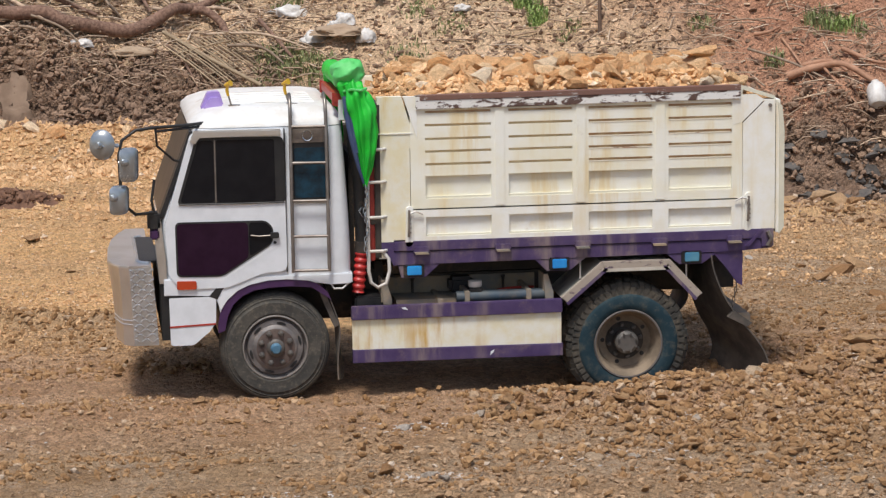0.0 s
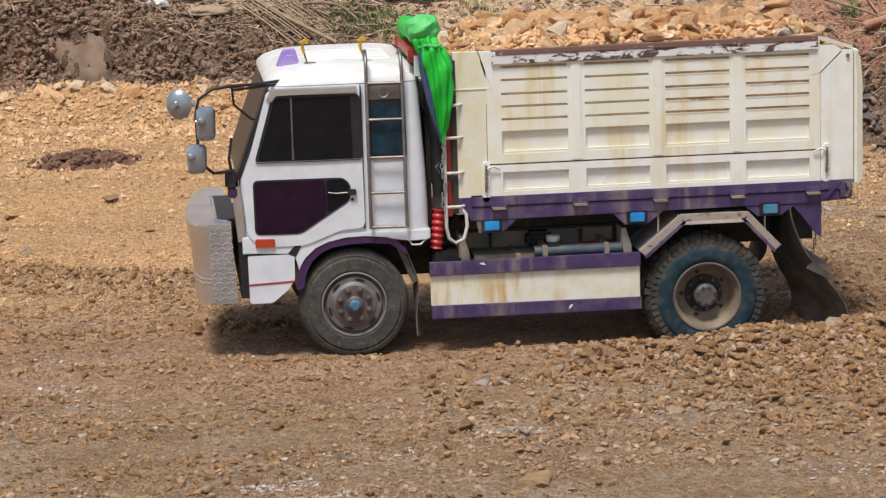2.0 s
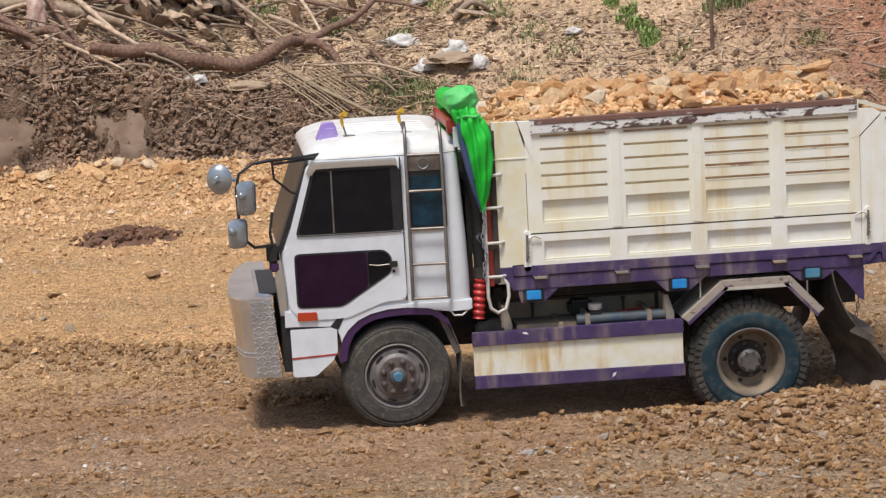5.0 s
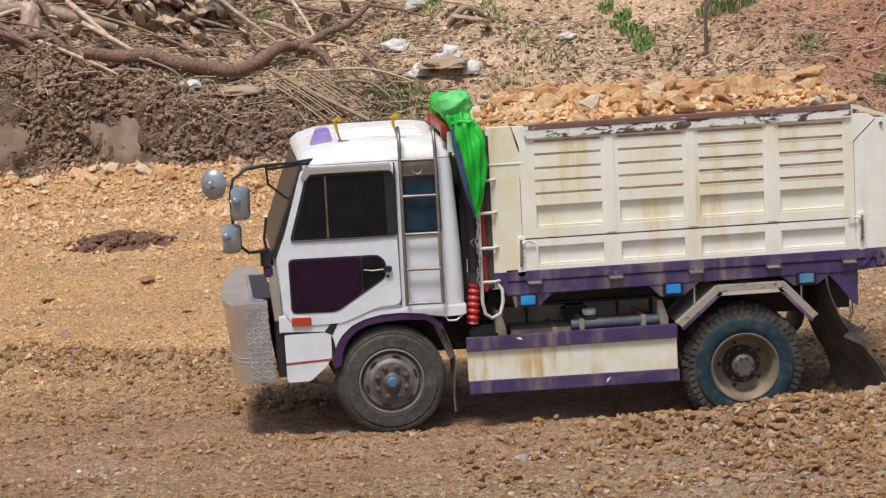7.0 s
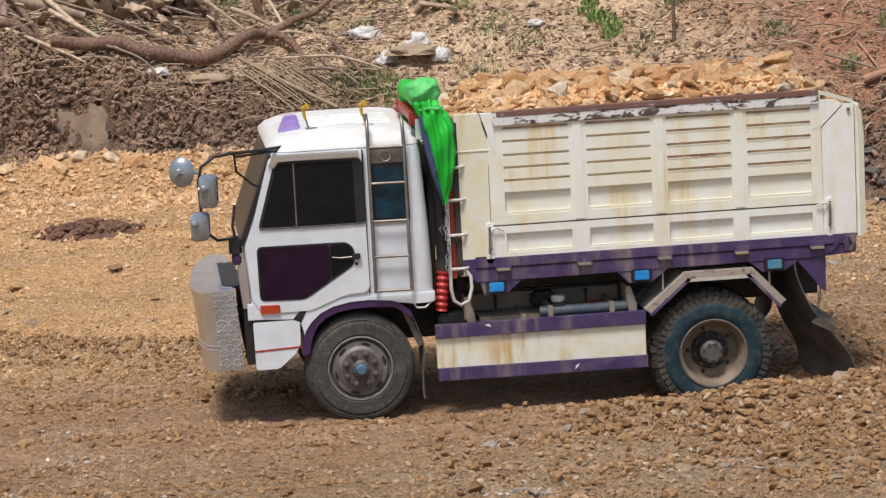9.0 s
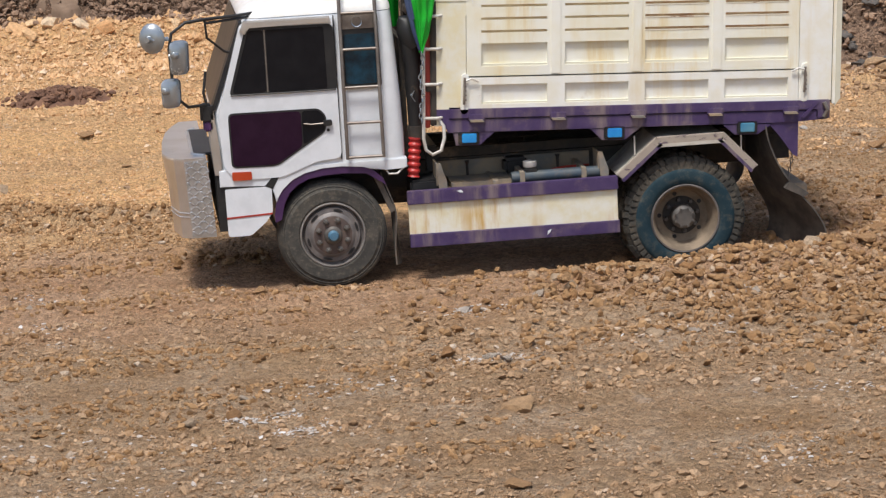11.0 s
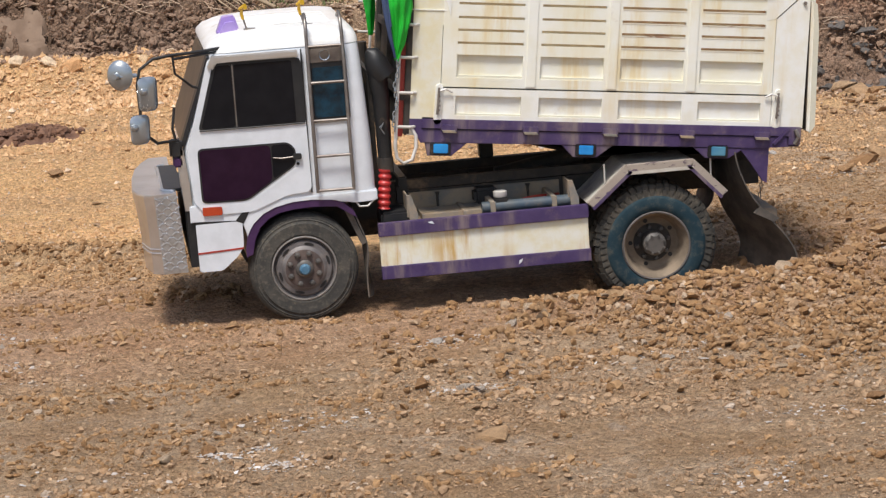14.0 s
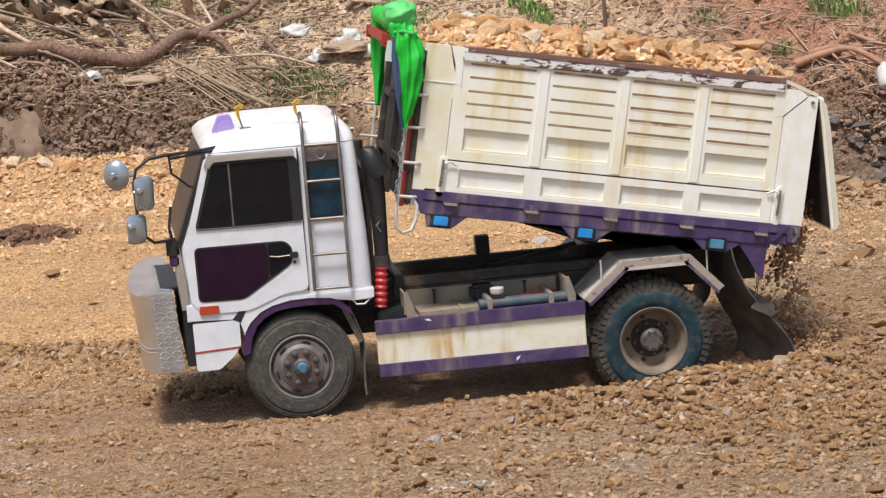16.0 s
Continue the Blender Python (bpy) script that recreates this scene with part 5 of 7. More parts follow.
    part("tail_latch", tube(B(), [(4.40, -0.03, 1.33), (4.43, -0.04, 1.26), (4.40, -0.03, 1.20)], 0.02, 8), M_LADDER, bed)
    part("brace", prism(B(), [(4.20, 1.20), (4.23, 1.19), (4.36, 1.335), (4.33, 1.345)], -0.018, 0.0), M_PURPLE, bed)
    for x in (1.30, 2.02, 2.73, 3.42, 4.10):
        hinge = part("hinge", box(B(), x - 0.07, x + 0.07, -0.03, 0.0, 1.245, 1.30, 0.006), M_PURPLE, bed)
        part("hinge_strap", prism(B(), [(x - 0.055, 1.235), (x + 0.065, 1.235), (x + 0.05, 1.255), (x - 0.065, 1.255)], -0.05, 0.0), M_TANK, hinge)
        part("hinge_drop", box(B(), x - 0.06, x + 0.06, -0.008, 0.01, 1.16, 1.24), M_PURPLE, hinge)
    for x, z0, z1 in ((1.195, 1.30, 1.655), (4.225, 1.335, 1.68)):
        latch = part("latch_plate", prism(B(), rounded([(x - 0.038, z0), (x + 0.030, z0), (x + 0.038, z1), (x - 0.025, z1)], 0.035), -0.012, 0.01, 0.004), M_PALE, bed, "cream latch plate")
        part("latch_rod", tube(B(), [(x, -0.03, z1 - 0.03), (x - 0.005, -0.035, (z0 + z1) / 2), (x - 0.008, -0.03, z0 + 0.09)], 0.011, 6), M_LADDER, latch)
        part("latch_hook", tube(B(), [(x + 0.01, -0.03, z1 - 0.06), (x + 0.06 * (1 if x < 2 else -1), -0.03, z1 - 0.04), (x + 0.12 * (1 if x < 2 else -1), -0.02, z1 - 0.07)], 0.009, 6), M_WHITETUBE, latch)
        for k in range(4):
            part("latch_link", tube(B(), [(x - 0.012, -0.03, z1 - 0.09 - 0.04 * k), (x + 0.012, -0.032, z1 - 0.11 - 0.04 * k)], 0.007, 5), M_LADDER, latch)
    # runners and hoist under the floor
    for y in (0.62, 1.40):
        part("bed_runner", prism(B(), [(1.15, 1.24), (1.35, 1.13), (2.6, 1.06), (4.2, 1.05), (4.3, 0.88), (4.0, 0.86), (3.9, 1.24)], y, y + 0.09), M_UNDER, bed, "black bed runner")
    for x in (1.5, 2.1, 2.7, 3.3, 3.9):
        part("bed_bearer", box(B(), x, x + 0.08, 0.02, W - 0.02, 1.16, 1.24), M_UNDER, bed)
    part("hoist_arm", tube(tube(B(), [(1.55, 0.95, 1.18), (2.85, 0.95, 0.93)], 0.05, 8), [(1.9, 1.18, 1.18), (2.85, 1.18, 0.95)], 0.05, 8), M_UNDER, bed)
    # climbing rungs at the front corner
    rail = part("bed_ladder", tube(B(), [(0.835, -0.03, 2.22), (0.832, -0.03, 1.10), (0.85, -0.03, 1.0), (0.91, -0.03, 0.955), (0.985, -0.03, 0.99), (1.015, -0.02, 1.10), (1.01, -0.01, 1.20), (0.96, 0.0, 1.27)], 0.016), M_WHITETUBE, bed, "white tube ladder with a hooked foot", 60)
    for z in (2.165, 1.88, 1.572, 1.275):
        part("rung", tube(B(), [(0.835, -0.03, z), (0.96, -0.03, z), (1.005, 0.02, z)], 0.014), M_WHITETUBE, rail)
    far = part("bed_ladder", tube(B(), [(0.835, W + 0.03, 2.3), (0.832, W + 0.03, 1.25)], 0.014), M_WHITETUBE, bed, "white tube ladder on the far corner")
    for z in (2.165, 1.88, 1.572, 1.275):
        part("rung", tube(B(), [(0.70, W - 0.06, z), (0.95, W - 0.06, z)], 0.012), M_WHITETUBE, far)
    # tailgate hung from its top edge
    gate = new("tailgate", bpy.data.meshes.new("tailgate"))
    gate.parent = bed
    gate.location = GATE - HINGE
    bm = box(B(), 4.478, 4.515, 0.0, W, 1.31, 2.50, 0.006)
    bmesh.ops.translate(bm, verts=bm.verts, vec=-GATE)
    bm.to_mesh(gate.data)
    bm.free()
    gate.data.materials.append(M_PALE)
    tagged(gate, "pale hanging tailgate, scraped along its edge")
    PIVOT[gate] = GATE
    part("gate_edge", prism(B(), [(4.505, 1.30), (4.505, 2.30), (4.49, 2.48), (4.53, 2.44), (4.55, 2.22), (4.55, 1.36)], -0.012, 0.02), M_CHIPS, gate)
    part("gate_lining", box(B(), 4.472, 4.48, 0.02, W - 0.02, 1.33, 2.46), M_DARKINSIDE, gate)
    for y in (0.5, 1.05, 1.6):
        part("gate_rib", box(B(), 4.513, 4.55, y - 0.05, y + 0.05, 1.33, 2.46, 0.006), M_PALE, gate)
    return bed, gate


cab = build_cab()
build_mirrors()
build_bumper()
build_wheels()
build_chassis()
bed, gate = build_bed()


# ---- rocks ----
def rock_mesh(name, seed, squash=0.7, cuts=13, detail=3):
    """A broken stone: a ball of facets cut by planes, with a little unevenness."""
    rnd = random.Random(seed)
    bm = bmesh.new()
    bmesh.ops.create_icosphere(bm, subdivisions=detail, radius=1.0)
    planes = []
    for _ in range(cuts):
        n = Vector((rnd.gauss(0, 1), rnd.gauss(0, 1), rnd.gauss(0, 1))).normalized()
        planes.append((n, rnd.uniform(0.34, 0.66)))
    for v in bm.verts:
        for n, d in planes:
            k = v.co.dot(n)
            if k > d:
                v.co -= n * (k - d)
        v.co *= 1.35 + 0.16 * noise.noise(v.co * 2.6 + Vector((seed, 0, 0))) + 0.10 * noise.noise(v.co * 7 + Vector((0, seed, 0)))
        v.co.x *= rnd.uniform(0.98, 1.02) * (0.85 + 0.3 * ((seed * 7) % 5) / 5)
        v.co.z *= squash
    me = bpy.data.meshes.new(name)
    bm.to_mesh(me)
    bm.free()
    return me


def any_turn(rnd):
    return Euler((rnd.uniform(-0.6, 0.6), rnd.uniform(-0.6, 0.6), rnd.uniform(0, 6.28))).to_matrix().to_4x4()


ROCKS = [rock_mesh("rock", s, detail=2) for s in range(1, 11)]


def with_material(meshes, material):
    out = []
    for me in meshes:
        c = me.copy()
        c.materials.append(material)
        out.append(c)
    return out


SMALL = [rock_mesh("rock", s, detail=2) for s in range(21, 31)]
LOAD_ROCKS = with_material(ROCKS, M_LOAD)
YARD_ROCKS, LIME_ROCKS = (with_material(SMALL, m) for m in (M_ROCK, M_LIME))


def ground_rock(x, y, size, meshes, label, sink=0.25, rnd=random):
    ob = new("rock", rnd.choice(meshes))
    s = Matrix.Diagonal((size * rnd.uniform(0.8, 1.3), size * rnd.uniform(0.75, 1.1), size * rnd.uniform(0.6, 0.95), 1))
    ob.matrix_world = Matrix.Translation((x, y, ground_z(x, y) + size * (0.45 - sink))) @ Euler((rnd.uniform(-0.3, 0.3), rnd.uniform(-0.3, 0.3), rnd.uniform(0, 6.28))).to_matrix().to_4x4() @ s
    return tagged(ob, label, "rock", "loose rocks in the yard")


def edge_x(y):
    """The strip of the place that is looked over at this depth."""
    r = y + 22.6
    return -1.686 - r * 0.085, -1.686 + r * 0.335


def scatter_rocks():
    rnd = random.Random(5)
    brown, pale, ochre = "broken brown stone half sunk in loose soil", "pale chalky stone lying on brown soil", "ochre broken stone on the gravel berm"
    for x, y, s, pal in ((0.97, -1.30, 0.10, 1), (1.08, -1.36, 0.07, 1), (1.22, -1.22, 0.08, 0), (1.65, -0.98, 0.075, 1), (1.48, -1.15, 0.10, 0), (3.35, -1.54, 0.08, 1), (3.30, -1.35, 0.10, 0), (0.93, -4.45, 0.15, 0), (0.75, -4.15, 0.07, 0),
                         (0.95, -3.00, 0.08, 1), (1.05, -3.10, 0.06, 1), (0.62, -2.90, 0.12, 0), (5.41, 0.48, 0.20, 0), (5.75, 0.30, 0.16, 0), (5.60, 0.95, 0.22, 0), (6.63, 5.12, 0.22, 0), (6.90, 5.5, 0.18, 0), (6.2, 4.6, 0.15, 0),
                         (3.87, -2.74, 0.11, 0), (4.05, -2.60, 0.10, 0), (4.19, -0.48, 0.12, 0), (4.35, -0.62, 0.10, 0), (2.59, -2.76, 0.07, 1), (3.59, -2.76, 0.10, 0), (4.6, -0.75, 0.13, 0), (4.75, -0.4, 0.10, 0)):
        ground_rock(x, y, s * 0.8, LIME_ROCKS if pal else YARD_ROCKS, pale if pal else brown, 0.15, rnd)
    for _ in range(170):
        y = rnd.uniform(-7.5, 8.0)
        a, b = edge_x(y)
        x = rnd.uniform(a, b)
        if -1.5 < x < 4.6 and -0.15 < y < 2.2:
            continue
        if rnd.random() > 0.25 + 0.75 * smooth(0.5, 4.0, x + 0.4 * y) and y < 4:
            continue
        ground_rock(x, y, rnd.choice((0.035, 0.045, 0.05, 0.06, 0.08, 0.10)), YARD_ROCKS if rnd.random() > 0.08 else LIME_ROCKS, brown, 0.2, rnd)
    # stones in the spoil ridge beside the rear wheel
    for _ in range(60):
        x = rnd.uniform(1.7, 5.3)
        y = -0.80 + 0.04 * x + rnd.gauss(0, 0.28)
        if y < -0.12 or x > 4.5:
            ground_rock(x, y, rnd.choice((0.04, 0.05, 0.06, 0.075)), YARD_ROCKS, brown, 0.1, rnd)
    # ochre boulders in the berm under the bank
    for _ in range(40):
        x = rnd.uniform(-4.8, 0.8)
        y = bank_foot(x) - abs(rnd.gauss(0.25, 0.35))
        ground_rock(x, y, rnd.choice((0.06, 0.08, 0.11, 0.15)), LOAD_ROCKS, ochre, 0.15, rnd)
    for _ in range(25):
        x = rnd.uniform(5.0, 10.0)
        y = bank_foot(x) - rnd.uniform(0.0, 0.9)
        ground_rock(x, y, rnd.choice((0.06, 0.08, 0.12, 0.17)), YARD_ROCKS, "ochre broken stone at the foot of the bank", 0.15, rnd)


def shard_cloud(name, places, material, label, category, flat=0.75, fine=False):
    """Many small angular stones in one mesh; places: x, y, z, size."""
    rng = np.random.default_rng(len(places))
    t = (1 + 5 ** 0.5) / 2
    ico = np.array([(-1, t, 0), (1, t, 0), (-1, -t, 0), (1, -t, 0), (0, -1, t), (0, 1, t), (0, -1, -t), (0, 1, -t), (t, 0, -1), (t, 0, 1), (-t, 0, -1), (-t, 0, 1)]) / 1.9
    tri = []
    for i in range(12):
        for j in range(i + 1, 12):
            for k in range(j + 1, 12):
                if all(abs(np.linalg.norm(ico[a] - ico[b]) - 2 / 1.9) < 0.01 for a, b in ((i, j), (j, k), (i, k))):
                    n = np.cross(ico[j] - ico[i], ico[k] - ico[i])
                    tri.append((i, j, k) if n @ ico[i] > 0 else (i, k, j))
    if fine:
        ico = np.array([(1, 0, 0), (-1, 0, 0), (0, 1, 0), (0, -1, 0), (0, 0, 1), (0, 0, -1)]) * 1.15
        tri = [(0, 2, 4), (2, 1, 4), (1, 3, 4), (3, 0, 4), (2, 0, 5), (1, 2, 5), (3, 1, 5), (0, 3, 5)]
    k = len(ico)
    P = np.array(places)
    n = len(P)
    v = ico[None] * rng.uniform(0.5, 1.2, (n, k, 1)) * rng.uniform(0.6, 1.3, (n, 1, 3)) * np.array([1, 1, flat])
    a, b = rng.uniform(0, 6.28, n), rng.normal(0, 0.35, n)
    ca, sa, cb, sb = np.cos(a), np.sin(a), np.cos(b), np.sin(b)
    Z = np.zeros(n)
    R1 = np.stack([np.stack([ca, -sa, Z], 1), np.stack([sa, ca, Z], 1), np.stack([Z, Z, Z + 1], 1)], 1)
    R2 = np.stack([np.stack([Z + 1, Z, Z], 1), np.stack([Z, cb, -sb], 1), np.stack([Z, sb, cb], 1)], 1)
    v = np.einsum("nij,njk,nlk->nli", R1, R2, v) * P[:, None, 3:4] + P[:, None, :3]
    f = (np.array(tri)[None] + k * np.arange(n)[:, None, None]).reshape(-1, 3)
    me = bpy.data.meshes.new(name)
    me.from_pydata(v.reshape(-1, 3).tolist(), [], f.tolist())
    me.materials.append(material)
    return tagged(new(name, me), label, category, kind="stuff")


def scatter_gravel():
    rnd = random.Random(9)
    yard, ochre, bank = [], [], []
    while len(yard) < 25000:
        y = -8.0 + 17.0 * rnd.random() ** 1.15
        a, b = edge_x(y)
        x = rnd.uniform(a, b)
        if -0.9 < x < 3.8 and 0.0 < y < 2.1 or x < 1.2 and -0.8 < y < 1.2 and rnd.random() < 0.7:
            continue
        p = 0.10 + 0.9 * smooth(-0.25, 0.35, n2(x * 0.25, y, 1.3, 51) + 0.5 * n2(x, y, 1.9, 52)) + 0.5 * smooth(0.5, 4.0, x) * (1 - smooth(0, 2.5, abs(y + 0.8)))
        if rnd.random() > p:
            continue
        s = 0.008 + 0.014 * rnd.random() ** 2 + (0.022 if rnd.random() < 0.09 else 0)
        s *= 1 + 0.5 * smooth(1.0, 4.0, x) * (1 - smooth(0, 2.0, abs(y + 0.7)))
        ky = smooth(2.0, 3.8, y - 0.35 * max(0.0, x - 1.0))
        (ochre if rnd.random() < ky * 0.9 else yard).append((x, y, ground_z(x, y) + 0.25 * s, s))
    for _ in range(9000):
        y0 = rnd.uniform(-2.2, 0.15) if rnd.random() < 0.75 else rnd.uniform(-5.0, -1)
        x = rnd.uniform(-5.2, 1.5)
        y = bank_foot(x) + y0
        s = 0.014 + 0.045 * rnd.random() ** 3
        ochre.append((x, y, ground_z(x, y) + 0.3 * s, s))
    for _ in range(2600):
        x = rnd.uniform(4.2, 10.5)
        y = bank_foot(x) + rnd.uniform(-2.0, 0.1)
        s = 0.014 + 0.05 * rnd.random() ** 3
        yard.append((x, y, ground_z(x, y) + 0.3 * s, s))
    for _ in range(7000):
        x = rnd.uniform(-5.2, 10.5)
        y = bank_foot(x) + rnd.uniform(0.1, 4.0)
        s = 0.014 + 0.055 * rnd.random() ** 3
        bank.append((x, y, ground_z(x, y) + 0.05 * s, s))
    crumbs = []
    while len(crumbs) < 11500:
        x = rnd.uniform(-5.2, 1.4) if rnd.random() < 0.72 else rnd.uniform(4.8, 10.4)
        d = -0.05 + 1.45 * rnd.random()
        y = bank_foot(x) + d
        if d < 0.72 and (-2.95 < x < -2.2 or -4.8 < x < -3.85) and rnd.random() < 0.85:
            continue
        s = 0.010 + 0.050 * rnd.random() ** 3
        crumbs.append((x, y - rnd.uniform(0.0, 0.10), ground_z(x, y) + rnd.uniform(-0.1, 0.3) * s, s))
    shard_cloud("bank_earth_crumbs", crumbs, M_EARTHCLODS, "crumbled dark earth clinging to the cut bank", "earth", 0.9)
    shard_cloud("yard_gravel", yard, M_GRIT, "small broken brown stones scattered over the yard", "gravel", 0.7)
    shard_cloud("ochre_gravel", ochre, M_YSTONES, "loose ochre gravel spread towards the bank", "gravel", 1.05, True)
    shard_cloud("bank_rubble", bank, M_BANKSTONES, "earth crumbs and stones on the raw bank", "rubble", 0.8)
    grit = []
    while len(grit) < 48000:
        y = -8.0 + 10.5 * rnd.random()
        a, b = edge_x(y)
        x = rnd.uniform(a, b)
        if -0.9 < x < 3.8 and 0.1 < y < 2.1:
            continue
        s = 0.005 + 0.007 * rnd.random() ** 2
        grit.append((x, y, ground_z(x, y) + 0.3 * s, s))
    shard_cloud("yard_grit", grit, M_GRIT, "fine brown grit covering the yard", "grit", 0.8, True)
    grit, spoil = [], []
    while len(grit) < 34000:
        y = 2.2 + 11.8 * rnd.random()
        a, b = edge_x(y)
        x = rnd.uniform(a, min(b, 8.5))
        if y > bank_foot(x) or (-1.0 < x < 4.0 and y < 6.5):
            continue
        s = 0.007 + 0.012 * rnd.random() ** 2
        (spoil if y - 0.9 * max(0.0, x - 1.2) + rnd.gauss(0, 1) < 2.5 else grit).append((x, y, ground_z(x, y) + 0.3 * s, s))
    shard_cloud("ochre_grit", grit, M_YSTONES, "fine ochre grit covering the yard towards the bank", "grit", 0.8, True)
    shard_cloud("spoil_grit", spoil, M_STONES, "fine brown grit beyond the tail of the truck", "grit", 0.8, True)
    clods = []
    while len(clods) < 6000:
        x, y = rnd.uniform(0.2, 6.4), rnd.gauss(-1.3, 1.3)
        if y > 0.05 and x < 4.5 or rnd.random() > 0.12 + 0.88 * smooth(0.6, 3.2, x - 0.5 * abs(y + 0.8) + 0.9 * n2(x, y, 0.9, 55)):
            continue
        s = 0.010 + 0.044 * rnd.random() ** 2.6
        clods.append((x, y, ground_z(x, y) + 0.55 * s, s))
    shard_cloud("spoil_clods", clods, M_STONES, "loose clods of brown spoil along the rut", "clods", 0.8)
    bands = []
    while len(bands) < 6500:
        y = rnd.uniform(-7.5, 2.8)
        a, b = edge_x(y)
        x = rnd.uniform(a, b)
        if -0.9 < x < 4.0 and -0.1 < y < 2.3 or rnd.random() > smooth(0.0, 0.35, n2(x * 0.16, y, 1.9, 31) + 0.4 * n2(x, y, 0.8, 57)):
            continue
        s = 0.010 + 0.034 * rnd.random() ** 2.6
        bands.append((x, y, ground_z(x, y) + 0.2 * s, s))
    shard_cloud("track_clods", bands, M_STONES, "brown clods thrown up in bands between wheel tracks", "clods", 0.75)
    ridge = []
    for _ in range(2600):
        x = rnd.uniform(-5.0, -0.5)
        y = 3.62 - 0.42 * (x + 2.56) + rnd.gauss(0.05, 0.32)
        if rnd.random() < 0.25:
            y = rnd.gauss(1.5, 0.15)
        s = 0.012 + 0.040 * rnd.random() ** 2.4
        ridge.append((x, y, ground_z(x, y) + 0.25 * s, s))
    shard_cloud("ridge_clods", ridge, M_STONES, "brown clods crumbling from the ridge between wheel tracks", "clods", 0.8)
    lime = []
    for cx, cy, r, k in ((-0.98, -4.26, 0.09, 60), (-0.60, -4.60, 0.17, 110), (-0.72, -4.12, 0.07, 36), (1.0, -1.32, 0.22, 40), (-2.4, -1.5, 0.22, 30), (3.4, -1.5, 0.15, 22), (3.9, -3.1, 0.25, 50), (0.98, -3.05, 0.18, 40), (-2.2, -4.6, 0.45, 60), (2.3, -2.6, 0.18, 25), (6.3, 4.4, 0.3, 40), (3.30, -4.68, 0.28, 44), (-2.65, -0.78, 0.20, 44), (-2.52, 0.32, 0.28, 44), (1.14, -1.22, 0.20, 44), (2.53, -2.68, 0.28, 44), (1.00, -2.95, 0.20, 44), (-0.29, -3.52, 0.28, 44), (2.47, -6.19, 0.20, 44), (-1.98, -5.58, 0.28, 44)):
        for _ in range(k):
            x, y = cx + rnd.gauss(0, r), cy + rnd.gauss(0, r * 0.5)
            lime.append((x, y, ground_z(x, y) + 0.002, rnd.uniform(0.008, 0.020) * (1.6 if k > 35 else 1.0)))
    shard_cloud("chalk_crumbs", lime, M_CHALK, "white chalky crumbs trodden into the soil", "gravel", 0.22)


# ---- the load and its cover ----
RIDERS = []


def heap_z(x, y):
    u, w = (x - 0.96) / 3.50, y / W
    edge = smooth(0, 0.12, w) * smooth(0, 0.12, 1 - w)
    along = smooth(0.0, 0.10, u) * (1 - 0.9 * smooth(0.86, 1.0, u))
    return 2.45 + 0.29 * along * (0.35 + 0.65 * edge) + 0.07 * n2(x, y, 2.2, 61)


def build_load():
    rnd = random.Random(12)
    load = tagged(new("rock_load"), "heaped ochre rocks and rubble filling the tipper bed", "rocks")
    load.location = HINGE
    bm = bmesh.new()
    nx, ny = 60, 36
    grid = [[bm.verts.new((0.97 + 3.48 * i / nx, 0.09 + (W - 0.18) * j / ny, heap_z(0.97 + 3.48 * i / nx, 0.09 + (W - 0.18) * j / ny) - 0.05)) for i in range(nx + 1)] for j in range(ny + 1)]
    for j in range(ny):
        for i in range(nx):
            bm.faces.new((grid[j][i], grid[j][i + 1], grid[j + 1][i + 1], grid[j + 1][i]))
    bmesh.ops.translate(bm, verts=bm.verts, vec=-HINGE)
    me = bpy.data.meshes.new("rubble_core")
    bm.to_mesh(me)
    bm.free()
    me.materials.append(M_LOADSOIL)
    core = new("rubble_core", me)
    core.parent = load
    small = []
    for _ in range(7500):
        x, y = rnd.uniform(1.0, 4.42), rnd.uniform(0.10, 1.8)
        s = 0.012 + 0.05 * rnd.random() ** 2
        small.append((x - HINGE.x, y, heap_z(x, y) - 0.035 - HINGE.z, s))
    crumbs = shard_cloud("rubble_gravel", small, M_LOADCRUMBS, "small ochre rubble", "")
    crumbs.parent = load
    for k in range(290):
        x = 1.0 + 3.42 * rnd.random()
        y = 0.12 + 1.75 * rnd.random() ** 1.3
        s = rnd.choice((0.04, 0.05, 0.06, 0.07, 0.09, 0.11))
        if k < 46:
            s = rnd.uniform(0.09, 0.15)
            x, y = 1.5 + 2.5 * rnd.random(), rnd.uniform(0.25, 1.1)
        ob = new("rock", rnd.choice(LOAD_ROCKS))
        ob.parent = load
        ob.matrix_basis = Matrix.Translation(Vector((x, y, heap_z(x, y) - 0.02 + 0.15 * s)) - HINGE) @ any_turn(rnd) @ Matrix.Diagonal((s * rnd.uniform(0.9, 1.4), s, s * rnd.uniform(0.7, 1.0), 1))
    ob = new("rock", LOAD_ROCKS[3])
    ob.parent = load
    ob.matrix_basis = Matrix.Translation(Vector((3.95, 0.75, 2.86)) - HINGE) @ Matrix.Diagonal((0.20, 0.14, 0.10, 1))
    RIDERS.append(load)


def cloth(bm, rings, seg=28, folds=7, depth=0.22, seed=0.0):
    """A bundle of cloth: rings of (x, y, z, half width, half depth), with folds."""
    out = []
    for k, (x, y, z, a, b) in enumerate(rings):
        ring = []
        for j in range(seg):
            t = 2 * math.pi * j / seg
            f = 1 + depth * math.sin(folds * t + 0.35 * k + seed) * 0.5 + 0.10 * math.sin(3 * t + 0.8 * k)
            ring.append((x + a * f * math.cos(t), y + b * f * math.sin(t), z + 0.012 * math.sin(5 * t + k)))
        out.append(ring)
    return loft(bm, out)


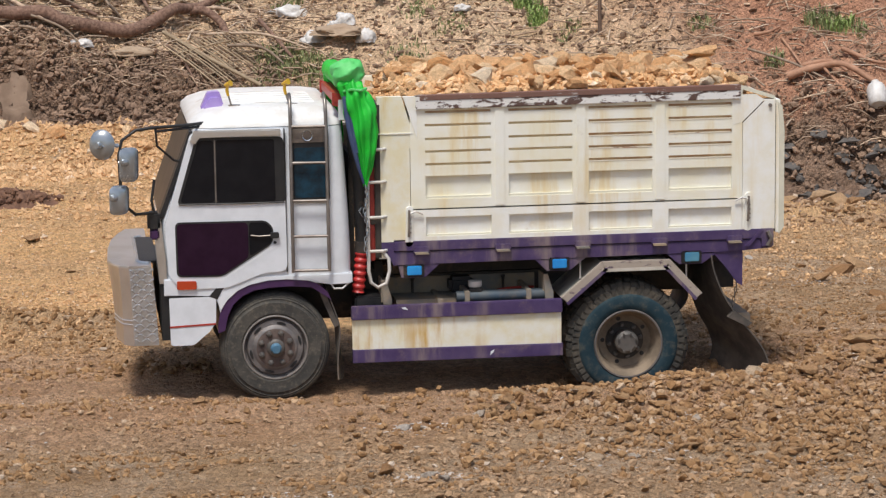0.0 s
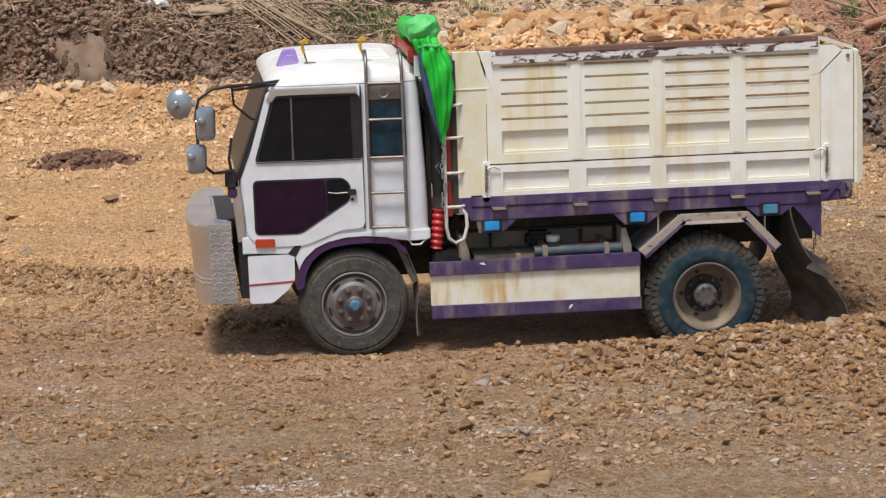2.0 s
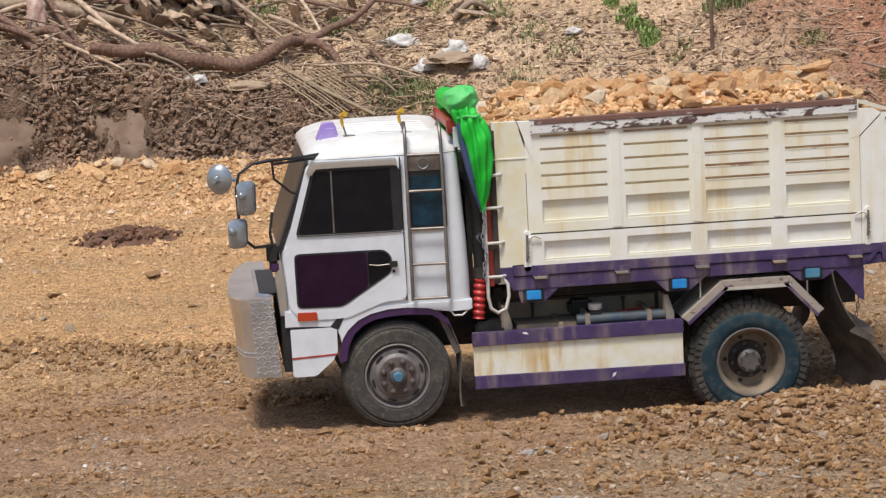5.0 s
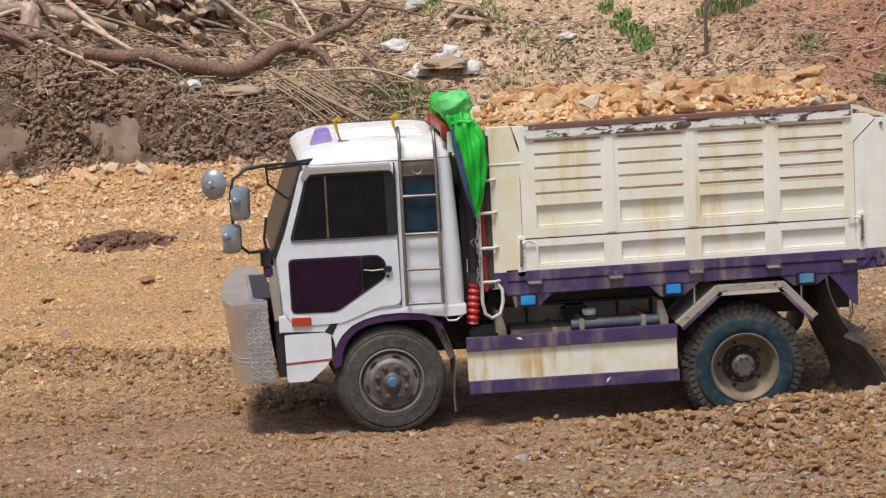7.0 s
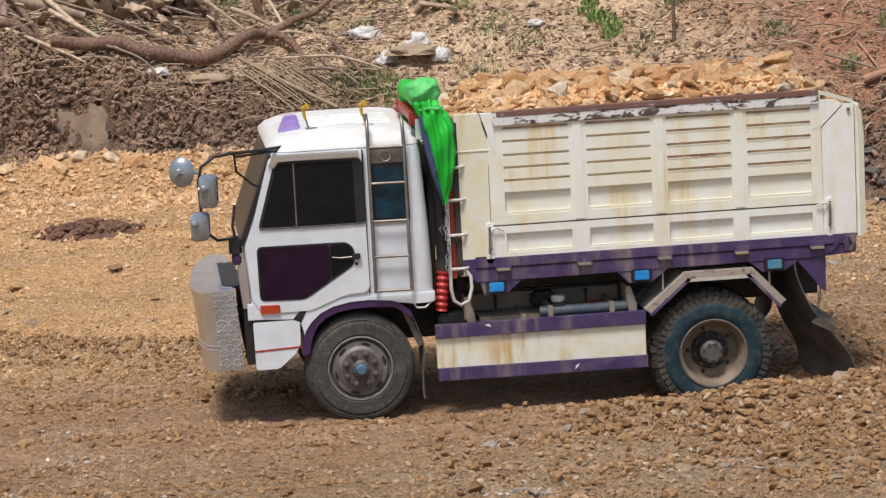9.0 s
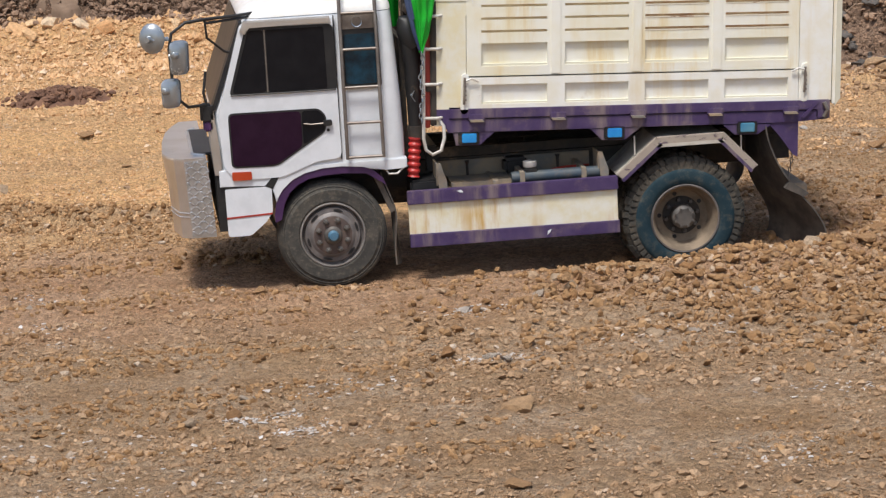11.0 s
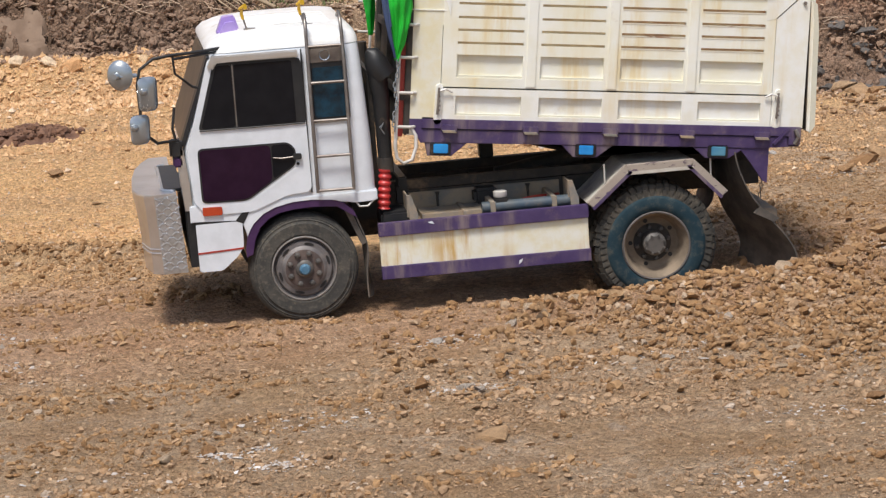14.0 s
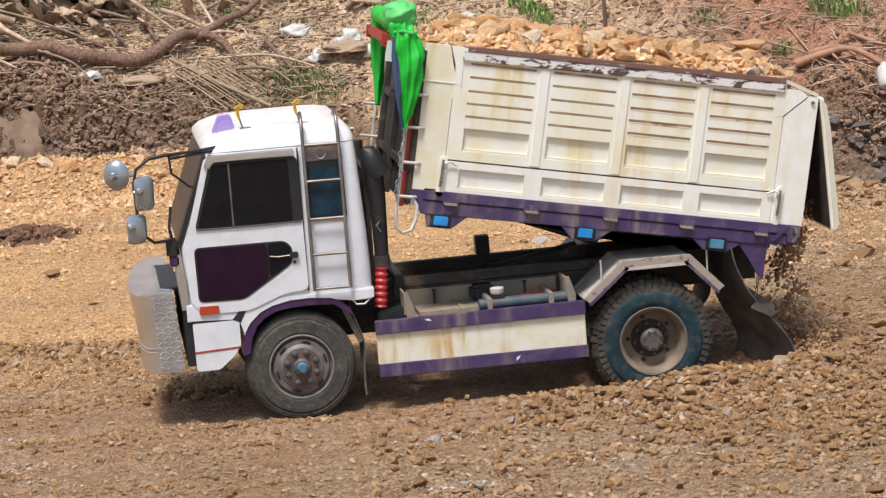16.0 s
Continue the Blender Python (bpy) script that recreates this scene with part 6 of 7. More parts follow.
def spread(keys, n):
    """Rings between the keyed ones, evenly spaced."""
    out = []
    for k in range(n + 1):
        u = k / n * (len(keys) - 1)
        i = min(int(u), len(keys) - 2)
        w = u - i
        w = w * w * (3 - 2 * w) * 0.5 + w * 0.5
        out.append(tuple(a + (b - a) * w for a, b in zip(keys[i], keys[i + 1])))
    return out


def build_cover():
    cover = tagged(new("tarpaulin"), "bright green rolled tarpaulin hung over the headboard frame", "tarpaulin")
    cover.location = HINGE
    PIVOT[cover] = HINGE
    part("hanging_cloth", cloth(B(), spread([(0.705, 0.02, 2.80, 0.05, 0.05), (0.70, 0.0, 2.74, 0.10, 0.09), (0.74, -0.02, 2.64, 0.115, 0.10), (0.785, -0.04, 2.50, 0.125, 0.10), (0.81, -0.05, 2.32, 0.105, 0.09), (0.825, -0.05, 2.14, 0.075, 0.07), (0.822, -0.05, 1.98, 0.04, 0.045), (0.812, -0.05, 1.86, 0.018, 0.02)], 30), 72, 9, 0.30), M_GREEN, cover, "bright green cloth gathered into a point", 60)
    part("knotted_end", cloth(B(), spread([(0.70, 0.06, 2.945, 0.02, 0.02), (0.695, 0.06, 2.93, 0.09, 0.09), (0.69, 0.06, 2.88, 0.14, 0.13), (0.685, 0.06, 2.81, 0.145, 0.14), (0.69, 0.06, 2.745, 0.10, 0.11), (0.70, 0.05, 2.70, 0.05, 0.05)], 16), 32, 6, 0.14, 2.0), M_GREENPALE, cover, "faded green knotted end of the roll", 60)
    roll = []
    for k in range(19):
        y = 0.12 + 1.10 * k / 18
        roll.append([(0.66 + (0.085 + 0.02 * n2(y, j, 3.0, 71)) * math.cos(2 * math.pi * j / 20), y, 2.76 + (0.085 + 0.02 * n2(y, j, 2.5, 72)) * math.sin(2 * math.pi * j / 20)) for j in range(20)])
    part("roll", loft(B(), roll), M_GREEN, cover, "", 60)
    part("far_cloth", cloth(B(), spread([(0.66, 1.15, 2.72, 0.07, 0.08), (0.66, 1.15, 2.5, 0.07, 0.08), (0.70, 1.15, 2.2, 0.05, 0.06), (0.72, 1.15, 1.95, 0.02, 0.03)], 12), 24, 5, 0.3), M_GREEN, cover, "", 60)
    part("edge_webbing", tube(tube(B(), [(0.645, -0.06, 2.64), (0.665, -0.085, 2.45), (0.70, -0.10, 2.25), (0.745, -0.10, 2.05), (0.795, -0.08, 1.88)], [0.022, 0.026, 0.024, 0.018, 0.01], 8), [(0.67, -0.08, 2.62), (0.70, -0.10, 2.40), (0.74, -0.11, 2.15)], 0.012, 6), M_NAVY, cover, "navy blue webbing along the edge", 60)
    part("tie_knot", tube(B(), [(0.64, -0.05, 2.68), (0.70, -0.11, 2.70), (0.78, -0.11, 2.69), (0.83, -0.05, 2.70)], 0.014, 8), M_GREENPALE, cover)
    bm = B()
    for k in range(15):
        c = Vector((0.815 + 0.012 * math.sin(k * 0.9), -0.06, 1.85 - 0.042 * k))
        a, b = (0.014, 0.004) if k % 2 else (0.004, 0.014)
        tube(bm, [c + Vector((a * math.cos(t), b * math.cos(t), 0.027 * math.sin(t))) for t in [2 * math.pi * i / 8 for i in range(9)]], 0.005, 5, False)
    part("tie_chain", bm, M_MIRROR, cover, "steel tie-down chain")
    RIDERS.append(cover)


# ---- the bank behind: wood, litter, weeds ----
def seat(x, y, up=0.0):
    return Vector((x, y, ground_z(x, y) + up))


def gnarled(bm, pts, rs, seg=10, wob=0.06, seed=0, per=6):
    """A crooked limb through pts with radii rs."""
    P, Rr = [], []
    for i in range(len(pts) - 1):
        p0, p1, p2, p3 = (Vector(pts[min(max(k, 0), len(pts) - 1)]) for k in (i - 1, i, i + 1, i + 2))
        for j in range(per + (i == len(pts) - 2)):
            w = j / per
            q = 0.5 * ((2 * p1) + (p2 - p0) * w + (2 * p0 - 5 * p1 + 4 * p2 - p3) * w * w + (3 * p1 - p0 - 3 * p2 + p3) * w ** 3)
            r = rs[i] + (rs[i + 1] - rs[i]) * w
            q += Vector((noise.noise(q * 2 + Vector((seed, 0, 0))), noise.noise(q * 2 + Vector((0, seed, 9))), noise.noise(q * 2 + Vector((5, 0, seed))))) * wob * min(1, r * 12)
            P.append(q)
            Rr.append(r * (1 + 0.12 * noise.noise(q * 6 + Vector((seed, 3, 0)))))
    return tube(bm, P, Rr, seg)


def solo(name, bm, material, label, category, group="", smooth=60):
    ob = part(name, bm, material, None, label, smooth)
    return tagged(ob, category=category, group=group)


def build_wood():
    log = tagged(new("fallen_limb"), "long crooked brown tree limb lying on the bank edge", "branch")
    s = lambda x, y, u: (x, y, height(x, y) + 0.06 + u)
    part("trunk", gnarled(B(), [s(-3.0, 15.25, 0.13), s(-2.66, 15.32, 0.12), s(-2.1, 15.3, 0.16), s(-1.63, 15.30, 0.10), s(-0.83, 15.42, 0.08), s(-0.2, 15.75, 0.16), s(0.11, 16.0, 0.16), s(0.6, 16.3, 0.18), s(0.99, 16.56, 0.20), s(1.30, 16.9, 0.22), s(1.48, 17.2, 0.30)], [0.08, 0.098, 0.102, 0.100, 0.098, 0.088, 0.072, 0.056, 0.045, 0.036, 0.027], 14, 0.09, 3, 6), M_BARK, log, "", 60)
    part("side_limb", gnarled(B(), [s(0.05, 16.0, 0.12), s(0.3, 15.95, 0.16), s(0.52, 15.72, 0.10), s(0.60, 15.36, 0.02)], [0.07, 0.06, 0.055, 0.045], 10, 0.02, 5), M_BARK, log, "", 60)
    part("twig", gnarled(B(), [s(1.2, 16.85, 0.2), s(1.6, 16.5, 0.22), s(2.0, 16.2, 0.1)], [0.03, 0.025, 0.012], 8, 0.03, 8), M_BARK, log, "", 60)
    rnd = random.Random(31)
    lab = ("dry grey-brown branch lying in the brushwood", "branch", "brushwood on the bank")
    for (x0, y0, u0), (x1, y1, u1), r in (((-4.9, 16.3, 0.5), (-3.3, 15.1, 0.06), 0.06), ((-4.8, 15.7, 0.25), (-3.0, 15.2, 0.05), 0.045), ((-4.4, 17.0, 0.5), (-2.4, 16.5, 0.15), 0.10), ((-4.0, 16.9, 0.45), (-3.0, 15.4, 0.1), 0.055), ((-3.2, 16.3, 0.3), (-2.2, 15.25, 0.05), 0.04),
                                          ((-2.9, 16.9, 0.5), (-1.6, 16.6, 0.2), 0.085), ((-3.6, 15.4, 0.12), (-2.5, 15.1, 0.05), 0.03), ((-2.6, 15.2, 0.1), (-1.9, 14.95, 0.04), 0.022), ((-2.2, 15.15, 0.2), (-1.4, 14.9, 0.03), 0.018), ((-1.4, 17.2, 0.6), (-0.2, 16.2, 0.1), 0.035),
                                          ((-0.2, 17.4, 0.4), (0.5, 15.9, 0.1), 0.03), ((0.2, 17.5, 0.3), (1.6, 16.7, 0.2), 0.022), ((-1.1, 16.9, 0.1), (-0.9, 17.3, 0.9), 0.08), ((-1.9, 16.6, 0.1), (-1.75, 17.0, 0.8), 0.06), ((0.55, 15.0, 0.2), (1.35, 14.5, 0.05), 0.022), ((-0.3, 15.0, 0.05), (0.1, 14.3, 0.05), 0.02),
                                          ((0.2, 15.6, 0.1), (1.7, 14.6, 0.1), 0.02), ((1.05, 15.6, 0.15), (1.5, 14.5, 0.02), 0.03), ((-4.6, 14.7, 0.05), (-3.6, 14.55, 0.05), 0.022), ((7.4, 12.2, 0.1), (8.2, 11.2, 0.05), 0.018),
                                          ((-4.6, 16.2, 0.12), (-2.5, 16.2, 0.10), 0.105), ((-4.5, 16.1, 0.12), (-3.4, 15.05, 0.06), 0.075), ((-3.7, 15.7, 0.10), (-3.0, 15.35, 0.05), 0.07), ((-1.1, 17.5, 0.15), (-0.5, 15.9, 0.12), 0.035), ((-0.6, 17.5, 0.12), (1.1, 16.75, 0.12), 0.03), ((2.3, 16.0, 0.08), (2.85, 16.05, 0.08), 0.05)):
        mid = seat((x0 + x1) / 2 + rnd.uniform(-0.1, 0.1), (y0 + y1) / 2, (u0 + u1) / 2 + rnd.uniform(0.02, 0.12))
        solo("dead_branch", gnarled(B(), [tuple(seat(x0, y0, u0)), tuple(mid), tuple(seat(x1, y1, u1))], [r * 1.1, r, r * 0.6], 8, 0.03, rnd.random() * 50, 8), rnd.choice((M_DEADWOOD, M_DEADWOOD, M_BARK)), *lab)
    for _ in range(42):
        x, y = rnd.uniform(-5.0, 0.8), rnd.uniform(15.3, 17.6)
        a, l, r = rnd.uniform(-0.9, 0.9), rnd.uniform(0.25, 0.75), rnd.choice((0.012, 0.016, 0.022, 0.03, 0.04))
        d = Vector((math.cos(a) * l, math.sin(a) * l * 0.8, 0))
        p, q = seat(x - d.x, y - d.y, rnd.uniform(0.05, 0.35)), seat(x + d.x, y + d.y, rnd.uniform(0.03, 0.25))
        solo("dead_branch", gnarled(B(), [tuple(p), tuple((p + q) / 2 + Vector((0, 0, rnd.uniform(0.0, 0.04)))), tuple(q)], [r, r * 0.9, r * 0.6], 7, 0.03, rnd.random() * 90, 5), rnd.choice((M_DEADWOOD, M_DEADWOOD, M_DEADWOOD, M_BARK)), *lab)
    # the torn stump with its roots
    stump = tagged(new("root_stump"), "torn tree stump with splayed roots above the bank", "stump")
    c = seat(-1.75, 16.95, 0.30)
    part("stump_body", gnarled(B(), [tuple(c + Vector((-0.7, 0.2, 0.4))), tuple(c), tuple(c + Vector((0.35, -0.35, -0.2)))], [0.34, 0.30, 0.16], 14, 0.25, 12), M_BARK, stump, "", 60)
    for k in range(14):
        a = rnd.uniform(0, 6.28)
        d = Vector((math.cos(a) * 0.9, -abs(math.sin(a)) * 0.6, rnd.uniform(-0.3, 0.45)))
        b = c + Vector((rnd.uniform(-0.7, 0.3), -0.1, rnd.uniform(-0.1, 0.35)))
        part("root", gnarled(B(), [tuple(b), tuple(b + d * 0.5 + Vector((0, 0, 0.1))), tuple(b + d * rnd.uniform(0.8, 1.2))], [0.10, 0.06, 0.02], 8, 0.12, k + 2), rnd.choice((M_BARK, M_DEADWOOD)), stump, "", 60)
    for k, (x, y, u, r_, turn) in enumerate(((-2.25, 16.75, 0.10, 0.21, 12), (-1.70, 16.80, 0.16, 0.25, -10), (-1.05, 17.0, 0.20, 0.19, -24), (-1.45, 16.62, 0.04, 0.14, 20))):
        bm = lathe(B(), [(r_ * 0.72, -0.30), (r_ * 0.95, -0.32), (r_ * 1.05, -0.1), (r_, 0.45), (0.0, 0.45), (0.0, 0.30), (r_ * 0.55, 0.28), (r_ * 0.66, 0.0)], 0, 0, 20)
        for v in bm.verts:
            n = noise.noise(v.co * 5 + Vector((k * 7.0, 0, 0)))
            v.co = Vector((v.co.x * (1 + 0.45 * n), v.co.y + 0.30 * noise.noise(Vector((v.co.x * 9, k * 3.0, v.co.z * 9))), v.co.z * (1 + 0.45 * n)))
        bmesh.ops.transform(bm, matrix=Matrix.Translation(seat(x, y, u)) @ pose(0, 0, 0, 6, 0, turn), verts=bm.verts)
        part("hollow_trunk", bm, (M_DEADWOOD, M_BARK)[k % 2], stump, "torn hollow trunk end", 50)
    for k in range(12):
        x, y, l, w = rnd.uniform(-2.7, -0.7), rnd.uniform(16.2, 16.7), rnd.uniform(0.16, 0.34), rnd.uniform(0.07, 0.16)
        bm = box(B(), -l, l, -w, w, -0.03, 0.03)
        bmesh.ops.subdivide_edges(bm, edges=bm.edges[:], cuts=4, use_grid_fill=True)
        for v in bm.verts:
            v.co += Vector((noise.noise(v.co * 9 + Vector((k, 0, 0))), noise.noise(v.co * 9 + Vector((0, k, 0))), noise.noise(v.co * 6 + Vector((0, 0, k))))) * 0.09
        bmesh.ops.transform(bm, matrix=Matrix.Translation(seat(x, y, 0.14)) @ pose(0, 0, 0, rnd.uniform(25, 70), rnd.uniform(-60, 60), rnd.uniform(0, 180)), verts=bm.verts)
        solo("bark_piece", bm, rnd.choice((M_DEADWOOD, M_DEADWOOD, M_CANE)), "torn piece of pale bark leaning on the stump", "bark", "bark by the stump", 40)
    # planks and boards
    for x, y, rz, ry, l, w in ((2.56, 16.2, 25, 12, 0.7, 0.12), (2.62, 15.95, 18, 10, 0.6, 0.10), (2.85, 15.7, 62, 22, 0.7, 0.13), (-3.35, 16.0, 75, 40, 0.5, 0.14), (0.05, 16.9, 70, 50, 0.5, 0.16), (-2.0, 16.2, 120, 35, 0.45, 0.2), (-0.6, 16.4, 60, 30, 0.4, 0.16), (0.55, 16.9, 110, 40, 0.45, 0.15), (-1.0, 16.0, 35, 45, 0.4, 0.22), (-2.6, 16.8, 100, 55, 0.55, 0.25), (-3.9, 16.4, 50, 30, 0.5, 0.18), (-0.1, 16.3, 140, 25, 0.35, 0.14), (-1.7, 16.1, 20, 50, 0.35, 0.18), (0.9, 17.1, 75, 45, 0.4, 0.16), (-3.1, 15.9, 130, 40, 0.35, 0.14)):
        ob = solo("broken_board", box(B(), -l / 2, l / 2, -w / 2, w / 2, -0.012, 0.012, 0.004), M_DEADWOOD, "broken weathered board lying on the slope", "board", "boards on the bank", 30)
        ob.matrix_world = Matrix.Translation(seat(x, y, 0.10)) @ pose(0, 0, 0, rnd.uniform(10, 35), ry, rz)
    # woven cane mat
    mat = tagged(new("cane_mat"), "torn mat of split cane slats lying on the bank edge", "mat")
    o, u, v = seat(-0.38, 14.9, 0.10), seat(0.62, 15.45, 0.12), seat(0.40, 14.25, 0.12)
    e1, e2 = u - o, v - o
    for k in range(22):
        q = k / 21
        a = o + e1 * (q * 1.25) + e2 * (0.02 + 0.06 * rnd.random())
        b = a + e2 * rnd.uniform(0.8, 1.0) + e1 * rnd.uniform(-0.03, 0.03)
        part("slat", tube(B(), [a, (a + b) / 2 + Vector((0, 0, rnd.uniform(0.0, 0.03))), b], 0.011, 5), M_CANE, mat)
    for q in (0.25, 0.75):
        part("binding", tube(B(), [o + e2 * q + Vector((0, 0, 0.02)), o + e2 * q + e1 * 0.6 + Vector((0, 0, 0.04)), o + e2 * q + e1 * 1.25 + Vector((0, 0, 0.02))], 0.008, 5), M_CANE, mat)
    solo("cane_pole", tube(B(), [seat(-0.35, 15.3, 0.2), seat(0.3, 14.7, 0.25), seat(0.95, 14.1, 0.2)], 0.028, 8), M_CANE, "split cane pole lying across the mat", "pole")
    # stake and roots on the other end of the bank
    solo("stake", gnarled(B(), [tuple(seat(5.63, 13.5, -0.1)), tuple(seat(5.63, 13.5, 0.55)), tuple(seat(5.66, 13.5, 1.25))], [0.03, 0.027, 0.022], 8, 0.03, 4), M_POSTWOOD, "thin dark wooden stake upright in the slope", "stake")
    roots = tagged(new("bare_roots"), "peeled reddish roots lying down the cut bank", "roots")
    for pts, r in ((((7.76, 11.5, 0.1), (8.1, 11.4, 0.16), (8.45, 11.25, 0.14), (8.95, 10.85, 0.08), (9.3, 10.5, 0.05)), 0.055), (((8.0, 11.55, 0.1), (8.3, 11.35, 0.2), (8.5, 11.2, 0.1)), 0.04), (((8.2, 11.4, 0.1), (8.35, 11.0, 0.06), (8.55, 10.7, 0.02)), 0.02), (((7.9, 12.3, 0.05), (8.0, 11.8, 0.08), (8.05, 11.3, 0.05)), 0.018), (((8.6, 11.8, 0.1), (9.0, 11.4, 0.1), (9.5, 11.3, 0.05)), 0.03), (((7.6, 12.6, 0.05), (7.75, 12.5, 0.12), (8.0, 12.75, 0.05)), 0.03)):
        part("root", gnarled(B(), [tuple(seat(*p)) for p in pts], [r * (1.1 - 0.6 * k / (len(pts) - 1)) for k in range(len(pts))], 8, 0.05, r * 100), M_ROOT, roots, "", 60)


def crumpled(name, x, y, w, h, material, label, category, group="", seed=0, up=0.03):
    """A crumpled bag or sack."""
    bm = bmesh.new()
    bmesh.ops.create_icosphere(bm, subdivisions=4, radius=1.0)
    for v in bm.verts:
        k = 1 + 0.42 * noise.noise(v.co * 1.4 + Vector((seed, 0, 0))) + 0.28 * abs(noise.noise(v.co * 3.6 + Vector((0, seed, 0)))) + 0.10 * noise.noise(v.co * 8)
        v.co = Vector((v.co.x * w * k, v.co.y * w * 0.7 * k, max(-0.25, v.co.z) * h * k))
    g = seat(x, y, up)
    bmesh.ops.translate(bm, verts=bm.verts, vec=g)
    return solo(name, bm, material, label, category, group, 80)


def build_litter():
    bag = "crumpled white plastic bag caught on the slope"
    for k, (x, y, w, h) in enumerate(((1.54, 15.84, 0.19, 0.13), (1.70, 15.75, 0.10, 0.08), (1.80, 14.95, 0.15, 0.12), (2.24, 15.10, 0.15, 0.13), (2.10, 15.05, 0.10, 0.06), (2.49, 14.65, 0.12, 0.14), (1.94, 16.7, 0.17, 0.15), (1.66, 14.95, 0.08, 0.07), (-1.52, 15.05, 0.15, 0.09), (3.9, 14.9, 0.10, 0.07), (1.35, 16.1, 0.16, 0.05))):
        crumpled("plastic_bag", x, y, w, h, M_BAG, bag, "bag", "bags on the bank", k * 3.1)
    crumpled("cloth_sack", 2.10, 14.75, 0.36, 0.10, M_SACK, "flattened tan sack lying among bags", "sack", "", 5.5)
    crumpled("cloth_sack", -0.8, 14.9, 0.28, 0.08, M_SACK, "muddy tan sack at the bank edge", "sack", "", 7.5)
    crumpled("torn_sack", -3.72, 15.95, 0.15, 0.34, M_PINK, "torn pinkish plastic sack hung over a log", "sack", "", 9.5)
    pail = tagged(new("white_jug"), "muddy white plastic jug lying on its side", "jug")
    pail.matrix_world = Matrix.Translation(seat(8.75, 10.72, 0.14)) @ pose(0, 0, 0, 62, 25, 35)
    part("body", lathe(B(), [(0, -0.17), (0.10, -0.17), (0.125, -0.14), (0.13, 0.06), (0.10, 0.13), (0.05, 0.16), (0.05, 0.19), (0, 0.19)], 0, 0, 24, False), M_BAG, pail, "", 50)
    part("neck_hole", lathe(B(), [(0, 0.192), (0.04, 0.192), (0.04, 0.18)], 0, 0, 16, False), M_BLACK, pail)
    heap = bmesh.new()
    bmesh.ops.create_grid(heap, x_segments=60, y_segments=34, size=1)
    for v in heap.verts:
        x, y = v.co.x * 0.72, v.co.y * 0.42
        r = math.hypot(v.co.x, v.co.y)
        z = 0.17 * max(0.0, 1 - r) ** 0.7 * (0.7 + 0.9 * abs(noise.noise(Vector((x * 4, y * 5, 2))))) + (0.06 * noise.noise(Vector((x * 7, y * 8, 4))) + 0.02 * noise.noise(Vector((x * 18, y * 18, 4)))) * min(1.0, 3 * max(0.0, 1 - r))
        v.co = seat(-2.5 + x, 10.2 + y, z - 0.03 * (r > 0.98) - 0.02)
    solo("soil_mound", heap, M_HEAP, "low dark red-brown heap of tipped soil", "heap", "", 40)
    rnd = random.Random(31)
    crumbs = []
    for _ in range(420):
        x, y = rnd.gauss(0, 0.30), rnd.gauss(0, 0.17)
        u = max(0.0, 1 - math.hypot(x / 0.72, y / 0.42))
        p = seat(-2.5 + x, 10.2 + y, 0.15 * u ** 0.7)
        crumbs.append((p.x, p.y, p.z, 0.012 + 0.05 * rnd.random() ** 2))
    shard_cloud("mound_clods", crumbs, M_HEAP, "dark red-brown clods on the tipped heap", "clods", 0.8)
    # smooth clay faces left by the digger bucket
    for x0, x1, z0, z1, m, nm in ((-3.0, -2.15, 0.85, 1.5, M_CLAYFACE, "clay_face"), (-4.9, -3.75, 0.95, 1.7, M_CLAYFACE, "clay_face")):
        bm = bmesh.new()
        bmesh.ops.create_grid(bm, x_segments=30, y_segments=24, size=1)
        for v in bm.verts:
            u, w = (v.co.x + 1) / 2, (v.co.y + 1) / 2
            x = x0 + (x1 - x0) * u + 0.12 * (w - 0.5) * (1 if u > 0.5 else -1)
            y = bank_foot(x) + 0.12 + 0.50 * w + 0.05 * noise.noise(Vector((x * 3, w * 3, 1))) + 0.03 * noise.noise(Vector((x * 9, w * 5, 1)))
            bow = 0.06 * math.sin(math.pi * u) * math.sin(math.pi * w)
            out = max(abs(u - 0.5), abs(w - 0.5)) + 0.20 * noise.noise(Vector((x * 3.1, w * 2.4, 6))) + 0.08 * noise.noise(Vector((x * 9, w * 8, 6)))
            v.co = Vector((x, y - bow, height(x, y) + 0.085 + 0.03 * noise.noise(Vector((x * 6, w * 7, 3))) - 0.9 * smooth(0.36, 0.5, out)))
        tagged(solo(nm, bm, m, "smooth grey-brown clay face in the cut bank", "clay face", "", 40), kind="structure")
    # grey clods at the foot of the other bank
    rnd = random.Random(77)
    GREY, BROWN = with_material(SMALL, M_GREYCLAY), with_material(SMALL, M_EARTH)
    for _ in range(130):
        x = rnd.uniform(6.0, 9.8)
        y = bank_foot(x) + 0.05 + 0.7 * rnd.random() ** 1.4
        ob = ground_rock(x, y, rnd.choice((0.06, 0.08, 0.11, 0.15)), GREY, "blue-grey clay clod in the cut bank", 0.40, rnd)
        ob.name = "clay_clod"
        tagged(ob, category="clod", group="clay clods in the bank")
    for _ in range(150):
        x = rnd.uniform(-5.0, 0.3) if rnd.random() < 0.8 else rnd.uniform(6.0, 9.8)
        y = bank_foot(x) + rnd.uniform(0.1, 1.3)
        ob = ground_rock(x, y, rnd.choice((0.04, 0.05, 0.07, 0.09)), BROWN, "dark earth clod in the cut bank", 0.34, rnd)
        ob.name = "earth_clod"
        tagged(ob, category="clod", group="earth clods in the bank")
    # chips, leaves and twigs
    chips = []
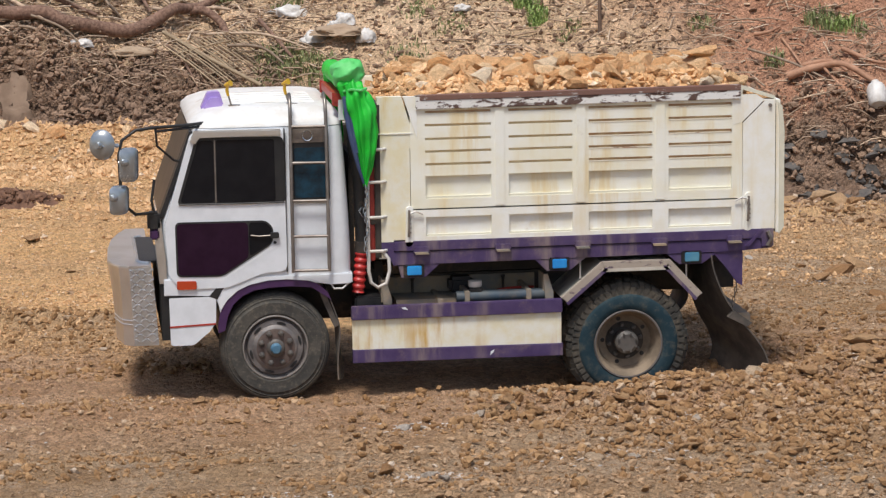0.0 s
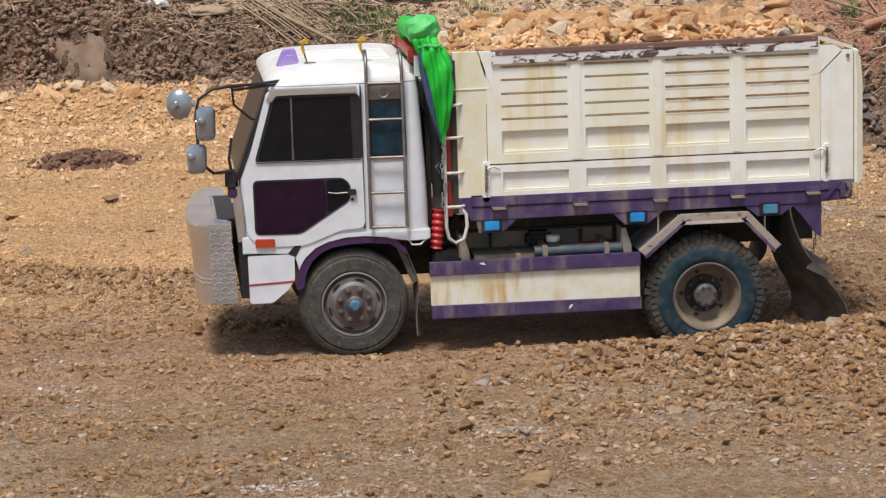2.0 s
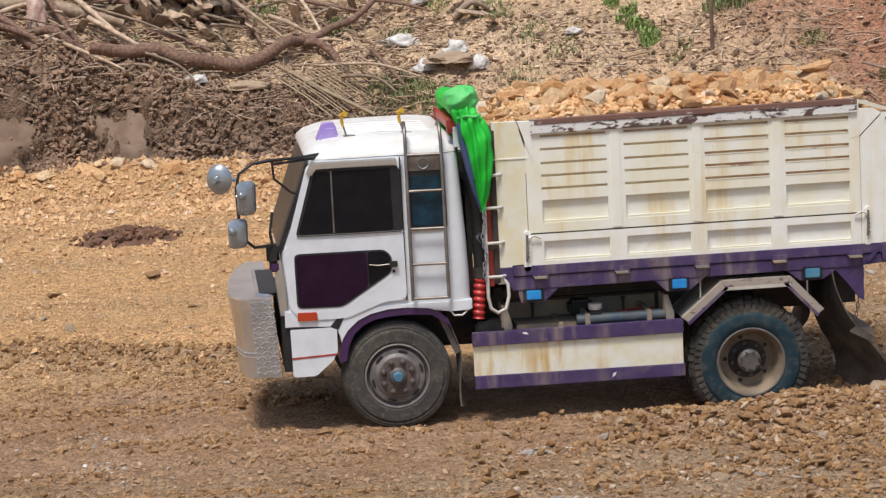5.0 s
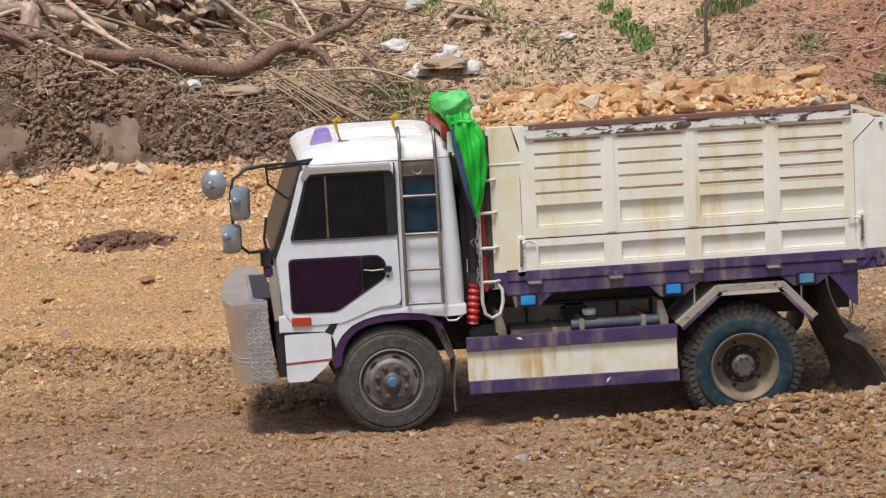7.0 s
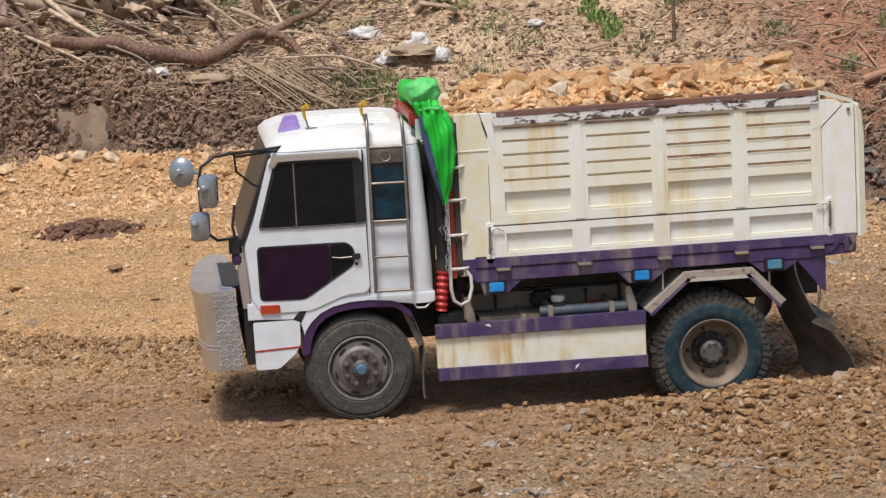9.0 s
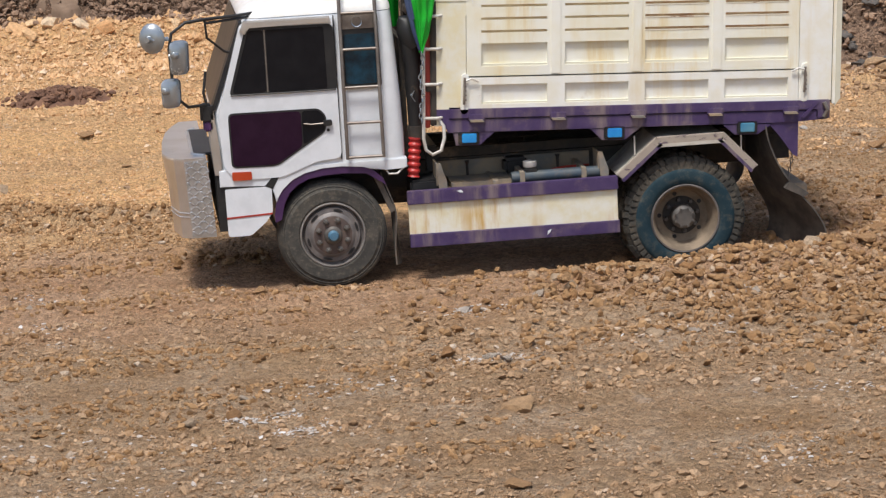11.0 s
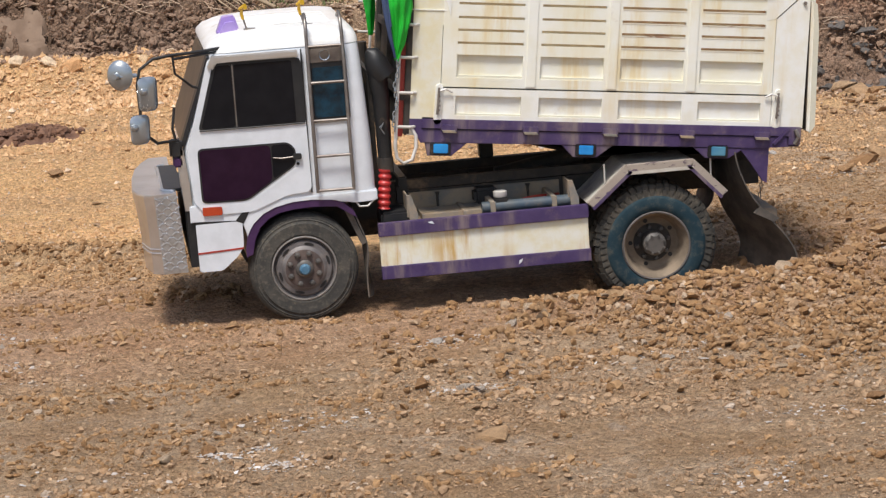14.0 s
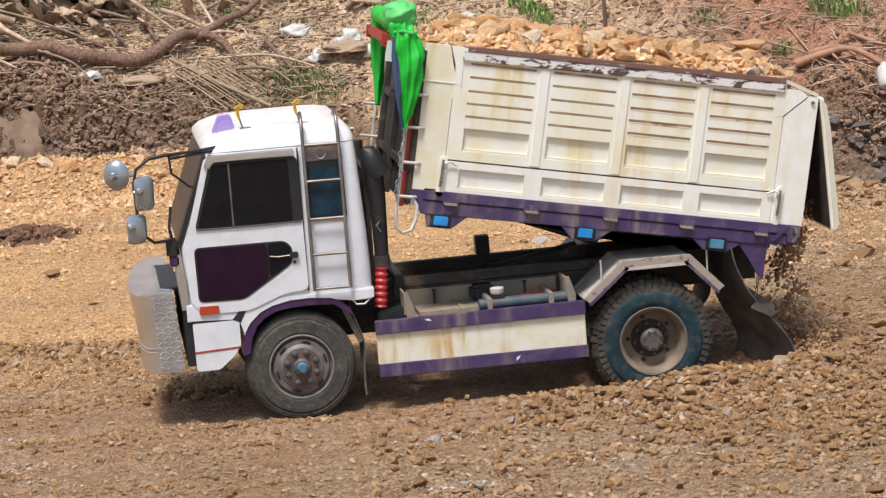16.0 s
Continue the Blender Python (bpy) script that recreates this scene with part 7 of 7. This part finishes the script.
    for _ in range(9000):
        x = rnd.uniform(-5.3, 10.0)
        y = bank_foot(x) + 0.7 + 4.2 * rnd.random()
        if rnd.random() < (0.75 if x > 6.5 else 0.0):
            continue
        chips.append((x, y, ground_z(x, y) + 0.012, 0.014 + 0.045 * rnd.random() ** 2))
    shard_cloud("wood_litter", chips, M_CHIPS_WOOD, "dry leaves and wood chips strewn over the slope", "litter", 0.28)
    tw = bmesh.new()
    for _ in range(1900):
        x = rnd.uniform(-5.2, 2.2) if rnd.random() < 0.75 else rnd.uniform(3.5, 10)
        y = bank_foot(x) + 0.6 + 3.4 * rnd.random()
        a, l = rnd.uniform(0, 6.28), rnd.uniform(0.08, 0.35)
        p = seat(x, y, 0.05)
        d = Vector((math.cos(a) * l, math.sin(a) * l * 0.7, rnd.uniform(-0.06, 0.10)))
        tube(tw, [p - d, p + Vector((0, 0, rnd.uniform(0, 0.05))), p + d], rnd.uniform(0.004, 0.012), 4)
    tagged(part("twig_litter", tw, M_TWIG, None, "dry twigs and stalks lying over the slope"), category="twigs", kind="stuff")


def weed(x, y, r, h, n, material, label, seed):
    """A tuft of many narrow bent leaves."""
    rnd = random.Random(seed)
    bm = bmesh.new()
    for _ in range(n):
        a, d = rnd.uniform(0, 6.28), r * rnd.random() ** 0.7
        p = seat(x + d * math.cos(a), y + d * math.sin(a), -0.01)
        b, lean, l, w = rnd.uniform(0, 6.28), rnd.uniform(0.1, 0.6), h * rnd.uniform(0.4, 1.1), rnd.uniform(0.006, 0.014)
        out, side = Vector((math.cos(b), math.sin(b), 0)), Vector((-math.sin(b), math.cos(b), 0))
        q, t = p + out * l * lean * 0.4 + Vector((0, 0, l * 0.65)), p + out * l * lean + Vector((0, 0, l * 0.85))
        v = [bm.verts.new(c) for c in (p - side * w * 0.6, p + side * w * 0.6, q + side * w, t, q - side * w)]
        bm.faces.new(v)
    ob = part("weed_tuft", bm, material, None, label)
    return tagged(ob, category="weeds", group="weeds on the bank", kind="stuff")


def build_weeds():
    g, b = "low green weeds growing on the bank", "bright fresh grass tuft on the slope"
    k = 0
    for x, y, r, h, n, bright in ((4.75, 15.3, 0.16, 0.16, 260, 1), (4.85, 14.95, 0.18, 0.18, 320, 1), (4.95, 14.6, 0.16, 0.16, 260, 1), (4.6, 15.7, 0.12, 0.14, 160, 1), (6.35, 14.5, 0.22, 0.28, 420, 0), (6.0, 14.7, 0.25, 0.2, 300, 0), (0.65, 16.6, 0.2, 0.2, 260, 0), (1.2, 14.75, 0.35, 0.16, 420, 0), (1.45, 14.5, 0.35, 0.16, 420, 0), (0.9, 14.2, 0.25, 0.15, 240, 0),
                                   (1.75, 14.2, 0.3, 0.15, 260, 0), (8.6, 12.7, 0.3, 0.22, 330, 0), (8.75, 12.5, 0.2, 0.2, 200, 1), (9.0, 12.3, 0.12, 0.15, 110, 0), (7.7, 12.0, 0.15, 0.15, 120, 0), (3.3, 15.2, 0.3, 0.10, 160, 0), (2.9, 16.1, 0.3, 0.12, 200, 0), (3.7, 14.6, 0.25, 0.08, 140, 0), (5.3, 14.0, 0.2, 0.10, 120, 0), (1.5, 16.2, 0.25, 0.12, 200, 0), (2.2, 16.6, 0.25, 0.12, 200, 1), (-0.4, 17.0, 0.2, 0.15, 160, 0), (-2.4, 15.9, 0.12, 0.12, 90, 0), (7.0, 13.2, 0.2, 0.12, 120, 0), (3.0, 14.1, 0.3, 0.1, 160, 0), (1.0, 13.9, 0.3, 0.12, 200, 0)):
        k += 1
        weed(x, y, r, h, n, M_GRASS if bright else M_WEED, b if bright else g, k)


# ---- soil running out under the tailgate ----
FALLS = []


def build_falls():
    rnd = random.Random(21)
    for k in range(60):
        start = 14.2 + 1.9 * k / 59
        bm = bmesh.new()
        for _ in range(120):
            c = Vector((rnd.gauss(0, 0.045), max(-0.3, min(0.3, rnd.gauss(0, 0.14))), rnd.gauss(0, 0.13)))
            r = rnd.choice((0.003, 0.004, 0.005, 0.006, 0.008, 0.010, 0.014, 0.019))
            m = Matrix.Translation(c) @ any_turn(rnd) @ Matrix.Diagonal((r * rnd.uniform(0.7, 1.4), r, r * rnd.uniform(0.9, 1.8), 1))
            bmesh.ops.create_icosphere(bm, subdivisions=1, radius=1.0, matrix=m)
        me = bpy.data.meshes.new("soil_spill")
        bm.to_mesh(me)
        bm.free()
        me.materials.append(M_CLOD)
        ob = tagged(new("soil_spill", me), "loose brown soil spilling from under the tailgate", "soil", "spilling soil", "stuff")
        FALLS.append((ob, start, rnd.uniform(4.53, 4.62), rnd.uniform(0.40, 0.9), rnd.uniform(-0.03, 0.10)))


build_ground()
build_load()
build_cover()
build_falls()
build_wood()
build_litter()
build_weeds()
scatter_rocks()
scatter_gravel()


# ---- what moves ----
TIP = [(0, 0), (9.3, 0), (9.8, 0.55), (10.3, 1.42), (10.5, 1.82), (11, 2.67), (11.5, 3.39), (12, 4.05), (12.5, 4.58), (13, 5.18), (13.5, 5.86), (14, 6.42), (14.5, 7.04), (15, 8.24), (15.5, 9.74), (16, 10.97)]
OPEN = [(0, 0), (13.4, 0), (14, 1.5), (14.5, 5.0), (15, 8.3), (15.5, 10.0), (16, 13.0)]


def motions():
    tip = [(t, pose(*HINGE, 0, a, 0)) for t, a in TIP]
    walk(bed, tip)
    walk(gate, [(t, pose(*(GATE - HINGE), 0, -a, 0)) for t, a in OPEN])
    for thing in RIDERS:
        walk(thing, tip)
    for ob, start, x, y, push in FALLS:
        # waits inside the bed, drops, and comes to rest in the spoil
        a = radians(next(p + (q - p) * (start - t0) / (t1 - t0) for (t0, p), (t1, q) in zip(TIP, TIP[1:]) if t0 <= start <= t1) if start < 16 else TIP[-1][1])
        hidden = pose(HINGE.x + 0.15 * math.cos(a) + 0.45 * math.sin(a), y, HINGE.z - 0.15 * math.sin(a) + 0.48 * math.cos(a))
        top = hidden.translation.z
        land = ground_z(x + push, y) + 0.005
        span = math.sqrt(2 * (top - land) / 9.8)
        rows = [(0, pose(3.6, y, 1.75)), (9.3, pose(3.6, y, 1.75)), (start - 0.1, hidden), (start, pose(x, y, top - 0.03))]
        for u in (0.25, 0.5, 0.75, 1.0):
            rows.append((start + span * u, pose(x + push * u, y, top - 0.03 - (top - 0.03 - land) * u * u, 0, 60 * u, 0)))
        rows.append((max(17.5, start + span + 0.5), rows[-1][1]))
        walk(ob, rows)


motions()
